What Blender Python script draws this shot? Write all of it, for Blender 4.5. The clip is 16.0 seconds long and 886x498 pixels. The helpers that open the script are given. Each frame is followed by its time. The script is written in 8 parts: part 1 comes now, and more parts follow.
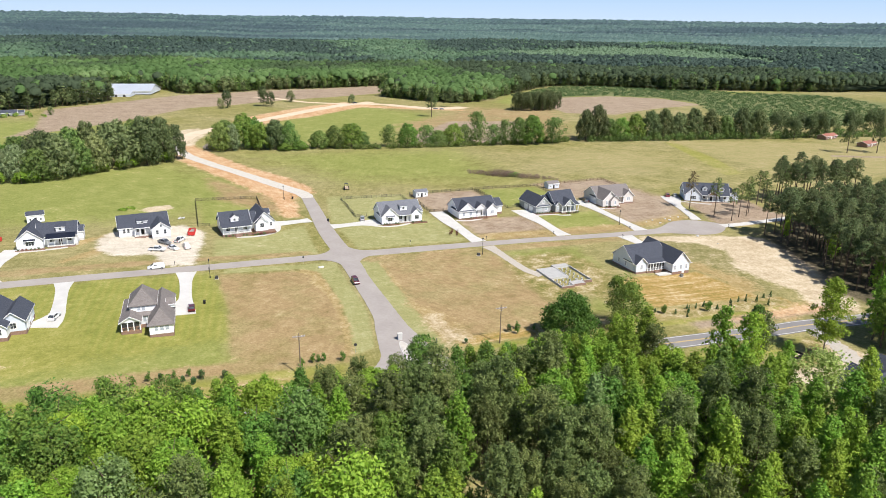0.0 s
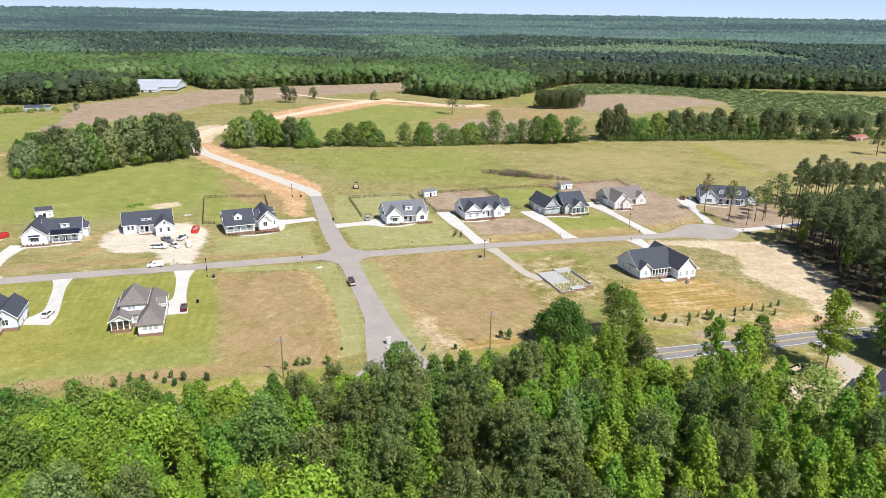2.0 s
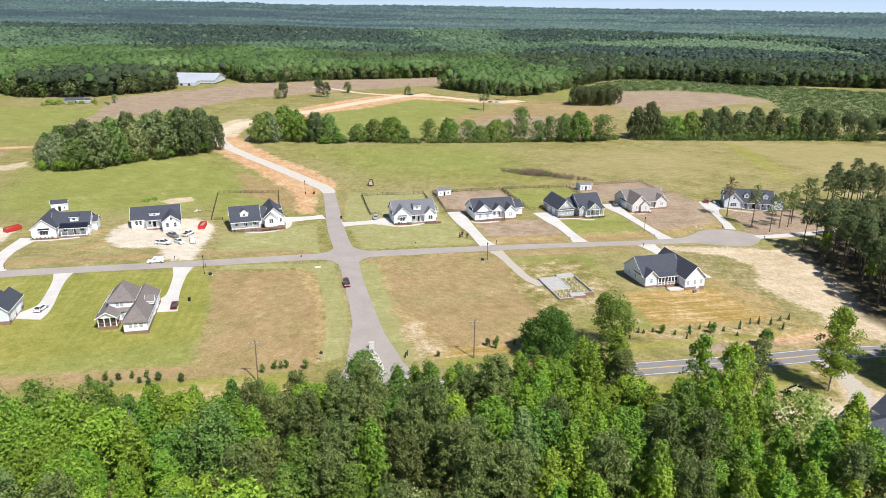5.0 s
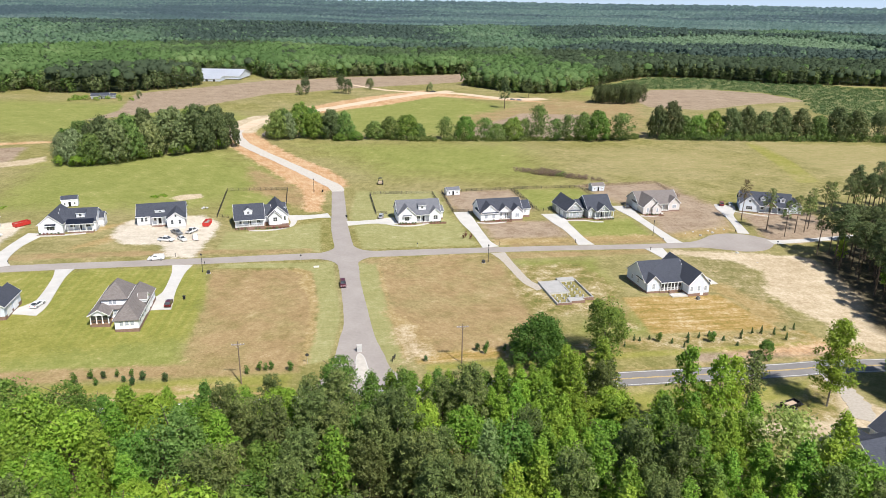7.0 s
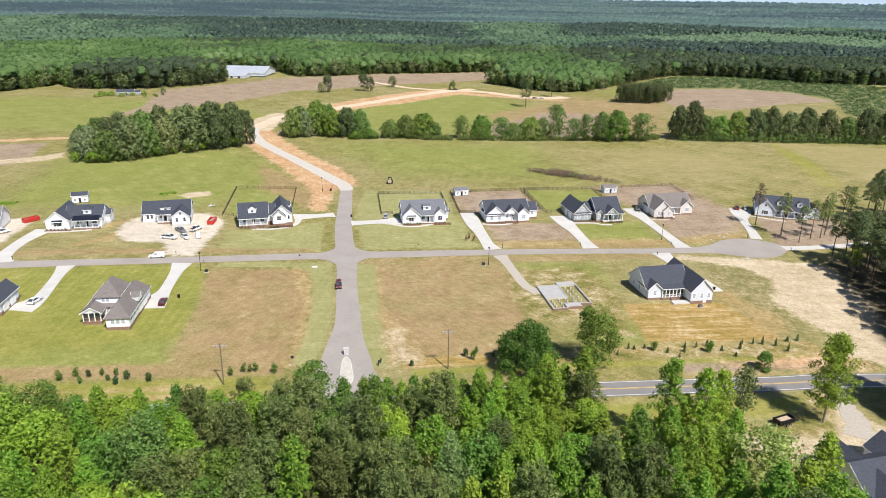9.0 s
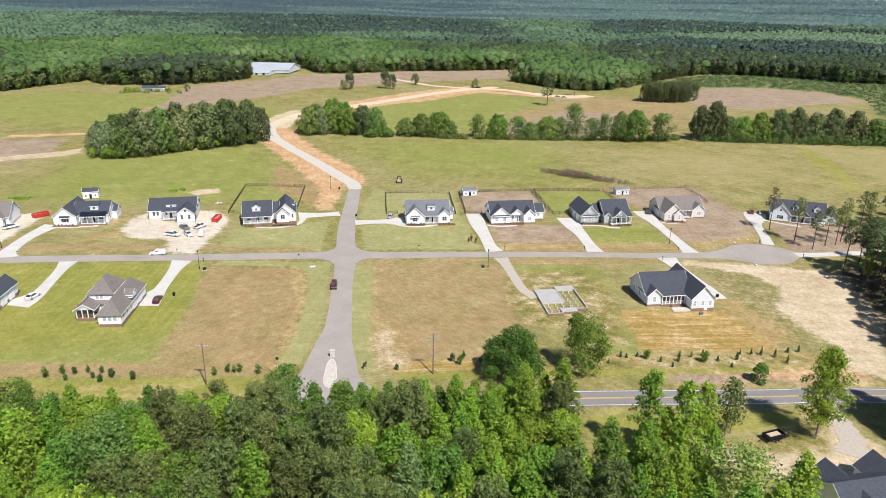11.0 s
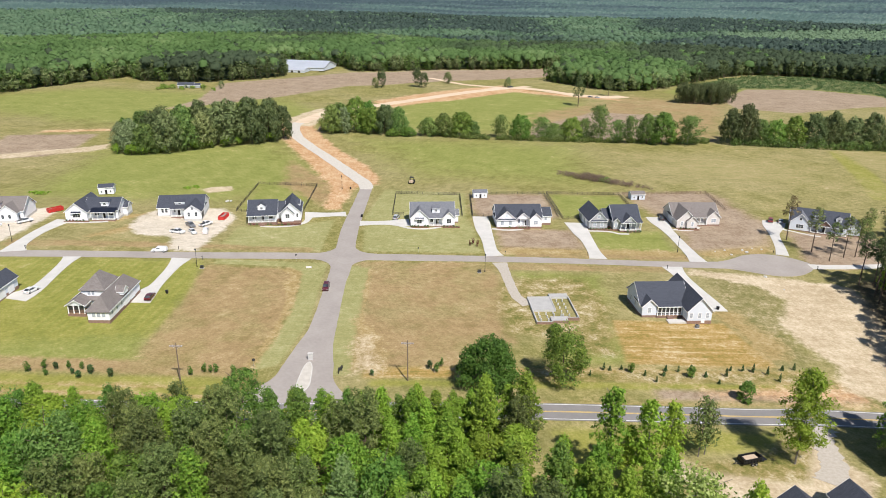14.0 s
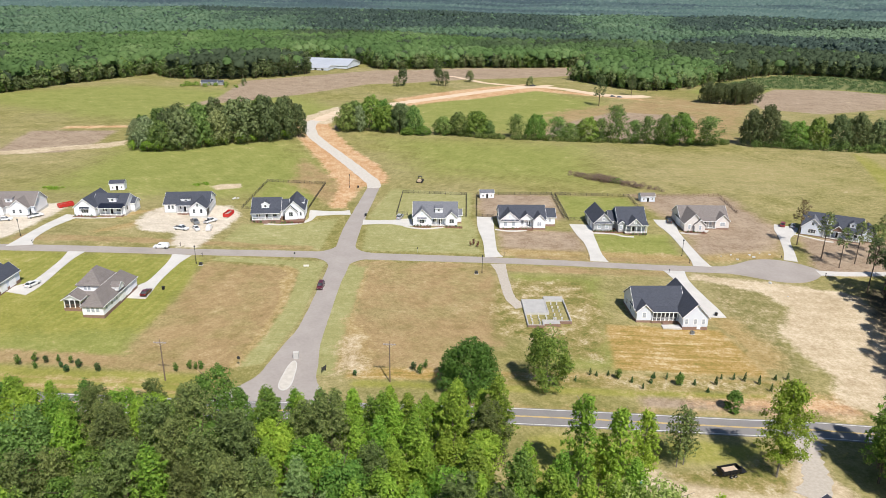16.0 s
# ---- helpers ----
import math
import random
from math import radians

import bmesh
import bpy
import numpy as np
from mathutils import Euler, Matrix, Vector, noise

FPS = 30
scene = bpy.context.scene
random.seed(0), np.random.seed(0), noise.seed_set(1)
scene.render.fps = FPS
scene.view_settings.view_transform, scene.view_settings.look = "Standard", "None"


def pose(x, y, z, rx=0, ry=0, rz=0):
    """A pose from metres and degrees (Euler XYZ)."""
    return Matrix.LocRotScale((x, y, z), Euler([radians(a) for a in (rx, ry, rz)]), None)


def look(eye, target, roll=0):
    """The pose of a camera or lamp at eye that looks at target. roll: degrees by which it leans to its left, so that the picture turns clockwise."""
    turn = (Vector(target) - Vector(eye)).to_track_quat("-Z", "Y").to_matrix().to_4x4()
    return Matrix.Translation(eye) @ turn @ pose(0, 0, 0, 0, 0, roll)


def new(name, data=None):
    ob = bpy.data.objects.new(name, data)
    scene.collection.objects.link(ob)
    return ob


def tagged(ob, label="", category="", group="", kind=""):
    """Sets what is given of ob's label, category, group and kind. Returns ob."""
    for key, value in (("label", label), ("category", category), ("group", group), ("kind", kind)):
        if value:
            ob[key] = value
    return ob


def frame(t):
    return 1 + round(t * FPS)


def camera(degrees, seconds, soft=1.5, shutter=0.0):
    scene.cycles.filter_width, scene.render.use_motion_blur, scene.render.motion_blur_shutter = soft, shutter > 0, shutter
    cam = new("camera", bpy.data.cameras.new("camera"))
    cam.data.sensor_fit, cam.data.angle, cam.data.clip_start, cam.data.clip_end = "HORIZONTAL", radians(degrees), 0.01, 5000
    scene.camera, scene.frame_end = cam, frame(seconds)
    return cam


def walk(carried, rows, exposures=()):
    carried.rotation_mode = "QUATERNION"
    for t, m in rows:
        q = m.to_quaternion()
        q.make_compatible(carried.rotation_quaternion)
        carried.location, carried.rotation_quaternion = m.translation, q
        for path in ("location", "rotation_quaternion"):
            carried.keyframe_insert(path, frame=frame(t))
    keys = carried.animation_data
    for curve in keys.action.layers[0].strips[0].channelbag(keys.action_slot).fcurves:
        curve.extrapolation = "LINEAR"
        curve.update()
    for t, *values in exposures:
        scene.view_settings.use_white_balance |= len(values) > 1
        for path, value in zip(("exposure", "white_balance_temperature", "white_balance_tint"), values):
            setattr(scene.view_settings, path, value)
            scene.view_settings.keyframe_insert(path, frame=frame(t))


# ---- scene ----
cam = camera(64.2, 16.0, 0.65)
PATH = [
    (0.0, pose(-47.363, -234.612, 81.506, 71.714, -0.694, -19.888)),
    (0.5, pose(-44.668, -234.602, 81.757, 71.636, -0.694, -19.268)),
    (1.0, pose(-41.936, -234.575, 81.984, 71.554, -0.713, -18.608)),
    (1.5, pose(-39.204, -234.479, 82.223, 71.473, -0.732, -17.968)),
    (2.0, pose(-36.473, -234.383, 82.475, 71.377, -0.742, -17.317)),
    (2.5, pose(-33.759, -234.296, 82.707, 71.302, -0.752, -16.677)),
    (3.0, pose(-31.082, -234.157, 82.951, 71.226, -0.762, -16.027)),
    (3.5, pose(-28.351, -234.018, 83.202, 71.137, -0.762, -15.377)),
    (4.0, pose(-25.649, -233.879, 83.422, 71.034, -0.742, -14.717)),
    (6.5, pose(-12.581, -232.933, 84.571, 70.556, -0.760, -11.527)),
    (7.0, pose(-9.904, -232.716, 84.802, 70.484, -0.739, -10.877)),
    (7.5, pose(-7.220, -232.473, 85.003, 70.436, -0.739, -10.227)),
    (8.0, pose(-4.555, -232.178, 85.221, 70.377, -0.738, -9.587)),
    (8.5, pose(-1.877, -231.867, 85.415, 70.307, -0.727, -8.937)),
    (9.0, pose(0.795, -231.546, 85.603, 70.218, -0.716, -8.287)),
    (11.5, pose(14.212, -229.952, 86.716, 69.887, -0.709, -5.037)),
    (12.0, pose(16.882, -229.640, 86.965, 69.840, -0.707, -4.406)),
    (12.5, pose(19.565, -229.345, 87.202, 69.782, -0.706, -3.766)),
    (13.0, pose(22.236, -229.068, 87.427, 69.774, -0.714, -3.126)),
    (13.5, pose(24.902, -228.799, 87.621, 69.736, -0.702, -2.486)),
    (14.0, pose(27.568, -228.522, 87.803, 69.688, -0.700, -1.856)),
    (14.5, pose(30.277, -228.262, 87.980, 69.720, -0.698, -1.216)),
    (15.0, pose(32.999, -227.994, 88.132, 69.602, -0.676, -0.576)),
    (15.5, pose(35.715, -227.725, 88.279, 69.545, -0.654, 0.064)),
    (16.0, pose(38.406, -227.440, 88.412, 69.487, -0.651, 0.714)),
]
walk(cam, PATH, ((0.0, 0.38, 6150, 13), (8.0, 0.31, 6200, 13), (16.0, 0.22, 6250, 13)))

# ---- sun, sky, exposure ----
SUN_FROM = Vector((0.31, -0.70, 1.0)).normalized()
world = bpy.data.worlds.new("world")
scene.world = world
world.use_nodes = True
wn = world.node_tree.nodes
wl = world.node_tree.links
sky = wn.new("ShaderNodeTexSky")
sky.sky_type = "NISHITA"
sky.sun_disc = False
sky.sun_elevation = math.asin(SUN_FROM.z)
sky.sun_rotation = math.atan2(SUN_FROM.x, SUN_FROM.y)
sky.altitude = 100
sky.air_density, sky.dust_density, sky.ozone_density = 1.0, 0.25, 2.0
wn["Background"].inputs[1].default_value = 0.066
wl.new(sky.outputs[0], wn["Background"].inputs[0])
sun_data = bpy.data.lights.new("sun", "SUN")
sun_data.energy = 5.0
sun_data.angle = radians(0.53)
sun_data.color = (1.0, 0.95, 0.86)
sun = new("sun", sun_data)
sun.matrix_world = look(SUN_FROM * 300, (0, 0, 0))


# ---- materials and the distant sky ----
def material(name, rough=0.8, metal=0.0, spec=0.3):
    m = bpy.data.materials.new(name)
    m.use_nodes = True
    b = m.node_tree.nodes["Principled BSDF"]
    b.inputs["Roughness"].default_value = rough
    b.inputs["Metallic"].default_value = metal
    b.inputs["Specular IOR Level"].default_value = spec
    return m, m.node_tree.nodes, m.node_tree.links, b


def noise_tex(n, l, scale, detail=4, coords=None, rough=0.55):
    t = n.new("ShaderNodeTexNoise")
    t.inputs["Scale"].default_value = scale
    t.inputs["Detail"].default_value = detail
    t.inputs["Roughness"].default_value = rough
    if coords is not None:
        l.new(coords, t.inputs["Vector"])
    return t.outputs["Fac"]


def world_coords(n):
    return n.new("ShaderNodeNewGeometry").outputs["Position"]


def ramp(n, l, fac, stops):
    r = n.new("ShaderNodeValToRGB")
    e = r.color_ramp.elements
    while len(e) < len(stops):
        e.new(0.5)
    for k, (p, c) in zip(e, stops):
        k.position = p
        k.color = (*c, 1) if len(c) == 3 else c
    l.new(fac, r.inputs[0])
    return r.outputs[0]


def mix(n, l, fac, a, b, mode="MIX"):
    m = n.new("ShaderNodeMix")
    m.data_type, m.blend_type = "RGBA", mode
    for s, v in ((0, fac), (6, a), (7, b)):
        if hasattr(v, "links"):
            l.new(v, m.inputs[s])
        else:
            m.inputs[s].default_value = v if s == 0 else (*v, 1)
    return m.outputs[2]


def calc(n, l, op, a, b=0.0, c=0.0, clamp=False):
    m = n.new("ShaderNodeMath")
    m.operation, m.use_clamp = op, clamp
    for s, v in enumerate((a, b, c)):
        if hasattr(v, "links"):
            l.new(v, m.inputs[s])
        else:
            m.inputs[s].default_value = v
    return m.outputs[0]


def bumped(n, l, b, height, strength=0.3, dist=0.02):
    k = n.new("ShaderNodeBump")
    k.inputs["Strength"].default_value = strength
    k.inputs["Distance"].default_value = dist
    l.new(height, k.inputs["Height"])
    l.new(k.outputs[0], b.inputs["Normal"])


def simple(name, c1, c2, scale=3.0, rough=0.8, metal=0.0, spec=0.3, bump=0.0, bump_scale=30.0, by_object=0.0, bump_dist=0.02):
    """Two tones over a broad and a fine noise, with fine relief."""
    m, n, l, b = material(name, rough, metal, spec)
    p = n.new("ShaderNodeTexCoord").outputs["Object"]
    f = calc(n, l, "ADD", calc(n, l, "MULTIPLY", noise_tex(n, l, scale, 5, p), 0.65), calc(n, l, "MULTIPLY", noise_tex(n, l, scale * 9, 3, p), 0.35))
    col = ramp(n, l, f, [(0.3, c1), (0.7, c2)])
    if by_object:
        r = n.new("ShaderNodeObjectInfo").outputs["Random"]
        v = calc(n, l, "MULTIPLY_ADD", r, by_object, 1 - by_object / 2)
        hs = n.new("ShaderNodeHueSaturation")
        l.new(v, hs.inputs["Value"])
        l.new(col, hs.inputs["Color"])
        col = hs.outputs[0]
    l.new(col, b.inputs["Base Color"])
    if bump:
        bumped(n, l, b, noise_tex(n, l, bump_scale, 3, p), bump, bump_dist)
    return m


def leaf_material(name, dark, light, by_object=0.5, hue=0.03, thin=0.35):
    m, n, l, b = material(name, 0.6, 0.0, 0.25)
    info = n.new("ShaderNodeObjectInfo").outputs["Random"]
    isl = n.new("ShaderNodeNewGeometry").outputs["Random Per Island"]
    col = ramp(n, l, isl, [(0.0, dark), (1.0, light)])
    hs = n.new("ShaderNodeHueSaturation")
    l.new(calc(n, l, "MULTIPLY_ADD", info, by_object, 1 - by_object / 2), hs.inputs["Value"])
    r2 = calc(n, l, "FRACT", calc(n, l, "MULTIPLY", info, 7.31))
    l.new(calc(n, l, "MULTIPLY_ADD", r2, 2 * hue, 0.5 - hue), hs.inputs["Hue"])
    l.new(col, hs.inputs["Color"])
    l.new(hs.outputs[0], b.inputs["Base Color"])
    tr = n.new("ShaderNodeBsdfTranslucent")
    l.new(hs.outputs[0], tr.inputs[0])
    ms = n.new("ShaderNodeMixShader")
    ms.inputs[0].default_value = thin
    l.new(b.outputs[0], ms.inputs[1])
    l.new(tr.outputs[0], ms.inputs[2])
    l.new(ms.outputs[0], n["Material Output"].inputs[0])
    return m


LEAF = [leaf_material("leaves_green", (0.12, 0.23, 0.02), (0.29, 0.425, 0.052), 0.4, 0.02, 0.3),
        leaf_material("leaves_bright", (0.16, 0.285, 0.02), (0.34, 0.47, 0.058), 0.3, 0.015, 0.32),
        leaf_material("leaves_deep", (0.09, 0.18, 0.026), (0.215, 0.33, 0.055), 0.4, 0.02, 0.28)]
NEEDLE = leaf_material("pine_needles", (0.083, 0.118, 0.03), (0.218, 0.268, 0.078), 0.4, 0.015, 0.28)
FIELD_NEEDLE = leaf_material("field_pine_needles", (0.078, 0.108, 0.038), (0.185, 0.225, 0.085), 0.4, 0.015, 0.4)
BROWN_NEEDLE = leaf_material("brown_pine_needles", (0.15, 0.115, 0.05), (0.30, 0.235, 0.11), 0.3, 0.01, 0.3)
PALE = leaf_material("leaves_pale", (0.30, 0.40, 0.13), (0.56, 0.64, 0.30), 0.2, 0.02, 0.4)
FIELD_LEAF = [leaf_material("field_leaves", (0.098, 0.168, 0.038), (0.262, 0.352, 0.09), 0.45, 0.02, 0.35),
              leaf_material("field_leaves_pale", (0.15, 0.205, 0.085), (0.37, 0.43, 0.21), 0.3, 0.02, 0.35),
              leaf_material("field_leaves_olive", (0.126, 0.17, 0.058), (0.325, 0.368, 0.148), 0.4, 0.02, 0.35)]
OAK = leaf_material("oak_leaves", (0.06, 0.13, 0.018), (0.155, 0.27, 0.045), 0.2, 0.01, 0.4)
SAGE = leaf_material("leaves_blue_green", (0.12, 0.22, 0.045), (0.27, 0.41, 0.10), 0.2, 0.01, 0.4)
SILVER = leaf_material("leaves_silver_green", (0.15, 0.24, 0.06), (0.31, 0.42, 0.15), 0.1, 0.01, 0.4)
BLOSSOM = leaf_material("leaves_pale_spring", (0.24, 0.34, 0.06), (0.48, 0.57, 0.18), 0.1, 0.01, 0.4)
SHRUB = leaf_material("shrub_leaves", (0.05, 0.10, 0.03), (0.11, 0.18, 0.06), 0.5)
SCRUB = leaf_material("scrub_leaves", (0.08, 0.125, 0.04), (0.20, 0.25, 0.09), 0.3)
REDLEAF = leaf_material("red_shrub_leaves", (0.12, 0.04, 0.035), (0.24, 0.10, 0.06), 0.4)
TWIG = leaf_material("bare_twigs", (0.13, 0.085, 0.065), (0.30, 0.205, 0.155), 0.3, 0.02, 0.0)
PALE_BARK = simple("pale_bark", (0.15, 0.125, 0.10), (0.30, 0.265, 0.22), 2.0, 0.9, bump=0.6, bump_scale=8)
BARK = simple("bark", (0.07, 0.05, 0.035), (0.16, 0.12, 0.085), 2.0, 0.9, bump=0.6, bump_scale=8)

ASPHALT = simple("street_asphalt", (0.305, 0.27, 0.24), (0.395, 0.355, 0.32), 0.12, 0.85, bump=0.3, bump_scale=60)
HIGHWAY = simple("highway_asphalt", (0.20, 0.19, 0.18), (0.26, 0.245, 0.235), 0.2, 0.85, bump=0.3, bump_scale=60)
CONCRETE = simple("concrete", (0.50, 0.48, 0.44), (0.63, 0.605, 0.56), 0.25, 0.8, bump=0.2, bump_scale=40)
GRAVEL = simple("gravel", (0.46, 0.42, 0.36), (0.62, 0.58, 0.51), 0.8, 0.95, bump=0.6, bump_scale=25)
GREYGRAVEL = simple("grey_gravel", (0.38, 0.335, 0.275), (0.52, 0.465, 0.395), 1.6, 0.95, bump=0.6, bump_scale=25)
DIRTROAD = simple("dirt_road", (0.56, 0.42, 0.28), (0.72, 0.58, 0.42), 0.12, 0.95, bump=0.5, bump_scale=8)
LINE_WHITE = simple("line_paint_white", (0.68, 0.68, 0.66), (0.82, 0.82, 0.8), 1.0, 0.7)
LINE_YELLOW = simple("line_paint_yellow", (0.72, 0.48, 0.10), (0.8, 0.56, 0.14), 1.0, 0.7)
WHITE = simple("white_siding", (0.80, 0.81, 0.83), (0.87, 0.88, 0.90), 0.5, 0.6)
TRIM = simple("white_trim", (0.82, 0.82, 0.81), (0.87, 0.87, 0.86), 0.5, 0.5)
GREY = simple("grey_siding", (0.36, 0.37, 0.38), (0.43, 0.44, 0.45), 0.5, 0.6)
PALEGREY = simple("pale_grey_siding", (0.60, 0.645, 0.71), (0.68, 0.72, 0.78), 0.5, 0.6)
BEIGE = simple("beige_siding", (0.60, 0.565, 0.535), (0.70, 0.66, 0.625), 0.5, 0.65)
BRICK = simple("brick_red", (0.19, 0.115, 0.085), (0.32, 0.21, 0.16), 2.5, 0.85, bump=0.4, bump_scale=12)
WOOD = simple("deck_wood", (0.25, 0.15, 0.09), (0.38, 0.24, 0.15), 1.5, 0.8)
FENCE_MAT = simple("black_fence", (0.025, 0.02, 0.018), (0.06, 0.045, 0.035), 2.0, 0.6)
FENCE_BROWN = simple("brown_fence", (0.10, 0.06, 0.04), (0.18, 0.11, 0.07), 2.0, 0.75)
POLE = simple("pole_wood", (0.14, 0.10, 0.07), (0.24, 0.18, 0.13), 1.5, 0.9)
BLACK = simple("black_metal", (0.015, 0.015, 0.016), (0.03, 0.03, 0.032), 3, 0.45, 0.3)
STEEL = simple("galvanised_steel", (0.45, 0.46, 0.47), (0.6, 0.61, 0.62), 3, 0.4, 0.8)
RED = simple("red_paint", (0.42, 0.03, 0.025), (0.55, 0.05, 0.04), 2, 0.45)
BLUE = simple("blue_plastic", (0.02, 0.22, 0.40), (0.03, 0.30, 0.50), 2, 0.5)
TYRE = simple("tyre_rubber", (0.015, 0.015, 0.015), (0.03, 0.03, 0.03), 4, 0.8)
SLAB = simple("foundation_slab", (0.38, 0.37, 0.35), (0.48, 0.465, 0.44), 0.6, 0.85, bump=0.2, bump_scale=30)
BLOCKWORK = simple("concrete_block", (0.46, 0.45, 0.43), (0.60, 0.59, 0.565), 1.5, 0.9, bump=0.4, bump_scale=15)
TAN = simple("tan_brick", (0.45, 0.34, 0.24), (0.60, 0.47, 0.34), 2.0, 0.85, bump=0.4, bump_scale=12)
METALROOF = simple("metal_roof", (0.60, 0.63, 0.67), (0.72, 0.75, 0.79), 0.1, 0.4, 0.4)
RUSTROOF = simple("rust_roof", (0.26, 0.10, 0.07), (0.38, 0.17, 0.12), 0.3, 0.7)
BARKMULCH = simple("mulch", (0.14, 0.07, 0.045), (0.26, 0.15, 0.10), 2.0, 0.95, bump=0.6, bump_scale=10)
BRUSHWOOD = simple("dead_wood", (0.26, 0.22, 0.19), (0.42, 0.37, 0.33), 2.0, 0.95)
SIGN_DARK = simple("sign_back", (0.03, 0.03, 0.03), (0.06, 0.06, 0.06), 2.0, 0.5)


def shingle(name, c1, c2):
    """Asphalt shingles: narrow courses and blotches of tone."""
    m, n, l, b = material(name, 0.85, 0, 0.25)
    p = n.new("ShaderNodeTexCoord").outputs["Object"]
    br = n.new("ShaderNodeTexBrick")
    br.inputs["Scale"].default_value = 1.0
    br.inputs["Brick Width"].default_value = 0.45
    br.inputs["Row Height"].default_value = 0.16
    br.inputs["Mortar Size"].default_value = 0.012
    br.inputs["Color1"].default_value = (*c1, 1)
    br.inputs["Color2"].default_value = (*c2, 1)
    br.inputs["Mortar"].default_value = (*[k * 0.6 for k in c1], 1)
    l.new(p, br.inputs["Vector"])
    col = mix(n, l, calc(n, l, "MULTIPLY", noise_tex(n, l, 0.7, 5, p), 0.7), br.outputs[0], c2)
    l.new(col, b.inputs["Base Color"])
    bumped(n, l, b, noise_tex(n, l, 25, 2, p), 0.4)
    return m


ROOF_DARK = shingle("shingles_charcoal", (0.045, 0.05, 0.064), (0.076, 0.083, 0.104))
ROOF_GREY = shingle("shingles_grey", (0.125, 0.13, 0.147), (0.19, 0.196, 0.215))
ROOF_PORCH = simple("dark_metal_roof", (0.018, 0.023, 0.04), (0.03, 0.037, 0.058), 0.6, 0.45, 0.5)
ROOF_BROWN = shingle("shingles_weathered", (0.15, 0.13, 0.12), (0.23, 0.205, 0.19))


def glass_pane():
    m, n, l, b = material("window_glass", 0.06, 0.0, 0.6)
    p = world_coords(n)
    l.new(ramp(n, l, noise_tex(n, l, 0.35, 2, p), [(0.3, (0.03, 0.035, 0.04)), (0.7, (0.10, 0.11, 0.12))]), b.inputs["Base Color"])
    return m


GLASS = glass_pane()
BLIND = simple("window_with_blind", (0.30, 0.33, 0.37), (0.46, 0.50, 0.55), 1.5, 0.12, spec=0.6)
BLINDED = set()


def car_paint(name, c):
    m, n, l, b = material(name, 0.3, 0.0, 0.5)
    p = n.new("ShaderNodeTexCoord").outputs["Object"]
    l.new(ramp(n, l, noise_tex(n, l, 1.2, 3, p), [(0.3, [k * 0.9 for k in c]), (0.7, c)]), b.inputs["Base Color"])
    b.inputs["Coat Weight"].default_value = 0.6
    return m


CAR = {k: car_paint("car_paint_" + k, c) for k, c in dict(white=(0.8, 0.8, 0.79), silver=(0.42, 0.44, 0.46), red=(0.22, 0.015, 0.02), maroon=(0.10, 0.012, 0.02), black=(0.02, 0.02, 0.022), blue=(0.06, 0.10, 0.18), grey=(0.16, 0.17, 0.18)).items()}


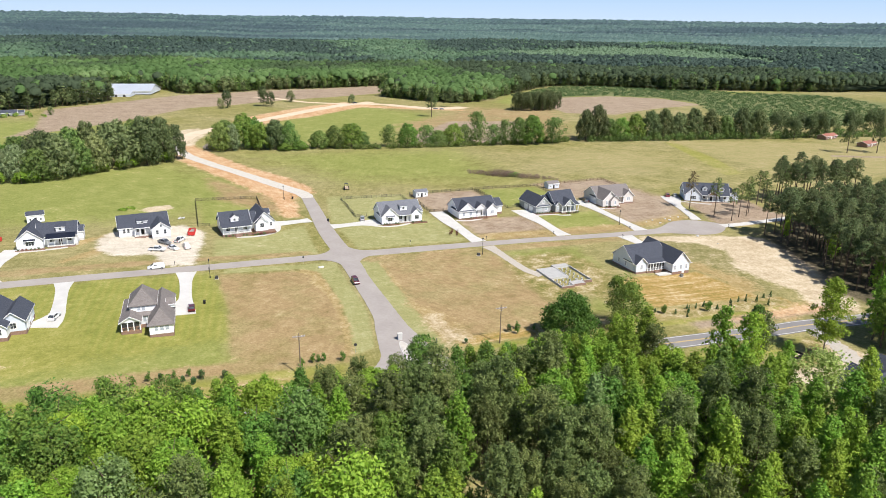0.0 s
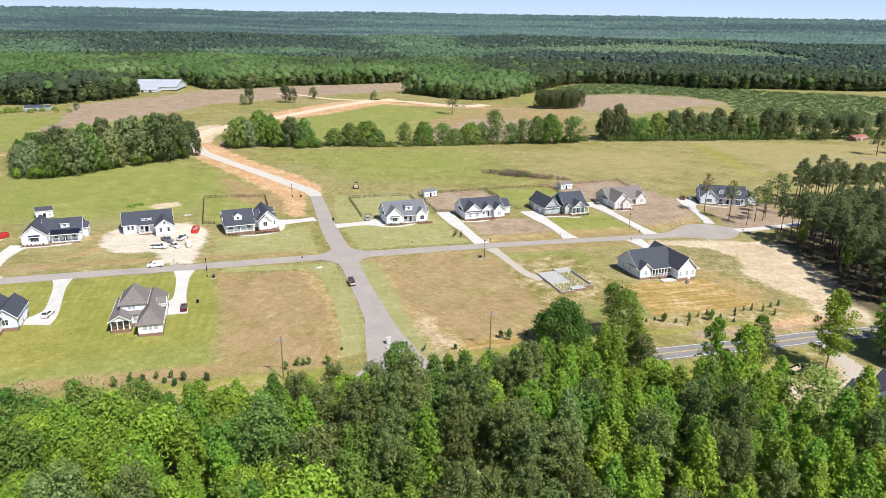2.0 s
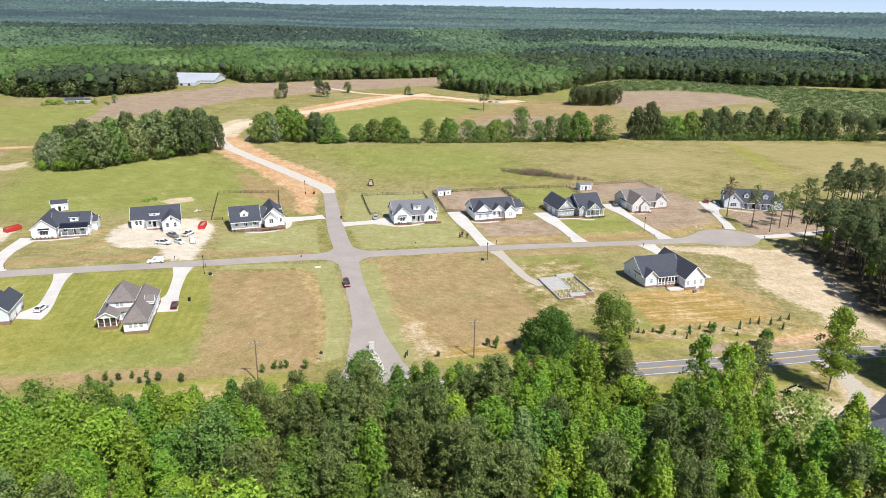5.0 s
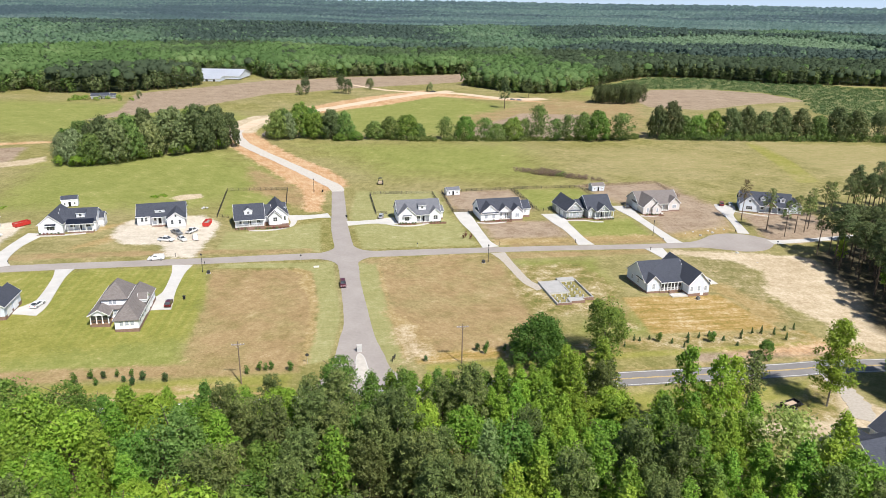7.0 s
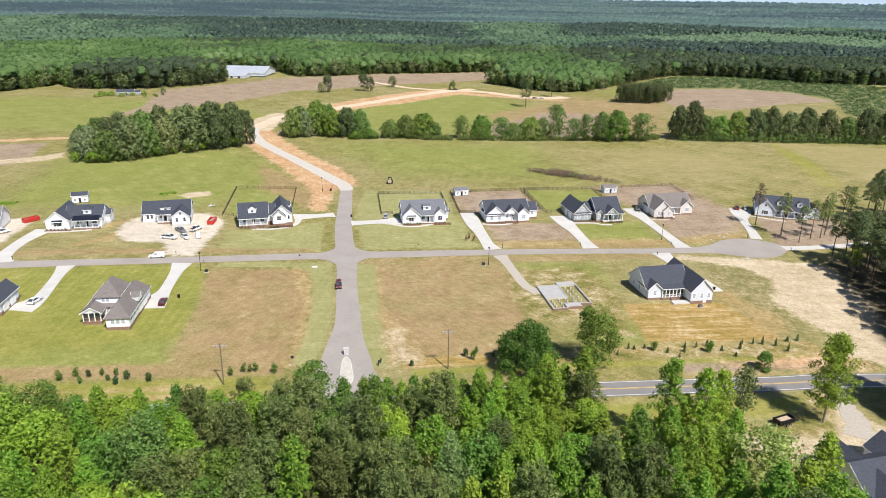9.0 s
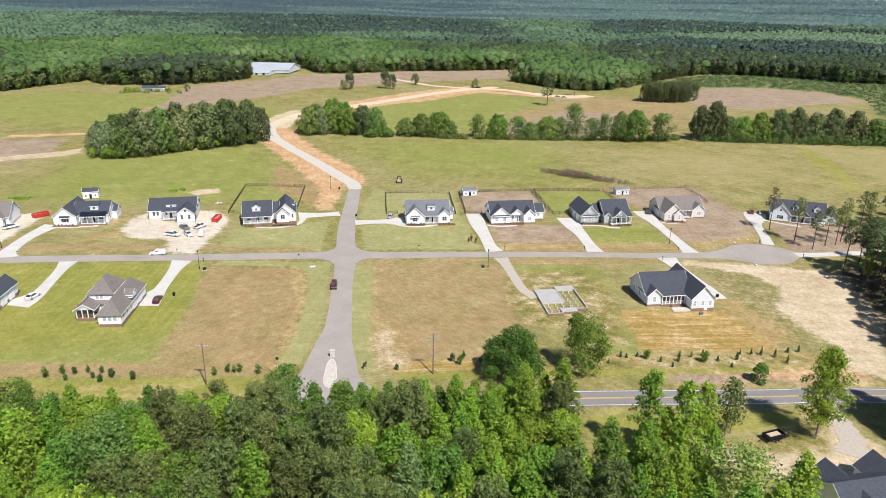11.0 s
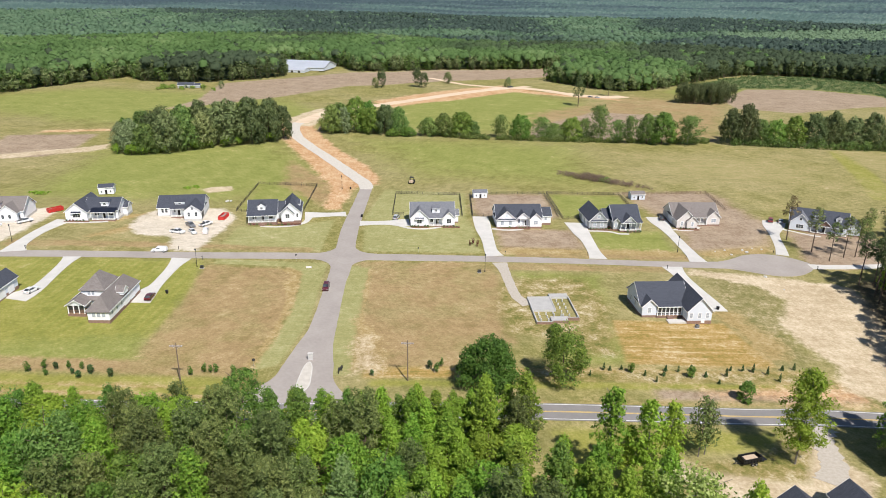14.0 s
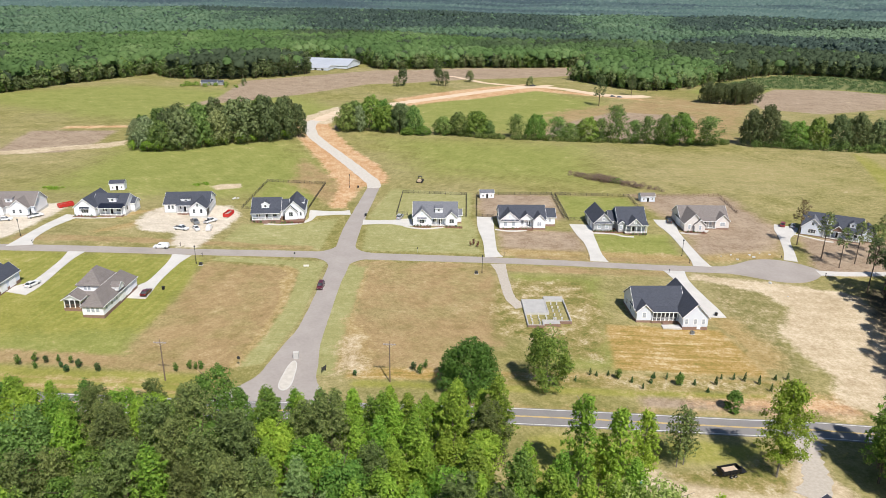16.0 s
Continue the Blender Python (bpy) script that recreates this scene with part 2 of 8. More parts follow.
def ground_material():
    m, n, l, b = material("ground_cover", 0.95, 0, 0.1)
    p = world_coords(n)
    big = noise_tex(n, l, 0.012, 4, p)
    mid = noise_tex(n, l, 0.09, 5, p, 0.65)
    fine = noise_tex(n, l, 0.55, 6, p, 0.8)
    tiny = noise_tex(n, l, 1.6, 4, p, 0.75)

    def attr(k):
        a = n.new("ShaderNodeAttribute")
        a.attribute_name = k
        return a.outputs["Fac"]

    def edge(k, soft, amp):
        """The weight k with a ragged border."""
        j = calc(n, l, "ADD", calc(n, l, "MULTIPLY", calc(n, l, "SUBTRACT", mid, 0.5), amp), calc(n, l, "MULTIPLY", calc(n, l, "SUBTRACT", fine, 0.5), amp * 0.9))
        s = n.new("ShaderNodeMapRange")
        s.interpolation_type = "SMOOTHSTEP"
        s.inputs["From Min"].default_value, s.inputs["From Max"].default_value = 0.5 - soft, 0.5 + soft
        l.new(calc(n, l, "ADD", attr(k), j), s.inputs[0])
        return s.outputs[0]

    f = calc(n, l, "ADD", calc(n, l, "MULTIPLY", mid, 0.22), calc(n, l, "ADD", calc(n, l, "MULTIPLY", fine, 0.34), calc(n, l, "MULTIPLY", tiny, 0.26)))
    f = calc(n, l, "MULTIPLY_ADD", noise_tex(n, l, 0.28, 5, p, 0.7), 0.18, f)

    def streaks(angle, sx, sy):
        mp = n.new("ShaderNodeMapping")
        mp.inputs["Rotation"].default_value = (0, 0, angle)
        mp.inputs["Scale"].default_value = (sx, sy, 1)
        l.new(p, mp.inputs[0])
        return noise_tex(n, l, 1.0, 5, mp.outputs[0], 0.7)

    rows = streaks(0.06, 0.03, 0.5)
    f = calc(n, l, "MULTIPLY_ADD", calc(n, l, "SUBTRACT", rows, 0.5), 0.05, f)
    f = calc(n, l, "MULTIPLY_ADD", calc(n, l, "SUBTRACT", f, 0.5), 2.1, 0.5)
    calm = calc(n, l, "MULTIPLY_ADD", calc(n, l, "SUBTRACT", f, 0.5), 0.62, 0.5)
    grass = ramp(n, l, calm, [(0.34, (0.118, 0.125, 0.03)), (0.47, (0.21, 0.197, 0.06)), (0.56, (0.305, 0.262, 0.1)), (0.66, (0.43, 0.37, 0.18))])
    grass = mix(n, l, ramp(n, l, big, [(0.42, (0, 0, 0)), (0.62, (0.55, 0.55, 0.55))]), grass, ramp(n, l, f, [(0.36, (0.25, 0.215, 0.095)), (0.62, (0.41, 0.345, 0.19))]))
    lush = ramp(n, l, calm, [(0.32, (0.155, 0.17, 0.03)), (0.5, (0.265, 0.256, 0.06)), (0.68, (0.405, 0.36, 0.125))])
    meadow = ramp(n, l, calm, [(0.32, (0.145, 0.175, 0.036)), (0.5, (0.236, 0.25, 0.066)), (0.68, (0.362, 0.348, 0.125))])
    scrub = ramp(n, l, f, [(0.32, (0.10, 0.125, 0.045)), (0.5, (0.165, 0.185, 0.07)), (0.68, (0.27, 0.25, 0.12))])
    # pine litter, darkened to paint in the shade beneath the stand
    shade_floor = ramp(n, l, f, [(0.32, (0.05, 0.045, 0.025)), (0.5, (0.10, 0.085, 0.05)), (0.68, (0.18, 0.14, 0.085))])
    wave = n.new("ShaderNodeTexWave")
    mp = n.new("ShaderNodeMapping")
    mp.inputs["Rotation"].default_value = (0, 0, 0.1)
    l.new(p, mp.inputs[0])
    l.new(mp.outputs[0], wave.inputs["Vector"])
    wave.inputs["Scale"].default_value, wave.inputs["Distortion"].default_value = 0.13, 0.5
    striped = mix(n, l, calc(n, l, "MULTIPLY", wave.outputs["Fac"], 0.3), lush, mix(n, l, 0.7, lush, (0.105, 0.185, 0.02)))
    lawn = ramp(n, l, calm, [(0.34, (0.225, 0.22, 0.075)), (0.5, (0.315, 0.30, 0.125)), (0.66, (0.42, 0.395, 0.21))])
    lawn = mix(n, l, ramp(n, l, streaks(0.03, 0.05, 0.9), [(0.5, (0, 0, 0)), (0.62, (0.5, 0.5, 0.5))]), lawn, mix(n, l, 0.5, lawn, (0.18, 0.20, 0.06)))
    even = calc(n, l, "MULTIPLY_ADD", calc(n, l, "SUBTRACT", f, 0.5), 0.75, 0.5)
    dry = ramp(n, l, even, [(0.28, (0.20, 0.146, 0.06)), (0.46, (0.305, 0.214, 0.102)), (0.58, (0.37, 0.268, 0.135)), (0.72, (0.49, 0.38, 0.215))])
    dry = mix(n, l, ramp(n, l, noise_tex(n, l, 0.06, 5, p, 0.65), [(0.45, (0, 0, 0)), (0.62, (0.55, 0.55, 0.55))]), dry, grass)
    bare = ramp(n, l, f, [(0.32, (0.385, 0.295, 0.18)), (0.5, (0.515, 0.415, 0.275)), (0.66, (0.65, 0.55, 0.395))])
    gravelly = ramp(n, l, f, [(0.30, (0.46, 0.395, 0.30)), (0.5, (0.58, 0.51, 0.405)), (0.68, (0.71, 0.64, 0.53))])
    clay = ramp(n, l, f, [(0.34, (0.42, 0.225, 0.10)), (0.5, (0.52, 0.325, 0.17)), (0.66, (0.62, 0.47, 0.30))])
    soil = ramp(n, l, f, [(0.36, (0.245, 0.175, 0.115)), (0.64, (0.40, 0.315, 0.225))])
    worn = ramp(n, l, f, [(0.30, (0.260, 0.186, 0.065)), (0.5, (0.363, 0.265, 0.116)), (0.68, (0.484, 0.381, 0.209))])
    seam = calc(n, l, "MULTIPLY_ADD", streaks(0.05, 0.06, 0.34), 0.55, calc(n, l, "MULTIPLY", streaks(0.02, 0.03, 1.1), 0.45))
    seam = calc(n, l, "MULTIPLY_ADD", calc(n, l, "SUBTRACT", seam, 0.5), 1.6, f)
    straw = ramp(n, l, seam, [(0.28, (0.221, 0.184, 0.045)), (0.44, (0.333, 0.230, 0.070)), (0.56, (0.410, 0.275, 0.108)), (0.70, (0.540, 0.432, 0.243))])
    hay = ramp(n, l, calc(n, l, "MULTIPLY_ADD", calc(n, l, "SUBTRACT", seam, 0.5), 0.35, calc(n, l, "MULTIPLY_ADD", calm, 0.6, 0.2)), [(0.28, (0.215, 0.205, 0.07)), (0.46, (0.295, 0.262, 0.105)), (0.58, (0.36, 0.295, 0.14)), (0.74, (0.44, 0.375, 0.215))])
    olive = ramp(n, l, f, [(0.30, (0.12, 0.125, 0.042)), (0.47, (0.215, 0.195, 0.072)), (0.58, (0.31, 0.26, 0.125)), (0.70, (0.46, 0.39, 0.25))])
    blotch = calc(n, l, "MULTIPLY_ADD", noise_tex(n, l, 0.2, 6, p, 0.75), 0.75, calc(n, l, "MULTIPLY", f, 0.25))
    patchy = ramp(n, l, blotch, [(0.36, (0.110, 0.121, 0.026)), (0.45, (0.198, 0.182, 0.053)), (0.52, (0.299, 0.239, 0.097)), (0.59, (0.458, 0.378, 0.224)), (0.66, (0.616, 0.546, 0.405))])
    col = grass
    for k, c, soft, amp in (("meadow", meadow, 0.3, 0.9), ("scrub", scrub, 0.25, 0.8), ("lush", lush, 0.25, 0.8), ("mown", striped, 0.3, 0.9), ("hay", hay, 0.3, 0.7), ("olive", olive, 0.3, 0.9), ("lawn", lawn, 0.2, 0.4), ("dry", dry, 0.3, 1.2), ("soil", soil, 0.2, 0.45), ("straw", straw, 0.2, 0.5), ("worn", worn, 0.3, 1.3), ("clay", clay, 0.3, 1.5), ("bare", bare, 0.25, 1.2), ("gravelly", gravelly, 0.25, 1.0), ("patchy", patchy, 0.3, 0.9), ("litter_shade", shade_floor, 0.3, 0.9)):
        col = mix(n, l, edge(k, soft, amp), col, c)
    specks = ramp(n, l, noise_tex(n, l, 0.9, 6, p, 0.85), [(0.58, (0, 0, 0)), (0.68, (0.45, 0.45, 0.45))])
    col = mix(n, l, specks, col, mix(n, l, 0.6, col, (0.62, 0.50, 0.32)))
    col = mix(n, l, ramp(n, l, noise_tex(n, l, 0.7, 6, p, 0.85), [(0.32, (0.6, 0.6, 0.6)), (0.43, (0, 0, 0))]), col, mix(n, l, 0.6, col, (0.09, 0.10, 0.025)))
    l.new(col, b.inputs["Base Color"])
    bumped(n, l, b, calc(n, l, "ADD", fine, tiny), 0.6, 0.15)
    return m


GROUND = ground_material()


def sky_material():
    """Pale blue air low over the horizon, deeper blue higher up."""
    m = bpy.data.materials.new("low_sky")
    m.use_nodes = True
    n, l = m.node_tree.nodes, m.node_tree.links
    n.clear()
    z = n.new("ShaderNodeSeparateXYZ")
    l.new(n.new("ShaderNodeNewGeometry").outputs["Position"], z.inputs[0])
    e = n.new("ShaderNodeEmission")
    l.new(ramp(n, l, calc(n, l, "DIVIDE", z.outputs["Z"], 900.0, clamp=True), [(0.05, (0.52, 0.63, 0.73)), (0.25, (0.40, 0.55, 0.72)), (1.0, (0.20, 0.36, 0.62))]), e.inputs[0])
    o = n.new("ShaderNodeOutputMaterial")
    l.new(e.outputs[0], o.inputs[0])
    return m


LOW_SKY = sky_material()


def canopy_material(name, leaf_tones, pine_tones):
    m, n, l, b = material(name, 0.9, 0, 0.05)
    p = world_coords(n)

    def attr(k):
        a = n.new("ShaderNodeAttribute")
        a.attribute_name = k
        return a.outputs["Fac"]

    rnd, kind = attr("tree_tone"), attr("pine_share")
    leaf = ramp(n, l, rnd, list(zip((0.0, 0.6, 1.0), leaf_tones)))
    pine = ramp(n, l, rnd, list(zip((0.0, 0.8, 1.0), pine_tones)))
    col = mix(n, l, kind, leaf, pine)
    fine = noise_tex(n, l, 0.6, 6, p, 0.8)
    col = mix(n, l, ramp(n, l, fine, [(0.35, (0.5, 0.5, 0.5)), (0.55, (0, 0, 0))]), col, mix(n, l, 0.4, col, (0.03, 0.05, 0.02)))
    l.new(col, b.inputs["Base Color"])
    bumped(n, l, b, fine, 0.8, 1.0)
    tr = n.new("ShaderNodeBsdfTranslucent")
    l.new(col, tr.inputs[0])
    ms = n.new("ShaderNodeMixShader")
    ms.inputs[0].default_value = 0.35
    l.new(b.outputs[0], ms.inputs[1])
    l.new(tr.outputs[0], ms.inputs[2])
    l.new(ms.outputs[0], n["Material Output"].inputs[0])
    return m


CANOPY = canopy_material("wood_crowns", ((0.112, 0.195, 0.065), (0.16, 0.258, 0.088), (0.25, 0.35, 0.14)), ((0.078, 0.106, 0.06), (0.10, 0.138, 0.077), (0.13, 0.174, 0.094)))
# these two palettes have the blue haze of distance painted into the crown colours
CANOPY_FAR_HAZE = canopy_material("hazy_far_crowns", ((0.128, 0.212, 0.125), (0.172, 0.266, 0.155), (0.228, 0.325, 0.195)), ((0.075, 0.112, 0.092), (0.095, 0.136, 0.11), (0.12, 0.164, 0.13)))
CANOPY_HORIZON_HAZE = canopy_material("hazy_horizon_crowns", ((0.12, 0.195, 0.178), (0.156, 0.238, 0.212), (0.208, 0.292, 0.258)), ((0.078, 0.12, 0.135), (0.10, 0.146, 0.162), (0.126, 0.172, 0.185)))
# dark colour for the painted shade in the gaps of the woods
GAP_SHADE = canopy_material("wood_gap_shade", ((0.08, 0.105, 0.05),) * 3, ((0.08, 0.105, 0.06),) * 3)


# ---- mesh helpers ----
def finish(ob, mat):
    ob.data.materials.append(mat)
    return ob


def part(name, bm, mat, parent=None, label=""):
    me = bpy.data.meshes.new(name)
    bm.to_mesh(me)
    bm.free()
    ob = finish(new(name, me), mat)
    if parent:
        ob.parent = parent
    return tagged(ob, label) if label else ob


def sheet(name, verts, faces, mat, parent=None):
    me = bpy.data.meshes.new(name)
    me.from_pydata(verts, [], faces)
    ob = finish(new(name, me), mat)
    if parent:
        ob.parent = parent
    return ob


def thing(name, m, label, category, group="", kind=""):
    ob = new(name)
    ob.empty_display_size = 0.3
    ob.matrix_basis = m
    return tagged(ob, label, category, group, kind)


def box(bm, x0, x1, y0, y1, z0, z1):
    v = [bm.verts.new(c) for c in ((x0, y0, z0), (x1, y0, z0), (x1, y1, z0), (x0, y1, z0), (x0, y0, z1), (x1, y0, z1), (x1, y1, z1), (x0, y1, z1))]
    for f in ((3, 2, 1, 0), (4, 5, 6, 7), (0, 1, 5, 4), (1, 2, 6, 5), (2, 3, 7, 6), (3, 0, 4, 7)):
        bm.faces.new([v[i] for i in f])
    return v


def rod(bm, a, b, r0, r1=None, k=8):
    """A tapered round bar from a to b."""
    a, b = Vector(a), Vector(b)
    r1 = r0 if r1 is None else r1
    q = (b - a).to_track_quat("Z", "Y")
    rings = []
    for c, r in ((a, r0), (b, r1)):
        rings.append([bm.verts.new(c + q @ Vector((r * math.cos(6.2832 * i / k), r * math.sin(6.2832 * i / k), 0))) for i in range(k)])
    for i in range(k):
        bm.faces.new((rings[0][i], rings[0][(i + 1) % k], rings[1][(i + 1) % k], rings[1][i]))
    bm.faces.new(rings[0][::-1])
    bm.faces.new(rings[1])


def prism(bm, poly, z0, z1):
    """An upright prism over a plan outline (anticlockwise)."""
    lo = [bm.verts.new((x, y, z0)) for x, y in poly]
    hi = [bm.verts.new((x, y, z1)) for x, y in poly]
    bm.faces.new(lo[::-1])
    bm.faces.new(hi)
    for i in range(len(poly)):
        j = (i + 1) % len(poly)
        bm.faces.new((lo[i], lo[j], hi[j], hi[i]))


# ---- land ----
def land(x, y):
    """Height of the ground: a gentle fall to the east and north, a long rise towards the horizon."""
    x, y = np.asarray(x, float), np.asarray(y, float)
    a = np.where(x < 0, 4.0 * (1 - np.exp(-(np.abs(x) / 70) ** 1.5)), -3.2 * (1 - np.exp(-(x / 110) ** 2)))
    b = -6.5 * (1 - np.exp(-(np.maximum(0, y - 60) / 400) ** 1.5))
    r = np.hypot(x, y + 230)
    far = np.maximum(r - 2300, 0)
    hills = 70 * (1 - (1 + far / 2300) * np.exp(-0.00115 * far)) + np.clip((r - 900) / 900, 0, 1) * 3 * np.sin(x / 310 + 1.3) * np.sin(y / 420 + 0.4)
    return a + b + hills


def gz(x, y):
    return float(land(x, y))


def at(x, y, rot=0.0, dz=0.0):
    return pose(x, y, gz(x, y) + dz, 0, 0, rot)


def inside(poly, x, y):
    """Signed distance to a plan outline, positive inside, for arrays x, y."""
    p = np.array(poly, float)
    d = np.full(x.shape, 1e9)
    ins = np.zeros(x.shape, bool)
    for (ax, ay), (bx, by) in zip(p, np.roll(p, -1, 0)):
        ux, uy = bx - ax, by - ay
        t = np.clip(((x - ax) * ux + (y - ay) * uy) / (ux * ux + uy * uy + 1e-9), 0, 1)
        d = np.minimum(d, np.hypot(x - ax - t * ux, y - ay - t * uy))
        c = ((ay > y) != (by > y)) & (x < ux * (y - ay) / (uy + 1e-12 * (uy == 0)) + ax)
        ins ^= c
    return np.where(ins, d, -d)


# Plan outlines of the ground covers, in metres: the kind, the softness of its edge, the corners.
COVER = {}


def cover(key, soft, *poly):
    COVER.setdefault(key, []).append((poly, soft))


cover("meadow", 5, (-140, -9), (-45, -9), (-41, -40), (-44, -78), (-140, -84))
cover("lush", 9, (-140, -9), (-45, -9), (-41, -40), (-43, -60), (-80, -68), (-140, -70))
cover("mown", 5, (-98, -9), (-46, -9), (-42, -30), (-43, -58), (-74, -62), (-80, -44), (-96, -30))
cover("lawn", 3, (-43, 6), (-7, 6), (-6, 42), (-24, 31), (-41, 29))
cover("lawn", 3, (8, 6), (50, 6), (49, 34), (47, 48), (49, 84), (12, 88), (6, 46))
cover("lawn", 1.5, (-40, -5), (-3, -5), (-3, -50), (-7, -74), (-12.9, -77), (-10.3, -59), (-9.3, -44), (-9.2, -28), (-10.4, -14), (-16.5, -9.4), (-40, -9))
cover("lawn", 1.5, (4, -8), (11.8, -8), (11.0, -25), (10.8, -45), (11.0, -65), (11.4, -79), (6, -79), (4, -50))
cover("meadow", 4, (94, 7), (122, 7), (124, 34), (95, 32))
cover("meadow", 3, (88, 50), (120, 50), (120, 85), (88, 85))
cover("lush", 4, (56, -126), (72, -124), (78, -108), (100, -108), (108, -101), (56, -101))
cover("meadow", 5, (60, -70), (82, -72), (84, -50), (75, -50))
cover("meadow", 4, (-45, 50), (-21, 52), (-20, 90), (-45, 90))
cover("meadow", 30, (-210, 250), (-60, 215), (-40, 300), (-90, 370), (-260, 420), (-360, 330))
cover("meadow", 25, (-140, 60), (-60, 60), (-10, 100), (-60, 185), (-140, 150))
cover("meadow", 15, (300, 420), (480, 400), (660, 500), (500, 620), (330, 560), (270, 480))
cover("olive", 4, (124, -13), (134, -14), (142, -25), (138, -40), (130, -54), (131, -69), (121, -71), (122, -50), (122, -31))
cover("meadow", 25, (0, 250), (210, 225), (215, 330), (120, 470), (30, 380), (-30, 300))
cover("dry", 2, (-42, -10), (-17, -11.5), (-11.5, -15), (-9.6, -29), (-9.7, -46), (-10.7, -58), (-13.4, -76), (-36, -80), (-42, -68), (-41, -35))
cover("dry", 3, (11.6, -9), (53, -8), (55, -36), (54, -62), (38, -74), (12, -76), (11, -58))
cover("dry", 2, (58, 7), (88, 7), (90, 34), (58, 34))
cover("dry", 3, (51, 49), (85, 49), (85, 85), (51, 82))
cover("dry", 6, (128, 8), (158, 14), (172, 40), (168, 95), (124, 92), (132, 40))
cover("dry", 5, (165, -2), (205, -4), (208, 34), (176, 36))
cover("dry", 2, (-115, 3), (-10, 5), (-10, 9), (-115, 9))
cover("dry", 2, (8, -4), (112, -4), (112, -9), (8, -9))
cover("dry", 2, (62, 3), (126, 3), (126, 9), (62, 9))
cover("dry", 2, (-130, -73), (-14, -74.5), (-14, -80), (-130, -80))
cover("lush", 3, (-130, -81), (-16, -81), (-18, -92), (-130, -92))
cover("straw", 3, (14, -75), (126, -75), (126, -80), (14, -80))
cover("lush", 2, (16, -81), (128, -81), (128, -84), (16, -84))
cover("meadow", 6, (60, -12), (88, -12), (84, -40), (60, -26))
cover("hay", 45, (150, 120), (250, 100), (240, 175), (150, 185))
cover("hay", 12, (268, 60), (470, 60), (400, 150), (285, 200))
cover("dry", 6, (-36, 92), (-12, 60), (-6, 60), (-8, 90), (-40, 140))
cover("meadow", 40, (30, 120), (110, 110), (120, 205), (-5, 205))
cover("dry", 18, (95, 225), (220, 225), (300, 400), (230, 440), (120, 330))
cover("soil", 6, (-160, 300), (-126, 333), (-90, 377), (-41, 470), (57, 538), (191, 613), (212, 705), (65, 655), (-47, 592), (-109, 512), (-160, 461), (-150, 350))
cover("soil", 5, (300, 372), (340, 349), (409, 381), (481, 398), (478, 466), (433, 506), (368, 508), (310, 430))
cover("soil", 6, (-200, 130), (-165, 137), (-160, 160), (-165, 200), (-215, 195))
cover("soil", 8, (100, 230), (190, 228), (230, 330), (170, 345), (110, 270))
cover("clay", 3, (-60, 216), (-50, 186), (-31, 138), (-13, 92), (-12, 56), (-5, 56), (-3, 88), (9, 98), (8, 112), (2, 133), (-16, 169), (-31, 209), (-44, 252), (-62, 250))
cover("straw", 3, (83, -46.5), (116, -47.5), (119.5, -73), (80.5, -72))
cover("worn", 5, (113, -38), (122, -40), (127, -62), (124, -70), (118, -70), (116, -52))
cover("clay", 4, (-8, 355), (90, 450), (130, 482), (215, 425), (212, 415), (120, 465), (60, 395), (-2, 345))
cover("clay", 5, (6, 342), (36, 376), (76, 420), (116, 462), (150, 482), (112, 512), (68, 474), (22, 422), (-12, 374))
cover("bare", 3, (-60, 243), (-58, 296), (-48, 322), (-38, 330), (-34, 300), (-43, 276), (-47, 246))
cover("lush", 8, (227, 420), (273, 430), (262, 395), (250, 371), (227, 380))
cover("worn", 3, (92, 7), (124, 6), (124, 12), (92, 13))
cover("worn", 3, (58, 6), (88, 6), (88, 12), (58, 12))
cover("soil", 9, (58, 12), (88, 12), (90, 34), (58, 34))
cover("soil", 9, (51, 49), (85, 49), (85, 85), (51, 82))
cover("soil", 14, (128, 12), (156, 18), (172, 40), (168, 95), (124, 92), (132, 40))
cover("soil", 6, (165, -2), (205, -4), (208, 34), (176, 36))
cover("worn", 1.6, (-20, -10.4), (-15, -10.2), (-10.4, -13.5), (-9.2, -29), (-9.3, -46), (-10.3, -58), (-12.9, -77), (-15.2, -77), (-12.2, -58), (-11.2, -46), (-11.6, -33), (-14.5, -24), (-13, -17), (-17, -12.8))
cover("worn", 3.5, (130, 6), (160, 12), (158, 18), (130, 12))
cover("worn", 5, (40, -76), (124, -76), (124, -79), (40, -79))
cover("soil", 4, (84, -84.5), (132, -84), (134, -89), (84, -88.6))
cover("worn", 1.2, (40, -89.2), (118, -89.2), (118, -90.4), (40, -90.4))
cover("worn", 1.0, (-100, -84.4), (-18, -84.4), (-18, -85.8), (-100, -85.8))
cover("worn", 1.0, (-100, -88.2), (-18, -88.2), (-18, -89.6), (-100, -89.6))
cover("clay", 6, (96, -84.5), (133, -83), (135, -88), (104, -87))
cover("worn", 5, (62, -30), (80, -26), (82, -34), (80, -62), (74, -60), (76, -36), (62, -35))
cover("clay", 3, (-200, 203), (-150, 214), (-150, 220), (-200, 212))
cover("bare", 3, (122, -6), (150, -13), (168, -20), (172, -40), (160, -70), (140, -92), (131, -84), (136, -72), (132, -60), (133, -47), (143, -30), (138, -19), (120, -10))
cover("worn", 2.5, (-88, 31), (-84, 34), (-74, 42), (-75, 45), (-86, 40))
cover("worn", 3, (-90, 10), (-78, 22), (-76, 30), (-82, 26), (-92, 14))
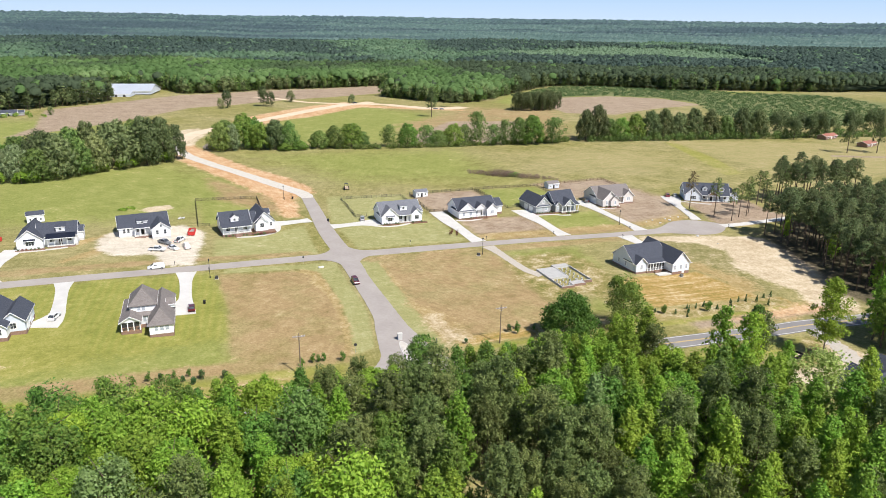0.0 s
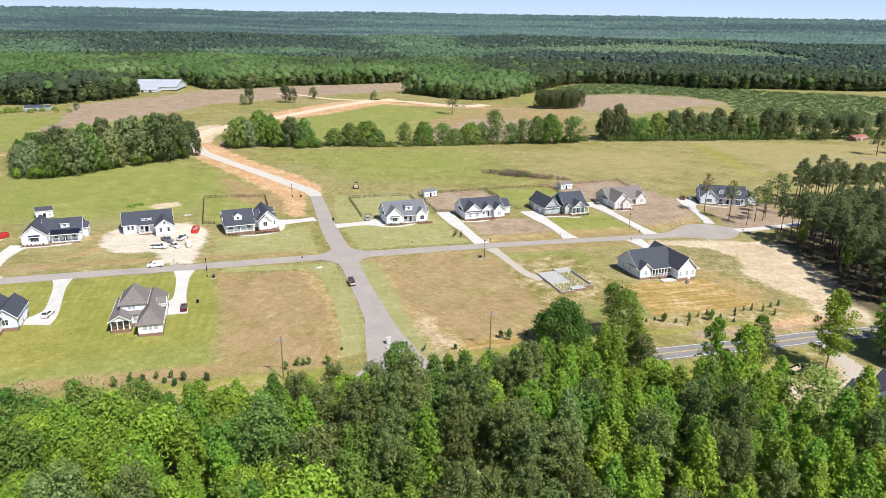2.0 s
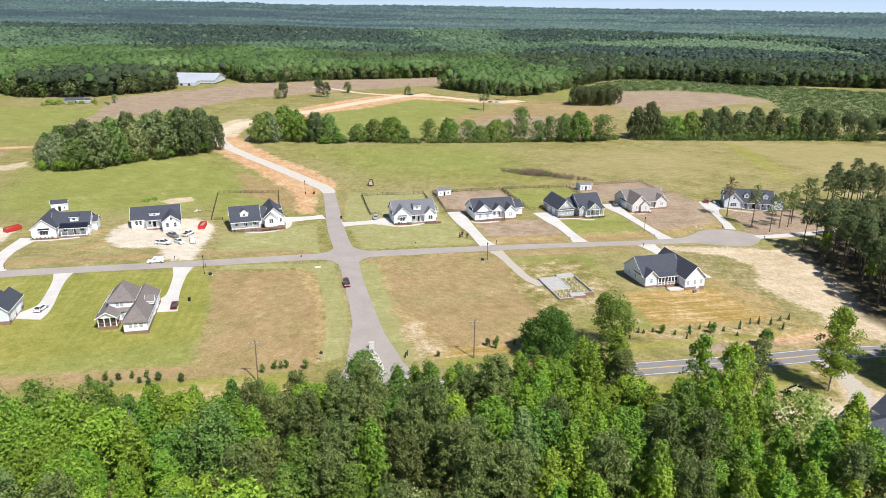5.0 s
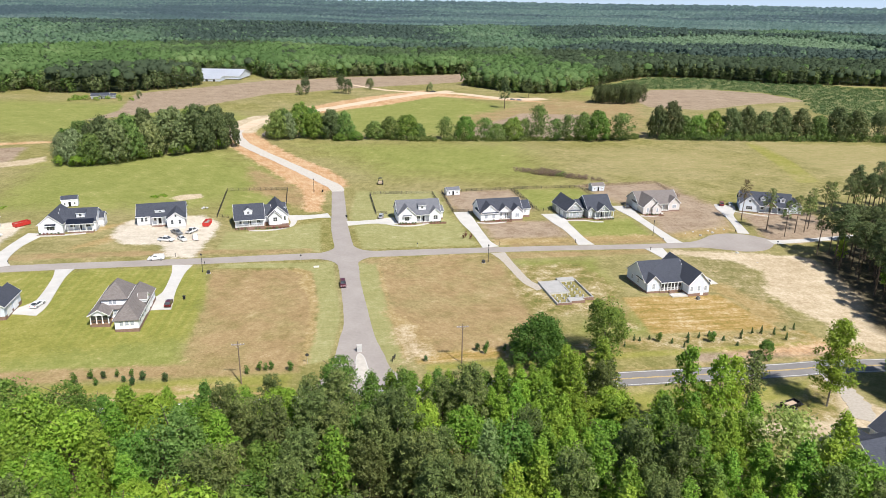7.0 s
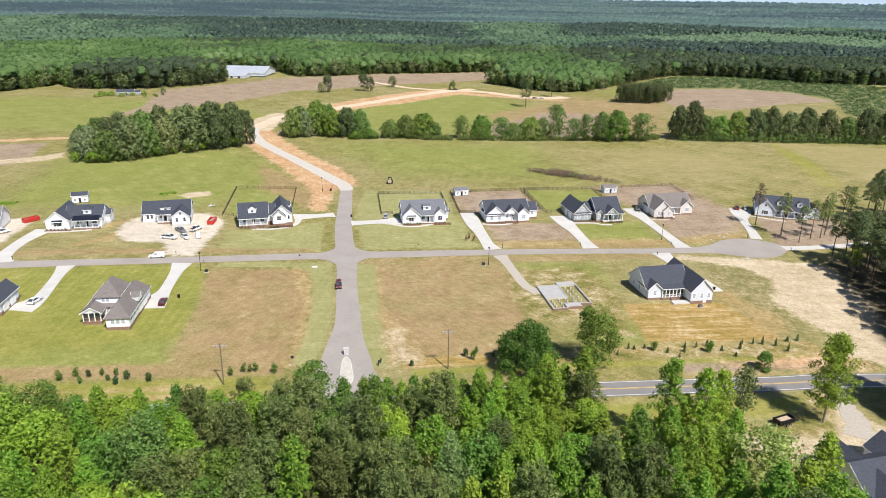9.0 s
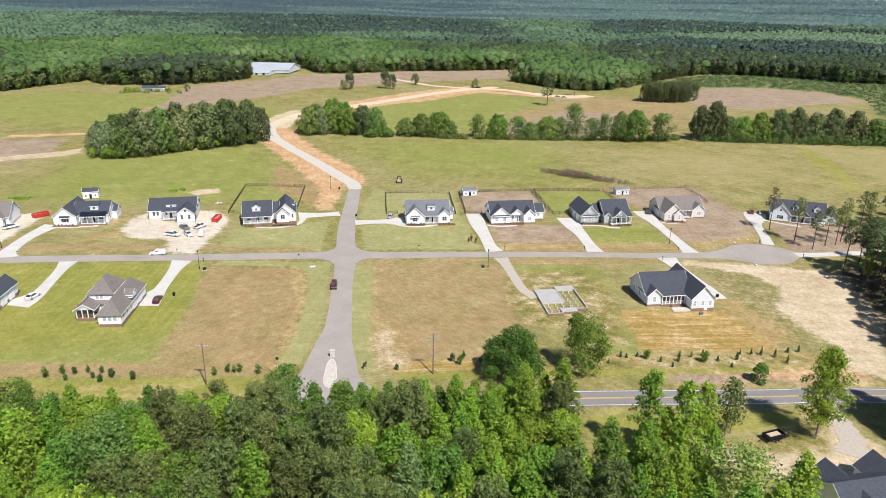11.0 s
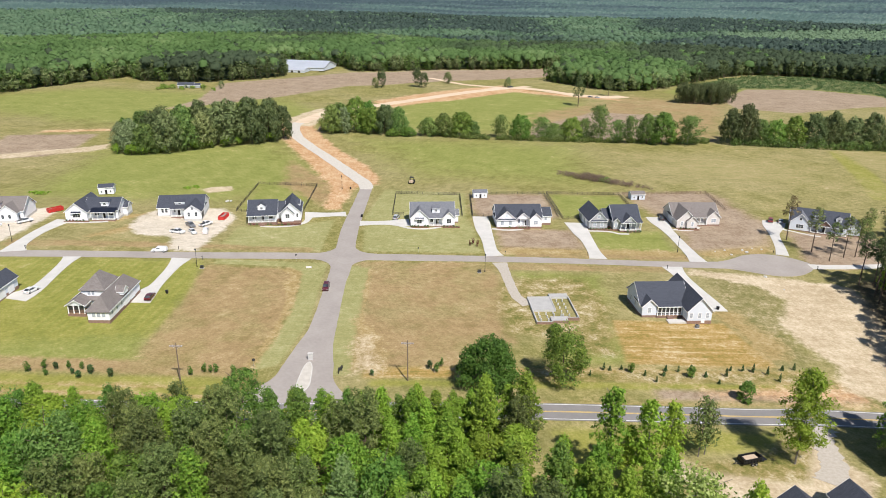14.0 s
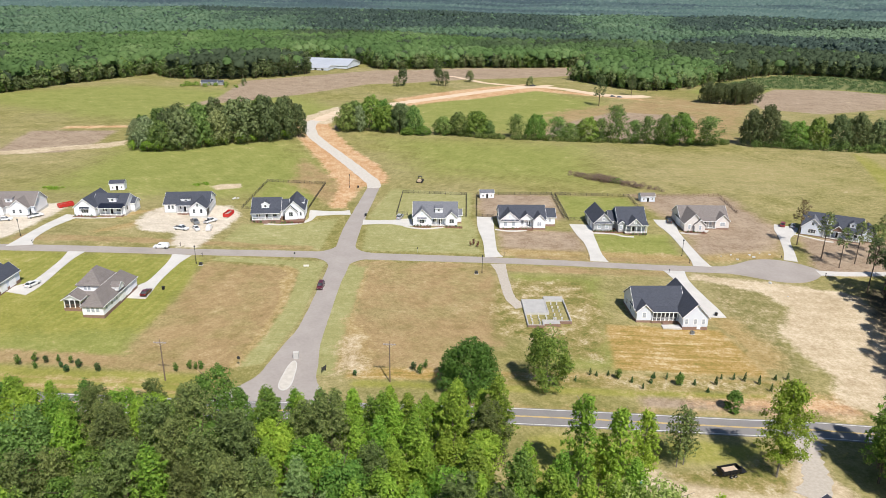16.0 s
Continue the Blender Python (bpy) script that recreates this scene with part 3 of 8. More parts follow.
cover("gravelly", 3, (-80, 24), (-82, 38), (-76, 48), (-52, 51), (-45, 40), (-46, 22), (-49, 2), (-58, 2), (-62, 15), (-74, 17))
cover("bare", 2, (76, -117), (77, -110.5), (86, -112.5), (91.4, -113), (97, -114), (102.3, -114.5), (106.6, -110), (110.7, -106), (114.5, -99.2), (118, -99.1), (115.5, -104), (115.6, -111), (117.5, -118), (112, -125), (90, -126), (83, -120))
cover("patchy", 2, (80, -112), (92, -110.5), (101, -108), (108, -101), (113, -101), (109, -108), (104, -117), (96, -117), (84, -115))
cover("patchy", 5, (55, -18), (82, -15), (85, -40), (80, -52), (79, -68), (70, -66), (66, -55), (52, -58), (50, -40))
cover("patchy", 3, (38, -76.5), (124, -75.5), (124, -80), (38, -80.5))
cover("gravelly", 3, (-134, 3), (-118, 3), (-114, 30), (-116, 46), (-136, 46))
cover("bare", 3, (-210, 120), (-150, 150), (-143, 160), (-147, 172), (-162, 158), (-215, 128))
cover("bare", 3, (-63, 245), (-45, 245), (-30, 318), (-52, 300), (-64, 275))
cover("worn", 1.0, (11.6, -10), (12.6, -10), (11.9, -25), (11.7, -46), (11.9, -66), (12.2, -77), (11.3, -77), (10.9, -66), (10.7, -46), (10.9, -25))
cover("worn", 5, (11.2, -50), (14, -54), (20, -68), (19, -77), (11.5, -77))
cover("bare", 6, (12, -60), (14, -60), (18, -72), (16, -77), (12, -77))
cover("meadow", 3, (26, -22), (33, -21), (36, -27), (30, -30), (25, -27))
cover("meadow", 3, (17, -52), (26, -53), (27, -59), (18, -60))
# litter under the pine stand, with the trees' shade put into its colour
cover("litter_shade", 5, (172, -16), (190, -12), (205, -2), (248, 2), (262, -14), (232, -92), (149, -90), (147, -76), (160, -56), (165, -36))
cover("scrub", 10, (322, 545), (390, 605), (434, 636), (512, 622), (600, 530), (706, 422), (640, 300), (520, 228), (440, 222), (430, 320), (488, 412), (482, 470), (436, 512), (366, 514), (318, 470))
cover("lush", 3, (281, 195), (290, 195), (273, 132), (253, 84), (241, 84), (259, 130))
cover("soil", 3, (350, 110), (400, 88), (404, 92), (354, 116))
cover("bare", 2, (60, -24), (80, -22), (80, -27), (60, -29))
cover("bare", 1.6, (-68, 78), (-65, 83), (-57, 85), (-55, 79), (-64, 73))


def lines(spans):
    out = []
    for a, b, step in spans:
        out += list(np.arange(a, b - step * 0.5, step))
    return np.array(out + [spans[-1][1]])


def build_ground():
    xs = np.concatenate([-np.geomspace(4990, 380, 16), lines([(-360, -150, 5), (-150, 210, 1.6), (210, 500, 5)]), np.geomspace(560, 4990, 16)])
    ys = np.concatenate([-np.geomspace(4990, 330, 8), lines([(-300, -140, 8), (-140, 100, 1.6), (100, 260, 3), (260, 720, 6)]), np.geomspace(780, 4990, 30)])
    X, Y = np.meshgrid(xs, ys)
    Z = land(X, Y)
    nx, ny = len(xs), len(ys)
    i = np.arange(nx * ny).reshape(ny, nx)
    f = np.stack([i[:-1, :-1], i[:-1, 1:], i[1:, 1:], i[1:, :-1]], -1).reshape(-1, 4)
    ob = sheet("ground", np.stack([X, Y, Z], -1).reshape(-1, 3).tolist(), f.tolist(), GROUND)
    x, y = X.ravel(), Y.ravel()
    for key, polys in COVER.items():
        w = np.zeros(x.shape)
        for poly, soft in polys:
            q = np.array(poly)
            near = (x > q[:, 0].min() - 40) & (x < q[:, 0].max() + 40) & (y > q[:, 1].min() - 40) & (y < q[:, 1].max() + 40)
            d = inside(poly, x[near], y[near])
            w[near] = np.maximum(w[near], np.clip(0.5 + d / (2 * soft), 0, 1))
        a = ob.data.attributes.new(key, "FLOAT", "POINT")
        a.data.foreach_set("value", w.astype(np.float32))
    for pl in ob.data.polygons:
        pl.use_smooth = True
    return tagged(ob, "rolling ground of mown lawns, dry grass, clay and ploughed soil", "ground", kind="structure")


build_ground()


# ---- roads ----
def smooth_rows(rows, step):
    """A smooth line through rows of numbers, at even steps of about that many metres."""
    r = np.array(rows, float)
    out = []
    for k in range(len(r) - 1):
        p0, p1, p2, p3 = r[max(k - 1, 0)], r[k], r[k + 1], r[min(k + 2, len(r) - 1)]
        m = max(1, int(math.hypot(*(p2 - p1)[:2]) / step))
        for t in np.arange(m) / m:
            out.append(0.5 * (2 * p1 + (p2 - p0) * t + (2 * p0 - 5 * p1 + 4 * p2 - p3) * t * t + (3 * p1 - p0 - 3 * p2 + p3) * t ** 3))
    return np.array(out + [r[-1]])


def strip(name, rows, mat, lift, label, category, step=2.0, across=4, thick=0.12, side=0.0, kind="structure", ragged=0.0):
    """A paved band that lies on the ground: rows of x, y, width."""
    c = smooth_rows(rows, step)
    d = np.gradient(c[:, :2], axis=0)
    d /= np.linalg.norm(d, axis=1)[:, None] + 1e-9
    nrm = np.stack([-d[:, 1], d[:, 0]], 1)
    rng = np.random.default_rng(len(c))
    v, f = [], []
    for k in range(len(c)):
        for j in range(across + 1):
            u = (j / across - 0.5) * c[k, 2] + side
            if j in (0, across):
                u += rng.uniform(-1, 1) * ragged
            x, y = c[k, :2] + nrm[k] * u
            z = gz(x, y) + lift
            if j == 0:
                v.append((x, y, z - thick))
            v.append((x, y, z))
            if j == across:
                v.append((x, y, z - thick))
    w = across + 3
    for k in range(len(c) - 1):
        for j in range(w - 1):
            f.append((k * w + j, (k + 1) * w + j, (k + 1) * w + j + 1, k * w + j + 1))
    for k in (0, (len(c) - 1) * w):
        f.append(tuple(range(k, k + w)))
    ob = sheet(name, v, f, mat)
    return tagged(ob, label, category, kind=kind)


CROSS_STREET = [(-200, -7.2, 6.0), (-113, -5.0, 5.9), (-57, -2.9, 5.6), (-16, 0.6, 6.0), (0, 0.9, 6.2), (28, 0.3, 6.0), (78, 0.1, 5.0), (117, -1.2, 5.4), (136, -1.0, 6.6)]
strip("road_cross_street", CROSS_STREET, ASPHALT, 0.07, "pale grey worn asphalt side street", "street", ragged=0.08)
STEM = [(3.2, 88, 5.6), (2.2, 60, 6.0), (1.2, 33, 6.6), (1.4, 12, 6.8), (1.8, -9, 6.8), (1.5, -24, 6.3), (1.45, -45, 6.8), (1.3, -56, 7.6), (0.7, -63, 9.2), (0.4, -75, 12.6), (0.1, -82, 15.5), (-0.5, -91.4, 28)]
strip("road_entrance", STEM, ASPHALT, 0.10, "pale grey asphalt entrance street widening towards the highway", "street", across=8, ragged=0.08)
NEW_ROAD = [(3.2, 87.5, 5.6), (2.2, 98, 7.0), (-6, 117, 7.2), (-21, 150, 7.0), (-37, 183, 7.2), (-49, 213, 7.6), (-55, 245, 7.5), (-52, 262, 7)]
strip("road_new_gravel", NEW_ROAD, GRAVEL, 0.07, "new road bed of pale crushed stone curving over the fields", "road", 4.0, ragged=0.25)
strip("track_dirt", [(-53, 256, 9), (-49, 276, 10), (-36, 312, 11), (-3, 357, 12), (28, 393, 12), (88, 466, 12), (142, 512, 10)], DIRTROAD, 0.085, "broad bare dirt road across the far field", "track", 5.0, ragged=0.7)
strip("track_dirt", [(96, 478, 12), (118, 494, 14), (146, 488, 13), (170, 459, 14), (190, 442, 17), (212, 440, 18), (223, 444, 15)], DIRTROAD, 0.09, "sandy track across the far field", "track", 5.0, ragged=1.2)
strip("track_dirt", [(112, 496, 9), (92, 504, 9), (72, 515, 8), (46, 554, 7), (26, 570, 6)], DIRTROAD, 0.095, "sandy side track towards the far wood", "track", 5.0, ragged=0.8)
HWY = [(-420, -104, 6.7), (-150, -95.8, 6.7), (-60, -95.2, 6.7), (0, -94.4, 6.7), (53, -94.1, 6.6), (102, -95.2, 6.6), (130, -96.1, 6.6), (240, -106, 6.6), (420, -130, 6.6)]
strip("road_highway", HWY, HIGHWAY, 0.13, "two-lane grey asphalt highway", "highway", 3.0, ragged=0.05)
for off in (-2.9, 2.9):
    strip("edge_line", [(x, y, 0.16) for x, y, w in HWY], LINE_WHITE, 0.145, "white painted edge line on the highway", "road marking", 4.0, 1, 0.01, off)
for off in (-0.14, 0.14):
    strip("centre_line", [(x, y, 0.12) for x, y, w in HWY], LINE_YELLOW, 0.145, "yellow painted centre line on the highway", "road marking", 4.0, 1, 0.01, off)


strip("road_turning_circle", [(134, -1.0, 6.4), (138, -1.0, 9.4), (143, -0.8, 15), (148, -0.5, 20), (154, -0.3, 21.2), (159, -0.2, 18.5), (163.5, -0.3, 12), (166.8, -0.4, 4)], ASPHALT, 0.09, "round asphalt turning circle at the street's end", "street", 1.5, 6)
# rounded corners of the crossing
for sx, sy in ((-1, -1), (1, -1), (-1, 1), (1, 1)):
    ix, iy = sx * 3.2 + 1.6, 0.8 + sy * 2.9
    r = 8.0
    bm = bmesh.new()
    arc = [(ix + sx * (r - r * math.sin(a)), iy + sy * (r - r * math.cos(a))) for a in np.linspace(0, math.pi / 2, 10)]
    ring = [bm.verts.new((x, y, gz(x, y) + 0.115)) for x, y in [(ix - sx * 0.5, iy - sy * 0.5)] + arc]
    f = bm.faces.new(ring)
    bmesh.ops.recalc_face_normals(bm, faces=bm.faces)
    if f.normal.z < 0:
        f.normal_flip()
    tagged(part("road_corner", bm, ASPHALT), "rounded asphalt corner of the crossing", "street", kind="structure")

DRIVES = [
    ([(-108, -3, 8.5), (-109.4, 4, 5.2), (-109.3, 16, 4.6), (-108, 24, 5.5), (-106.5, 31, 6.5)], "pale concrete driveway curving to the white house"),
    ([(-51.6, -5.6, 6.4), (-51.8, -13, 4.0), (-52.0, -24, 3.4), (-52.2, -30, 4.0), (-53.0, -34.5, 6.4), (-53.0, -41.2, 7.0)], "white concrete driveway beside the grey-roofed house"),
    ([(-86.6, -7, 5.6), (-86.2, -14, 3.6), (-85.4, -26, 3.5), (-85.2, -33, 4.4), (-86.6, -37.5, 7.4), (-87.6, -41.2, 8.0)], "white concrete driveway with a parked car"),
    ([(-2.2, 49.7, 6.2), (-6, 49.0, 4.6), (-12, 47.8, 5.6), (-18.5, 46.8, 8.0)], "concrete driveway beside the white house"),
    ([(4.4, 37.7, 6.2), (9, 38, 4.6), (16, 38.6, 5.2), (20, 38.6, 8.5), (24, 38.9, 9)], "concrete driveway to the corner house"),
    ([(54.4, 3.2, 6.5), (53.6, 9, 4.8), (53.5, 20, 4.8), (53.0, 32, 6.2), (53.0, 40, 6.6), (53.0, 48.6, 6.4)], "wide white concrete driveway with a parking pad"),
    ([(91.2, 2.8, 6.4), (91.3, 10, 4.7), (91.6, 22, 5.0), (91.2, 30, 6.6), (91.2, 43.5, 8.5)], "white concrete driveway beside the grey house"),
    ([(126.8, 1.6, 6.4), (127, 9, 4.6), (127.2, 26, 4.1), (127.2, 38, 5.0), (127.2, 46, 7.4), (127.3, 53.4, 7.5)], "long white concrete driveway"),
    ([(161, 9.4, 4.6), (164, 17, 3.8), (167.2, 27, 3.5), (170, 35, 4.4), (173.8, 43, 8.2), (177, 49.5, 9.0)], "white concrete driveway rising from the turning circle"),
    ([(115.4, -3.6, 7.2), (115.6, -12, 4.6), (116.5, -25, 4.8), (117.4, -33, 5.0), (117.6, -39.4, 5.4)], "white concrete driveway beside the white house"),
    ([(165.5, -1.8, 4.6), (177, -2.0, 3.8), (205, 0, 3.6)], "pale concrete drive into the pine wood"),
]
for rows, label in DRIVES:
    strip("driveway", rows, CONCRETE, 0.13, label, "driveway", 2.0, 3, 0.16)
WALKS = [([(-106, 28.0, 1.3), (-100.9, 28.1, 1.3), (-95.8, 28.7, 1.3), (-90, 30.1, 1.3)], "narrow concrete path along the house front"),
         ([(-33, 30.6, 1.3), (-26.8, 30.6, 1.3), (-20.9, 32.9, 1.4), (-17.2, 37.2, 1.8), (-16.4, 43.5, 2.6)], "concrete path from the porch to the driveway"),
         ([(20, 35.2, 1.3), (22.5, 33.0, 1.3), (26.6, 31.5, 1.3), (32, 31.9, 1.3), (36.2, 34.2, 1.3)], "curved concrete path along the house front"),
         ([(56.5, 33.4, 1.3), (61.6, 32.0, 1.3), (67.2, 33.1, 1.3), (69.5, 35.2, 1.3)], "curved concrete path along the house front"),
         ([(94.6, 33.6, 1.3), (102.6, 33.2, 1.3), (106, 31.0, 1.3), (110, 30.6, 1.3)], "concrete path to the columned porch"),
         ([(130, 37.4, 1.2), (135, 36.6, 1.2), (139.5, 38.4, 1.3), (142, 41.5, 1.3)], "curved concrete path to the beige house"),
         ([(173.5, 41.5, 1.2), (178, 37.5, 1.2), (184, 32, 1.2), (187, 30.6, 1.2)], "pale path along the house front")]
for rows, label in WALKS:
    strip("footpath", rows, CONCRETE, 0.12, label, "path", 1.0, 2, 0.14)
strip("driveway_gravel", [(55.4, -3, 5.4), (56.2, -10, 3.6), (56.8, -22, 3.2), (57.6, -31, 3.4), (60.4, -37.5, 4.2)], GREYGRAVEL, 0.06, "grey gravel driveway to the building plot", "driveway", 1.0, 3, ragged=0.14)
strip("driveway_gravel", [(116.2, -98.6, 7.5), (114.2, -102, 5.2), (113, -108, 5.0), (111.5, -113, 5.6), (108, -118, 6.0)], GREYGRAVEL, 0.06, "pale gravel driveway off the highway", "driveway", 1.0, 3, ragged=0.7)


ring = [(4840 * math.sin(a), -200 + 4840 * math.cos(a)) for a in np.linspace(-math.pi, math.pi, 97)]
tagged(sheet("backdrop_sky", [(x, y, z) for z in (-60, 900) for x, y in ring], [(k, k + 1, k + 98, k + 97) for k in range(96)], LOW_SKY), "clear pale blue sky low over the horizon", "sky", kind="structure")


# ---- forest ----
def waves(x, y, scale, seed):
    """A cheap smooth field between about -1 and 1."""
    a = np.zeros(np.shape(x))
    rng = np.random.default_rng(seed)
    for k in range(7):
        t, p, s = rng.uniform(0, 6.28), rng.uniform(0, 6.28), scale * rng.uniform(0.6, 1.8)
        a = a + np.sin((x * math.cos(t) + y * math.sin(t)) / s * 6.28 + p)
    return a / 3.2


FOREST = [(-900, 240), (-420, 300), (-332, 350), (-314, 400), (-295, 446), (-263, 512), (-236, 472), (-196, 464), (-172, 468), (-136, 496), (-113, 526), (-124, 566), (-156, 600), (-148, 654), (-60, 644), (-44, 602), (65, 655), (209, 702), (196, 610), (172, 560), (205, 500), (232, 478), (262, 490), (289, 512), (322, 552), (390, 612), (434, 643), (499, 621), (562, 545), (637, 527), (760, 470), (1100, 420), (2600, 300), (5200, 300), (5200, 5200), (-5200, 5200), (-5200, 300)]
YOUNG = [[(593, 1124), (860, 1060), (966, 800), (1107, 889), (1240, 1380), (1059, 1481), (707, 1406)], [(-1150, 2500), (-850, 2560), (-800, 2680), (-1200, 2640)], [(-330, 1900), (120, 1860), (160, 1950), (-300, 1990)]]
PINE_STANDS = [[(-430, 1120), (-60, 1160), (230, 1300), (400, 2100), (30, 2900), (-740, 2300)], [(570, 1450), (900, 1500), (1688, 2552), (841, 2049)], [(318, 691), (497, 526), (697, 357), (1218, 620), (940, 760), (820, 1000), (410, 943)]]


def pine_field(x, y):
    """Where the woods are pine: dark stands in broad patches."""
    r = np.hypot(x, y + 230)
    k = waves(x, y * 0.4, 460, 5) * 0.7 + waves(x, y, 130, 9) * 0.4
    k = k + np.interp(r, (850, 1350), (-0.6, -0.1)) + np.interp(r, (850, 1350), (0.1, 0.6)) * waves(x * 0.45, y, 420, 77)
    for c in PINE_STANDS:
        k = k + 1.2 * np.clip(0.5 + inside(c, x, y) / 120, 0, 1)
    k = k - 1.0 * np.interp(x, (-420, -120), (1, 0)) * np.interp(r, (1900, 2300), (1, 0))
    k = k + 0.8 * np.interp(x, (380, 800), (0, 1)) * (r > 800)
    k = np.where((x < -100) & (y < 600) & (x > -235), 1.6, k)
    k = np.where((x > 150) & (x < 300) & (y < 650), -1.5, k)
    k = np.where((x > 330) & (y < 1000) & (y - 0.55 * x < 640), k + 1.6, k)
    return np.clip(0.5 + k * 1.4, 0, 1)


def fill_mesh(name, v, f, values, mat, normals=None):
    """A mesh of one material from arrays, with named values at its corners, and the way they face."""
    me = bpy.data.meshes.new(name)
    k = f.shape[1]
    me.vertices.add(len(v))
    me.vertices.foreach_set("co", v.astype(np.float32).ravel())
    me.loops.add(f.size)
    me.loops.foreach_set("vertex_index", f.astype(np.int32).ravel())
    me.polygons.add(len(f))
    me.polygons.foreach_set("loop_start", np.arange(0, f.size, k, dtype=np.int32))
    me.polygons.foreach_set("loop_total", np.full(len(f), k, dtype=np.int32))
    me.update(calc_edges=True)
    for key, val in values.items():
        a = me.attributes.new(key, "FLOAT", "POINT")
        a.data.foreach_set("value", val.astype(np.float32))
    if normals is not None:
        me.polygons.foreach_set("use_smooth", np.ones(len(f), dtype=bool))
        me.normals_split_custom_set_from_vertices(normals.tolist())
    return finish(new(name, me), mat)


def build_gap_shade():
    """A dark sheet under the woods that paints the shade between the crowns."""
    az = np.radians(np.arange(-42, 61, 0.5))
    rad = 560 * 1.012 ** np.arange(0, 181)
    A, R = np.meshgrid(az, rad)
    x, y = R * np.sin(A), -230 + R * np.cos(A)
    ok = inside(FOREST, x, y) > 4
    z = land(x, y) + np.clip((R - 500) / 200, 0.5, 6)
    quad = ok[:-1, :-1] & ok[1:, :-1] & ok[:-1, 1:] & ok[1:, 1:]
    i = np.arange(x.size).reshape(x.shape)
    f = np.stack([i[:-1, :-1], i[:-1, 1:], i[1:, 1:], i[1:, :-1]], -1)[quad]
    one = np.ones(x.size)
    ob = fill_mesh("wood_gap_shade", np.stack([x, y, z], -1).reshape(-1, 3), f, {"tree_tone": one * 0.0, "pine_share": one}, GAP_SHADE)
    tagged(ob, "dark sheet painted as shade between the far woodland's crowns", "undergrowth", kind="stuff")


def build_woods(name, label, r0, r1, gap, n, size, rad, seed, seg):
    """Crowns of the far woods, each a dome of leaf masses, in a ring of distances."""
    g = np.random.default_rng(seed)
    span = np.arange(-r1, r1, gap)
    X, Y = np.meshgrid(span, np.arange(0, r1, gap))
    x = (X + g.uniform(-0.58, 0.58, X.shape) * gap).ravel()
    y = (Y + g.uniform(-0.58, 0.58, X.shape) * gap).ravel() - 230
    r, az = np.hypot(x, y + 230), np.degrees(np.arctan2(x, y + 230))
    ok = (r > r0) & (r < r1) & (az > -41) & (az < 60)
    x, y = x[ok], y[ok]
    ok = inside(FOREST, x, y) > 1
    x, y = x[ok], y[ok]
    m = len(x)
    pine, tone = pine_field(x, y), np.clip(0.45 + 0.3 * waves(x, y * 0.7, 95, 31) + g.uniform(-0.16, 0.16, m), 0, 1)
    pine = np.where(g.random(m) < 0.06, 1 - pine, pine)
    h = 17 + 6.5 * g.random(m) + 2.5 * waves(x, y, 260, 21)
    for c in YOUNG:
        k = np.clip(0.5 + inside(c, x, y) / 20, 0, 1)
        h, pine, tone = h * (1 - 0.35 * k), pine * (1 - k), np.maximum(tone, k)
    wide = rad * g.uniform(0.75, 1.2, m) * (1 - 0.15 * pine)
    tall = np.minimum(h * 0.5, 7.5)
    top = land(x, y) + h
    # a core for each crown, toned down to paint its shaded inside
    a = np.arange(seg) * 2 * math.pi / seg + g.uniform(0, 6, (m, 1))
    rings = []
    for share, drop in ((0.95, 1.0), (0.78, 0.4)):
        q = wide[:, None] * share * g.uniform(0.8, 1.15, (m, seg))
        rings.append(np.stack([x[:, None] + q * np.cos(a), y[:, None] + q * np.sin(a), top[:, None] - tall[:, None] * drop * g.uniform(0.85, 1.15, (m, seg))], -1))
    dome = np.concatenate(rings + [np.stack([x, y, top - 0.14 * tall], -1)[:, None]], 1)
    k, k2 = np.arange(seg), (np.arange(seg) + 1) % seg
    face = np.concatenate([np.stack([k, k2, seg + k2], 1), np.stack([k, seg + k2, seg + k], 1), np.stack([seg + k, seg + k2, np.full(seg, 2 * seg)], 1)])
    face = (face[None] + (np.arange(m) * (2 * seg + 1))[:, None, None]).reshape(-1, 3)
    v = dome.reshape(-1, 3)
    out = dome - np.stack([x, y, top - tall], -1)[:, None]
    out = (out / np.linalg.norm(out, axis=2)[..., None]).reshape(-1, 3)
    # the lower tone is the crown's inner shade put into colour
    t = np.repeat(tone * 0.9, 2 * seg + 1)
    pn = np.repeat(pine, 2 * seg + 1)
    if n:
        # leaf sprays that break its outline
        d = g.normal(size=(m, n, 3))
        d[..., 2] = np.abs(d[..., 2]) * 0.9 - 0.1
        d /= np.linalg.norm(d, axis=2)[..., None]
        j = g.uniform(0.86, 1.04, (m, n))
        p = np.stack([x[:, None] + d[..., 0] * wide[:, None] * j, y[:, None] + d[..., 1] * wide[:, None] * j, (top - tall)[:, None] + d[..., 2] * tall[:, None] * j], -1).reshape(-1, 3)
        nrm = d.reshape(-1, 3) + g.normal(size=(m * n, 3)) * 0.4
        nrm /= np.linalg.norm(nrm, axis=1)[:, None]
        a = np.cross(nrm, g.normal(size=(m * n, 3)))
        a /= np.linalg.norm(a, axis=1)[:, None]
        b = np.cross(nrm, a)
        s = size * g.uniform(0.7, 1.25, (m * n, 1))
        leaf = np.stack([p - a * s * 0.6 - b * s * 0.4, p + a * s * 0.6 - b * s * 0.4, p + b * s * 0.75], 1).reshape(-1, 3)
        face = np.concatenate([face, len(v) + np.arange(3 * m * n).reshape(-1, 3)])
        v = np.concatenate([v, leaf])
        face_way = d.reshape(-1, 3) * 0.9 + nrm * 0.25
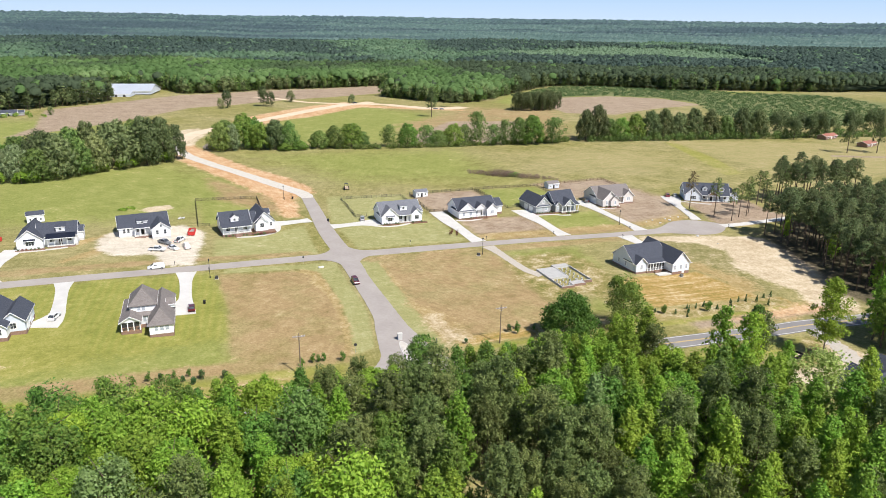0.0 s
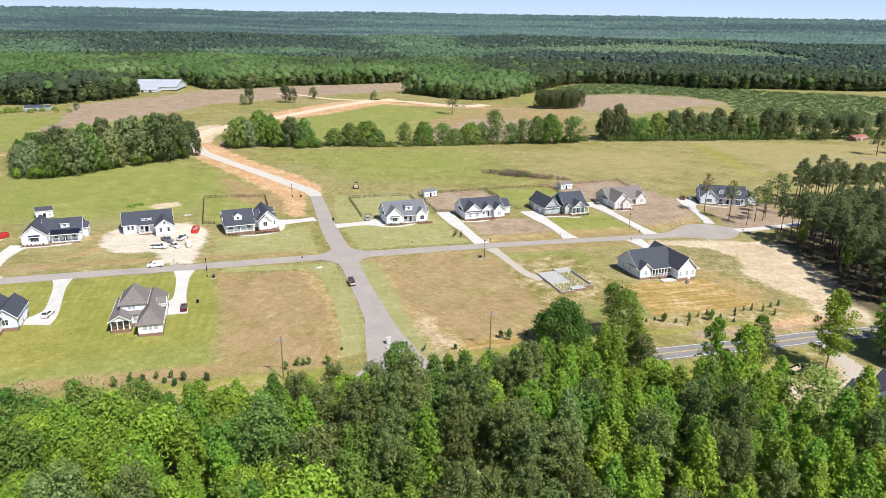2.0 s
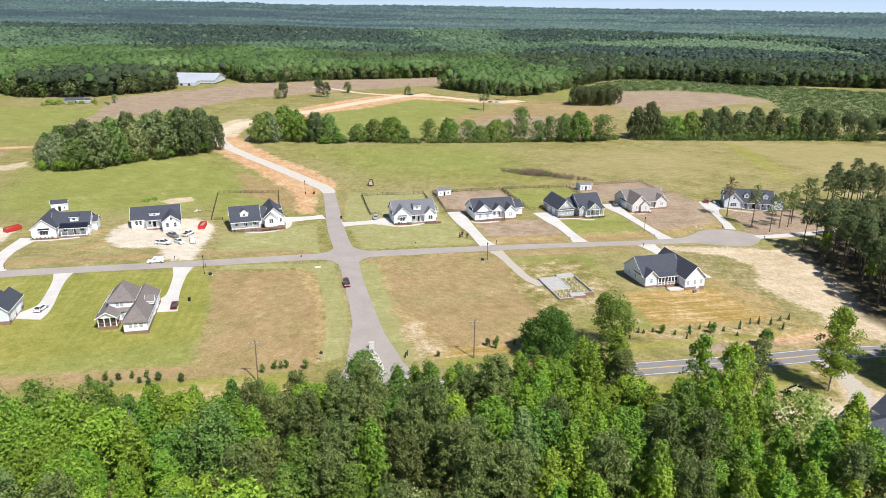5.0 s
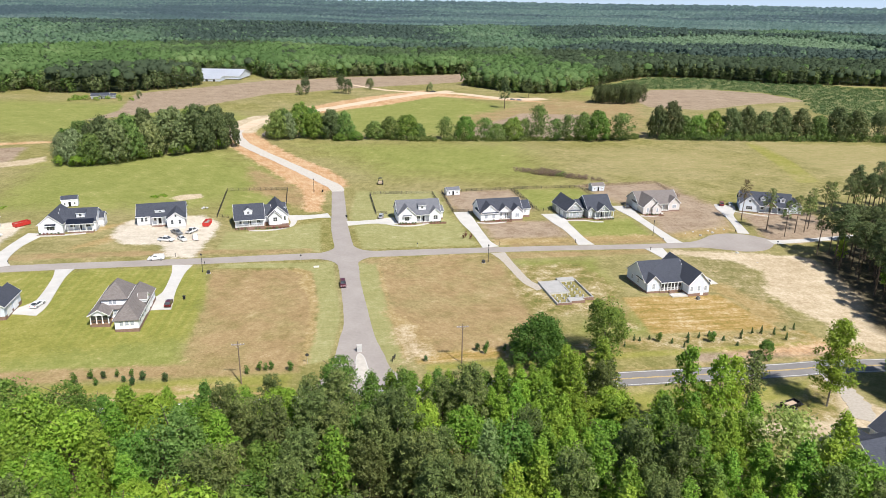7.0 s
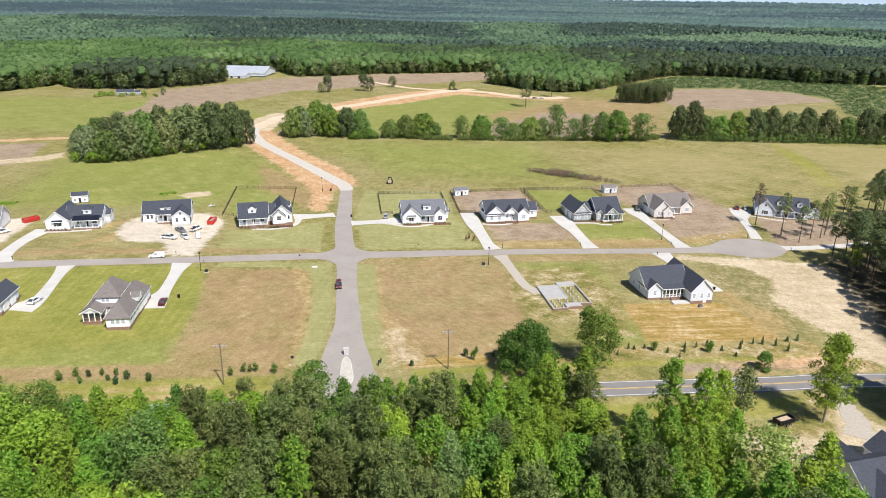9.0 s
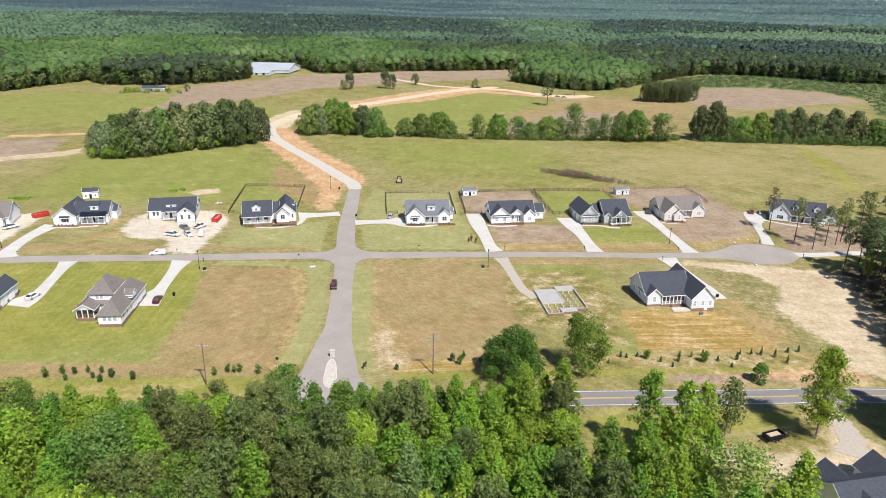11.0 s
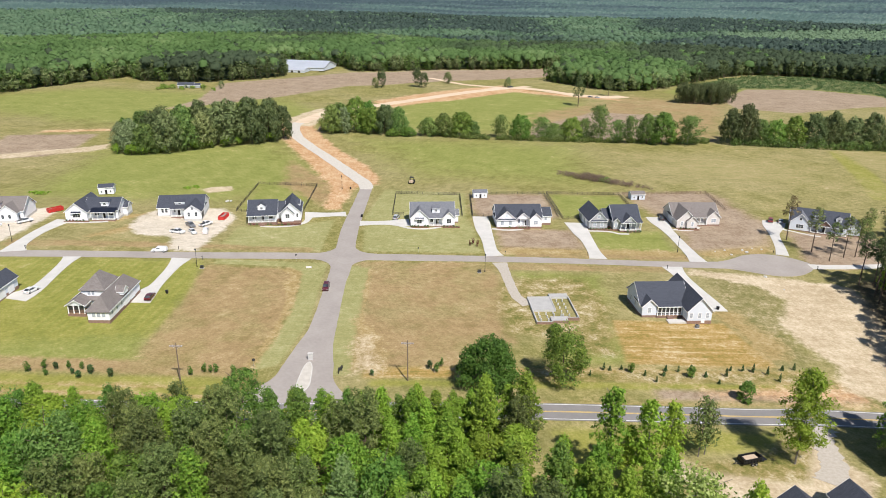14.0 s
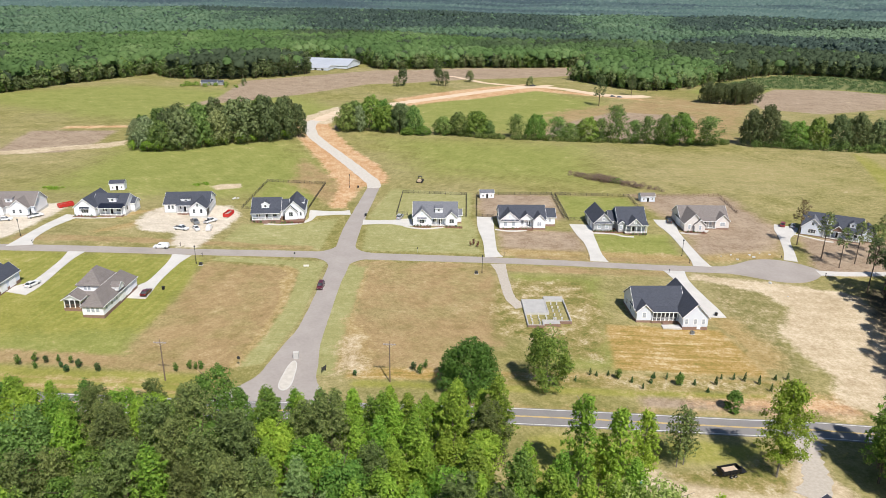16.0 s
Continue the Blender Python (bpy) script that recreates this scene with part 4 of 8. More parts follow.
        out = np.concatenate([out, np.repeat(face_way / np.linalg.norm(face_way, axis=1)[:, None], 3, axis=0)])
        t = np.concatenate([t, np.repeat(np.clip(np.repeat(tone, n) + g.normal(size=m * n) * 0.12, 0, 1), 3)])
        pn = np.concatenate([pn, np.repeat(np.repeat(pine, n), 3)])
    ob = fill_mesh(name, v, face, {"tree_tone": t, "pine_share": pn}, CANOPY if r0 < 1000 else CANOPY_FAR_HAZE, out)
    tagged(ob, label, "forest", kind="stuff")


build_gap_shade()
build_woods("woods", "mixed green woodland of rounded crowns behind the fields", 560, 1200, 8.6, 24, 2.0, 5.9, 3, 6)
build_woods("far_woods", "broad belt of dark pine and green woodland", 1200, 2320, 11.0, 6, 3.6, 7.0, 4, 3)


def build_distance():
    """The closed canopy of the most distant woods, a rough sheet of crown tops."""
    g = np.random.default_rng(5)
    az = np.radians(np.arange(-42, 61, 0.11))
    far = -np.log(1 - np.linspace(0, 1, 92) * 0.944) / 0.00115
    A, R = np.meshgrid(az, 2290 + far)
    A = A + g.uniform(-0.0008, 0.0008, A.shape)
    R = R + g.uniform(-0.4, 0.4, A.shape) * np.gradient(far)[:, None]
    x, y = R * np.sin(A), -230 + R * np.cos(A)
    reach = np.exp(0.00115 * np.maximum(R - 2300, 0)) * 2300 / R
    X, Y = x * reach, y * reach
    tall = 16 + g.uniform(-5, 5, x.shape) + 3 * waves(X, Y, 700, 41)
    pine = np.clip(0.4 + 1.3 * waves(X * 0.5, Y * 0.45, 1500, 43) + 0.9 * waves(X, Y, 420, 45), 0, 1)
    tone = np.clip(0.45 + 0.35 * waves(X, Y, 300, 47) + g.uniform(-0.5, 0.5, x.shape), 0, 1)
    i = np.arange(x.size).reshape(x.shape)
    f = np.stack([i[:-1, :-1], i[:-1, 1:], i[1:, 1:], i[1:, :-1]], -1).reshape(-1, 4)
    f = np.concatenate([f[:, :3], f[:, (0, 2, 3)]])
    ob = fill_mesh("distant_woods", np.stack([x, y, land(x, y) + tall], -1).reshape(-1, 3), f, {"tree_tone": tone.ravel(), "pine_share": pine.ravel()}, CANOPY_HORIZON_HAZE)
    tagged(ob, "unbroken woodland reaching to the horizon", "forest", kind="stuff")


build_distance()


# ---- trees ----
def leaves(blobs, n, size, rng, up=0.25, slim=0.5, loose=1.16):
    """Many small leaf sprays on the shells of the blobs (centre, radii). Vertices and faces."""
    c = np.array([b[0] for b in blobs], float)
    r = np.array([b[1] for b in blobs], float)
    w = r[:, 0] * r[:, 2]
    k = rng.choice(len(blobs), n, p=w / w.sum())
    d = rng.normal(size=(n, 3))
    d[:, 2] += up
    d /= np.linalg.norm(d, axis=1)[:, None]
    p = c[k] + d * r[k] * rng.uniform(0.6, loose, (n, 1))
    nrm = d * 1.1 + rng.normal(size=(n, 3)) * 0.5
    nrm /= np.linalg.norm(nrm, axis=1)[:, None]
    a = np.cross(nrm, rng.normal(size=(n, 3)))
    a /= np.linalg.norm(a, axis=1)[:, None]
    b = np.cross(nrm, a)
    s = size * rng.uniform(0.6, 1.25, (n, 1))
    bend = nrm * s * 0.18
    v = np.stack([p - a * s * slim - b * s * 0.4, p + a * s * slim - b * s * 0.4, p + b * s * 0.75 + bend], 1).reshape(-1, 3)
    return v, np.arange(3 * n).reshape(n, 3), d


def crown_blobs(kind, h, w, rng):
    """Where the foliage of a tree sits, for its height and width."""
    out = []
    if kind in ("round", "low"):
        z0, dz = (0.34, 0.54) if kind == "round" else (0.06, 0.82)
        lobes = [(rng.uniform(0, 6.28), rng.uniform(0.1, 0.95), rng.uniform(0.8, 1.12)) for _ in range(9)]
        for k in range(96):
            la, lu, lq = lobes[k % 9]
            a, u = la + rng.normal() * 0.36, min(1.0, max(0.0, lu + rng.normal() * 0.12))
            z = h * (z0 + dz * u)
            q = w * 0.5 * (1.0 - 0.9 * abs(u - 0.32) ** 1.6) * lq * rng.uniform(0.62, 0.92)
            s = w * rng.uniform(0.055, 0.115)
            out.append(((q * math.cos(a), q * math.sin(a), z), (s, s, s * 0.8)))
        out.append(((0, 0, h * (z0 + dz * 0.5)), (w * 0.34, w * 0.34, h * dz * 0.47)))
    elif kind == "dome":
        # a spreading crown of bulging boughs, widest below its middle
        for i in range(46):
            u = (i + 0.5) / 46
            a = i * 2.4 + rng.uniform(-0.4, 0.4)
            q = w * 0.5 * math.sin(math.pi * (0.3 + 0.66 * u)) ** 0.75 * rng.uniform(0.66, 0.96)
            r = w * rng.uniform(0.10, 0.165) * (1.1 - 0.25 * u)
            out.append(((q * math.cos(a), q * math.sin(a), h * (0.1 + 0.8 * u) + rng.uniform(-0.02, 0.03) * h), (r, r, r * 0.85)))
        out.append(((0, 0, h * 0.5), (w * 0.3, w * 0.3, h * 0.34)))
    elif kind == "tall":
        for i in range(104):
            u = i / 103
            a = i * 2.4 + rng.uniform(-0.6, 0.6)
            bough = 1 + 0.22 * math.sin(3 * a + 9 * u)
            q = w * 0.54 * (math.sin(math.pi * (0.2 + 0.78 * u)) ** 0.8) * (1.08 - 0.35 * u) * rng.uniform(0.45, 1.0) * bough
            s = w * rng.uniform(0.055, 0.11) * (1.1 - 0.3 * u)
            out.append(((q * math.cos(a), q * math.sin(a), h * (0.2 + 0.77 * u)), (s, s, s * 0.85)))
        out.append(((0, 0, h * 0.54), (w * 0.2, w * 0.2, h * 0.34)))
    elif kind == "airy":
        low = 0.13 if w > 11.5 else 0.22
        for i in range(120):
            u = i / 119
            a = i * 2.4 + rng.uniform(-0.6, 0.6)
            q = w * 0.54 * (math.sin(math.pi * (0.22 + 0.74 * u)) ** 0.7) * rng.uniform(0.15, 1.0)
            s = w * rng.uniform(0.045, 0.095)
            out.append(((q * math.cos(a), q * math.sin(a), h * (low + (0.97 - low) * u)), (s, s, s * 0.7)))
    elif kind == "pine":
        for i in range(100):
            u = i / 99
            a = i * 2.4 + rng.uniform(-0.6, 0.6)
            q = w * 0.52 * (1.0 - 0.72 * u ** 2.6) * rng.uniform(0.4, 1.0) * (1 + 0.12 * math.sin(u * 40))
            s = w * rng.uniform(0.055, 0.10)
            out.append(((q * math.cos(a), q * math.sin(a), h * (0.3 + 0.67 * u) + 0.12 * q), (s, s, s * 1.05)))
        out.append(((0, 0, h * 0.64), (w * 0.15, w * 0.15, h * 0.28)))
    elif kind == "highpine":
        for i in range(26):
            u = i / 25
            a = i * 2.4 + rng.uniform(-0.6, 0.6)
            q = w * 0.5 * math.sin(math.pi * (0.25 + 0.68 * u)) * rng.uniform(0.35, 1.0)
            s = w * rng.uniform(0.12, 0.19)
            out.append(((q * math.cos(a), q * math.sin(a), h * (0.55 + 0.42 * u)), (s, s, s * 0.62)))
    return out


def trunk_mesh(kind, h, w, rng):
    bm = bmesh.new()
    r = 0.012 * h + 0.05 if kind != "airy" else 0.008 * h + 0.03
    top = h * (0.93 if kind in ("pine", "highpine", "tall", "airy") else 0.7)
    pts = [Vector((rng.uniform(-0.02, 0.02) * h * k / 3, rng.uniform(-0.02, 0.02) * h * k / 3, top * k / 3 - (0.4 if k == 0 else 0))) for k in range(4)]
    for k in range(3):
        rod(bm, pts[k], pts[k + 1], r * (1 - 0.3 * k), r * (0.7 - 0.3 * k) + 0.02, 6)
    for i in range(14 if kind == "airy" else 7):
        if kind == "airy":
            a, z, q = i * 2.4, h * (0.28 + 0.045 * i), w * 0.28
            rod(bm, (0, 0, z), (q * math.cos(a), q * math.sin(a), z + 0.13 * h), r * 0.4, 0.03, 5)
            continue
        u = (0.66 + 0.28 * i / 6) if kind == "highpine" else (0.34 + 0.5 * i / 6)
        a = i * 2.4
        z = h * u
        q = w * (0.28 if kind != "pine" else 0.3 * (1.2 - u))
        rod(bm, (0, 0, z), (q * math.cos(a), q * math.sin(a), z + (0.1 if kind != "pine" else 0.02) * h), r * 0.35, 0.03, 5)
    me = bpy.data.meshes.new("trunk")
    bm.to_mesh(me)
    bm.free()
    me.materials.append(PALE_BARK if kind == "airy" else BARK)
    return me


def crown_mesh(kind, h, w, n, size, mat, rng):
    v, f, d = leaves(crown_blobs(kind, h, w, rng), n, size, rng, *((0.7, 0.3) if kind in ("pine", "highpine") else (0.65, 0.46)), {"airy": 2.4, "tall": 1.5, "low": 1.35, "round": 1.4, "dome": 1.22}.get(kind, 1.2))
    me = bpy.data.meshes.new("crown")
    me.from_pydata(v.tolist(), [], f.tolist())
    me.materials.append(mat)
    if size < 0.5:
        return me
    # on small far crowns each spray faces partly out from the crown's axis
    co = v.reshape(-1, 3, 3)
    lie = np.cross(co[:, 1] - co[:, 0], co[:, 2] - co[:, 0])
    lie /= np.linalg.norm(lie, axis=1)[:, None] + 1e-9
    away = co.mean(1) - np.array((0, 0, h * 0.5))
    away[:, 2] *= w / h
    away /= np.linalg.norm(away, axis=1)[:, None] + 1e-9
    way = lie * 0.3 + away * 0.3 + d * 0.55 if kind == "dome" else lie * 0.5 + away * 0.5
    way /= np.linalg.norm(way, axis=1)[:, None] + 1e-9
    me.polygons.foreach_set("use_smooth", np.ones(len(f), dtype=bool))
    me.normals_split_custom_set_from_vertices(np.repeat(way, 3, axis=0).tolist())
    return me


def tree_kind(name, kind, h, w, n, size, mat, label, seed):
    rng = np.random.default_rng(seed)
    return name, trunk_mesh(kind, h, w, rng), crown_mesh(kind, h, w, n, size, mat, rng), label


def plant(spec, x, y, s, rot, group="", sz=1.0):
    name, tm, cm, label = spec
    ob = thing(name, pose(x, y, gz(x, y) - 0.05, 0, 0, rot) @ Matrix.Diagonal((s, s, s * sz, 1)), label, "tree", group)
    for k, me in (("trunk", tm), ("crown", cm)):
        p = new(k, me)
        p.parent = ob
    return ob


NEAR_LEAF = [tree_kind("broadleaf_tree", "tall", 19, 6.8, 4900, 0.38, LEAF[0], "slender broadleaf tree in fresh green spring leaf", 11),
             tree_kind("broadleaf_tree", "tall", 18, 6.4, 4800, 0.38, LEAF[1], "slender broadleaf tree with bright yellow-green leaves", 12),
             tree_kind("broadleaf_tree", "round", 18, 9.8, 5600, 0.41, LEAF[0], "rounded broadleaf tree in green spring leaf", 13),
             tree_kind("broadleaf_tree", "round", 17, 9.8, 5600, 0.41, LEAF[1], "rounded broadleaf tree with bright yellow-green leaves", 14),
             tree_kind("broadleaf_tree", "tall", 19, 7.0, 4900, 0.38, LEAF[2], "slender broadleaf tree with deep green leaves", 15),
             tree_kind("broadleaf_tree", "round", 18, 9.4, 5500, 0.41, LEAF[2], "rounded broadleaf tree with deep green leaves", 16)]
NEAR_PINE = [tree_kind("pine_tree", "pine", 20, 9.2, 5400, 0.43, NEEDLE, "tall pine with dull dark green needles", 21),
             tree_kind("pine_tree", "pine", 19, 9.6, 5400, 0.43, NEEDLE, "bushy pine with dull dark green needles", 22),
             tree_kind("pine_tree", "pine", 20.5, 8.8, 5300, 0.43, NEEDLE, "narrow pine with dull dark green needles", 23)]
STAND_PINE = [tree_kind("pine_tree", "highpine", 22, 7.8, 1700, 0.58, FIELD_NEEDLE, "tall pine with a bare trunk and high crown", 31),
              tree_kind("pine_tree", "highpine", 20, 7.0, 1600, 0.58, FIELD_NEEDLE, "tall bare-trunked pine with an open crown", 32)]
FAR_LEAF = [tree_kind("broadleaf_tree", "low", 16, 11, 2300, 0.62, FIELD_LEAF[0], "broadleaf tree in green leaf at the field edge", 41),
            tree_kind("broadleaf_tree", "low", 15, 11, 2300, 0.62, FIELD_LEAF[2], "dull olive-green broadleaf tree at the field edge", 42),
            tree_kind("broadleaf_tree", "low", 18, 10.5, 2300, 0.6, FIELD_LEAF[1], "broadleaf tree with pale spring leaves at the field edge", 43),
            tree_kind("broadleaf_tree", "low", 6, 7, 800, 0.5, LEAF[1], "low bushy tree with fresh green leaves in the field", 46)]
FAR_PINE = [tree_kind("pine_tree", "pine", 22, 9.5, 2300, 0.62, FIELD_NEEDLE, "tall dark pine at the field edge", 44),
            tree_kind("pine_tree", "low", 18, 10, 2300, 0.62, FIELD_NEEDLE, "dark bushy pine at the field edge", 45)]
DOME = [tree_kind("broadleaf_tree", "dome", 18, 15, 3700, 0.86, FIELD_LEAF[0], "spreading broadleaf tree with bulging green boughs", 91),
        tree_kind("broadleaf_tree", "dome", 18, 15, 3700, 0.86, FIELD_LEAF[2], "spreading olive-green broadleaf tree with bulging boughs", 92),
        tree_kind("broadleaf_tree", "dome", 18, 15, 3700, 0.86, LEAF[2], "spreading fresh green broadleaf tree with bulging boughs", 93),
        tree_kind("pine_tree", "dome", 18, 15, 3900, 0.84, FIELD_NEEDLE, "broad dark pine with heavy tiered boughs", 94),
        tree_kind("broadleaf_tree", "airy", 18, 15, 2600, 0.74, FIELD_LEAF[0], "open-crowned tree with bare stems under its leaves", 95),
        tree_kind("broadleaf_tree", "dome", 18, 15, 3300, 0.84, FIELD_LEAF[1], "broadleaf tree with pale grey-green leaves", 96)]


def set_trees(rows, group):
    """Single trees: the kind, the place, the height and the width of the crown."""
    for k, x, y, h, w in rows:
        plant(DOME[k], x, y, w / 15, 37 * x + 11 * y, group, (h / 18) / (w / 15))


RIM_LEAF = [tree_kind("broadleaf_tree", "low", 19, 11, 190, 1.7, FIELD_LEAF[0], "tree", 61), tree_kind("broadleaf_tree", "low", 17, 10.5, 190, 1.7, FIELD_LEAF[2], "tree", 62)]
RIM_PINE = tree_kind("pine_tree", "low", 20, 9.5, 190, 1.6, FIELD_NEEDLE, "tree", 63)


def joined(name, label, spots):
    """Many trees (kind, x, y, size, turn) as one piece of woodland."""
    mats, V, N, F, M, at0 = [], [], [], [], [], 0
    for spec, x, y, s, r in spots:
        for me in spec[1:3]:
            mat = me.materials[0]
            if mat not in mats:
                mats.append(mat)
            co = np.empty(len(me.vertices) * 3)
            me.vertices.foreach_get("co", co)
            co = co.reshape(-1, 3) * s
            c, q = math.cos(radians(r)), math.sin(radians(r))
            V.append(np.stack([co[:, 0] * c - co[:, 1] * q + x, co[:, 0] * q + co[:, 1] * c + y, co[:, 2] + gz(x, y) - 0.05], -1))
            way = np.empty(len(me.loops) * 3)
            me.corner_normals.foreach_get("vector", way)
            way = way.reshape(-1, 3)
            N.append(np.stack([way[:, 0] * c - way[:, 1] * q, way[:, 0] * q + way[:, 1] * c, way[:, 2]], -1))
            for pl in me.polygons:
                F.append([k + at0 for k in pl.vertices])
                M.append(mats.index(mat))
            at0 += len(co)
    me = bpy.data.meshes.new(name)
    me.from_pydata(np.concatenate(V).tolist(), [], F)
    for m in mats:
        me.materials.append(m)
    me.polygons.foreach_set("material_index", np.array(M, dtype=np.int32))
    me.normals_split_custom_set(np.concatenate(N).tolist())
    return tagged(new(name, me), label, "woodland", kind="stuff")


rng = np.random.default_rng(77)


def scatter(poly, gap, tries=4000):
    """Spots inside an outline, no nearer to each other than gap."""
    q = np.array(poly)
    got = []
    for _ in range(tries):
        x, y = rng.uniform(q[:, 0].min(), q[:, 0].max()), rng.uniform(q[:, 1].min(), q[:, 1].max())
        if all((x - a) ** 2 + (y - b) ** 2 > gap * gap for a, b in got):
            got.append((x, y))
    got = np.array(got)
    return got[inside(poly, got[:, 0], got[:, 1]) > 0]


NEAR_WOOD = [(-96, -105), (-60, -105.5), (-22, -107), (46, -107.5), (51, -111), (51.5, -126), (57, -129.5), (74, -131), (80, -142), (82, -156), (74, -166), (50, -178), (20, -168), (-10, -157), (-40, -152), (-80, -146), (-96, -140)]
SET_APART = ((-3.6, -146.4, 4.6), (16.2, -140, 4.8), (-6.0, -111.3, 5.5), (-34.5, -126.8, 6.5), (71.6, -139.4, 7), (-30, -147.5, 6.5), (-52, -122, 6), (-64, -109, 5), (-56, -110, 5), (-63, -139, 6.5))
for x, y in scatter(NEAR_WOOD, 4.7, 9000):
    if any(math.hypot(x - a, y - b) < r for a, b, r in SET_APART):
        continue
    # pines fill the middle of the wood, broadleaves its rim and ends
    p = 0.66 if -26 < x < 14 else (0.04 if x < -48 or x > 30 else 0.1)
    if (x < -40 or 24 < x < 52) and y < -142:
        p = 0.42
    if y > -117:
        p = 0.08
    h = min(rng.uniform(0.84, 1.12), ((17.5 if x > 14 else 13.5) + 0.65 * max(0, -107 - y)) / 19)
    if rng.random() < p:
        plant(NEAR_PINE[rng.integers(3)], x, y, h, rng.uniform(0, 360), "wood by the highway")
    else:
        k = rng.choice(6, p=[0.42, 0.42, 0.06, 0.06, 0.02, 0.02] if x > 16 else ([0.26, 0.24, 0.12, 0.14, 0.12, 0.12] if x > -50 else [0.06, 0.1, 0.3, 0.36, 0.04, 0.14]))
        plant(NEAR_LEAF[k], x, y, h, rng.uniform(0, 360), "wood by the highway")

# a close front row along the highway's ditch
for i, x in enumerate(np.arange(16.5, 51, 3.6)):
    plant(NEAR_LEAF[(0, 1, 4, 1, 0)[i % 5]], x, -106.8 - (i * 7 % 5) * 0.6, 0.68 + (i * 3 % 5) * 0.035, 67 * i, "wood by the highway")

# broad trees on the wood's western rim and among the pines
BROAD = [tree_kind("broadleaf_tree", "low", 17, 12, 6800, 0.42, LEAF[2], "broad-crowned deep green tree at the wood's rim", 81),
         tree_kind("broadleaf_tree", "low", 16, 12.5, 6800, 0.42, LEAF[1], "broad-crowned bright green tree in the wood", 82)]
for x, y, k, s in ((-64, -109, 0, 1.05), (-56, -110, 0, 1.0), (-74, -108, 0, 1.05), (-30, -147.5, 1, 1.35), (-52, -122, 1, 1.2), (-72.6, -122, 0, 1.1)):
    plant(BROAD[k], x, y, s, 31 * x, "wood by the highway")

# copses and hedges in the fields
COPSE_A = [(-138, 172), (-137, 147), (-121, 142), (-104, 154), (-86, 168), (-60, 185), (-54, 207), (-92, 213), (-130, 198)]
COPSE_FRONT = ((5, -132, 152, 16.5, 10), (5, -125.6, 149, 19, 13), (0, -116.5, 147, 17, 14), (1, -107.4, 152, 22, 17), (0, -99.5, 158.5, 19.5, 14), (1, -92.4, 166, 20, 14), (1, -83, 176, 25.5, 22), (3, -69, 181, 27, 17), (3, -60.5, 188, 25, 14), (3, -53.6, 197, 20.5, 11),
               (3, -114, 165, 22, 13), (0, -104, 170, 24, 15), (3, -97, 178, 25, 13), (0, -74, 194, 25, 17), (3, -62, 202, 24, 14), (2, -133, 163, 17, 11))
set_trees(COPSE_FRONT, "copse by the new road")
spots = []
for x, y in scatter(COPSE_A, 8.5):
    if min(math.hypot(x - r[1], y - r[2]) for r in COPSE_FRONT) > 7:
        spots.append(((FAR_PINE[1] if rng.random() < 0.4 else FAR_LEAF[rng.integers(3)]), x, y, rng.uniform(0.95, 1.25), rng.uniform(0, 360)))
for (ax, ay), (bx, by) in zip(COPSE_A[1:6], COPSE_A[2:7]):
    for u in rng.uniform(0.05, 0.95, 3):
        spots.append((FAR_LEAF[3], ax + (bx - ax) * u, ay + (by - ay) * u - 0.5, rng.uniform(0.5, 1.1), rng.uniform(0, 360)))
joined("copse", "dense inner copse of pines and olive broadleaf trees", spots)
set_trees(((0, -28, 224, 19, 14), (5, -20.5, 226, 17.5, 10), (2, -13, 233, 23.5, 17), (2, -3.2, 228, 18, 13), (3, 5.8, 226, 19.5, 13), (0, 15, 225, 19, 11.5), (0, -24, 236, 19, 14), (2, -6, 240, 20, 14), (1, 8, 237, 17, 13), (2, 21, 221.5, 6, 11), (2, 11, 220, 5, 9)), "copse beside the dirt road")
set_trees(((0, 34, 224, 12.2, 13), (0, 44, 223.5, 15.5, 13), (2, 55, 223.5, 16.7, 16), (0, 62.5, 223, 11, 9), (4, 80, 223, 14.5, 12), (2, 92.5, 219, 16.8, 13.5), (4, 107, 222, 14, 15), (0, 115, 220.5, 11.5, 12), (2, 126, 220, 15.8, 14), (4, 134, 219.5, 14, 10), (4, 143, 219, 22.5, 16), (4, 155, 217, 14, 14), (4, 162, 215, 17, 12), (0, 173.5, 215, 20, 13), (2, 182.5, 213, 21.5, 17), (4, 199, 212.5, 18, 19)), "hedge between the fields")
HEDGE_R = [(226, 211), (300, 196), (380, 176), (480, 166), (480, 180), (380, 198), (300, 218), (228, 230)]
set_trees(((3, 228, 216, 23, 14), (3, 237.5, 215.5, 26, 16), (0, 246, 213, 17, 12), (2, 254.5, 211, 17.5, 14), (2, 266, 210, 20, 15), (3, 278, 208.5, 21.5, 15), (3, 290, 207, 23, 14), (1, 301, 204.5, 20, 14), (3, 312, 202, 23, 15), (3, 325, 199.5, 22, 15), (0, 337, 196.5, 18, 14), (3, 349, 193, 23, 15), (3, 362, 190, 22, 15)), "belt of trees beyond the field")
joined("tree_belt", "belt of tall pines and broadleaf trees beyond the field", [(FAR_LEAF[rng.integers(2)] if rng.random() < 0.3 else FAR_PINE[1], x, y, rng.uniform(0.95, 1.25), rng.uniform(0, 360)) for x, y in scatter(HEDGE_R, 8.5) if x > 368 or y > 226.5 - 0.2 * (x - 226)])
GROVE = [(258, 400), (280, 389), (320, 406), (312, 430), (270, 425)]
joined("pine_grove", "young dense pine grove in the far field", [(FAR_PINE[1], x, y, rng.uniform(0.85, 1.1), rng.uniform(0, 360)) for x, y in scatter(GROVE, 5.8)])
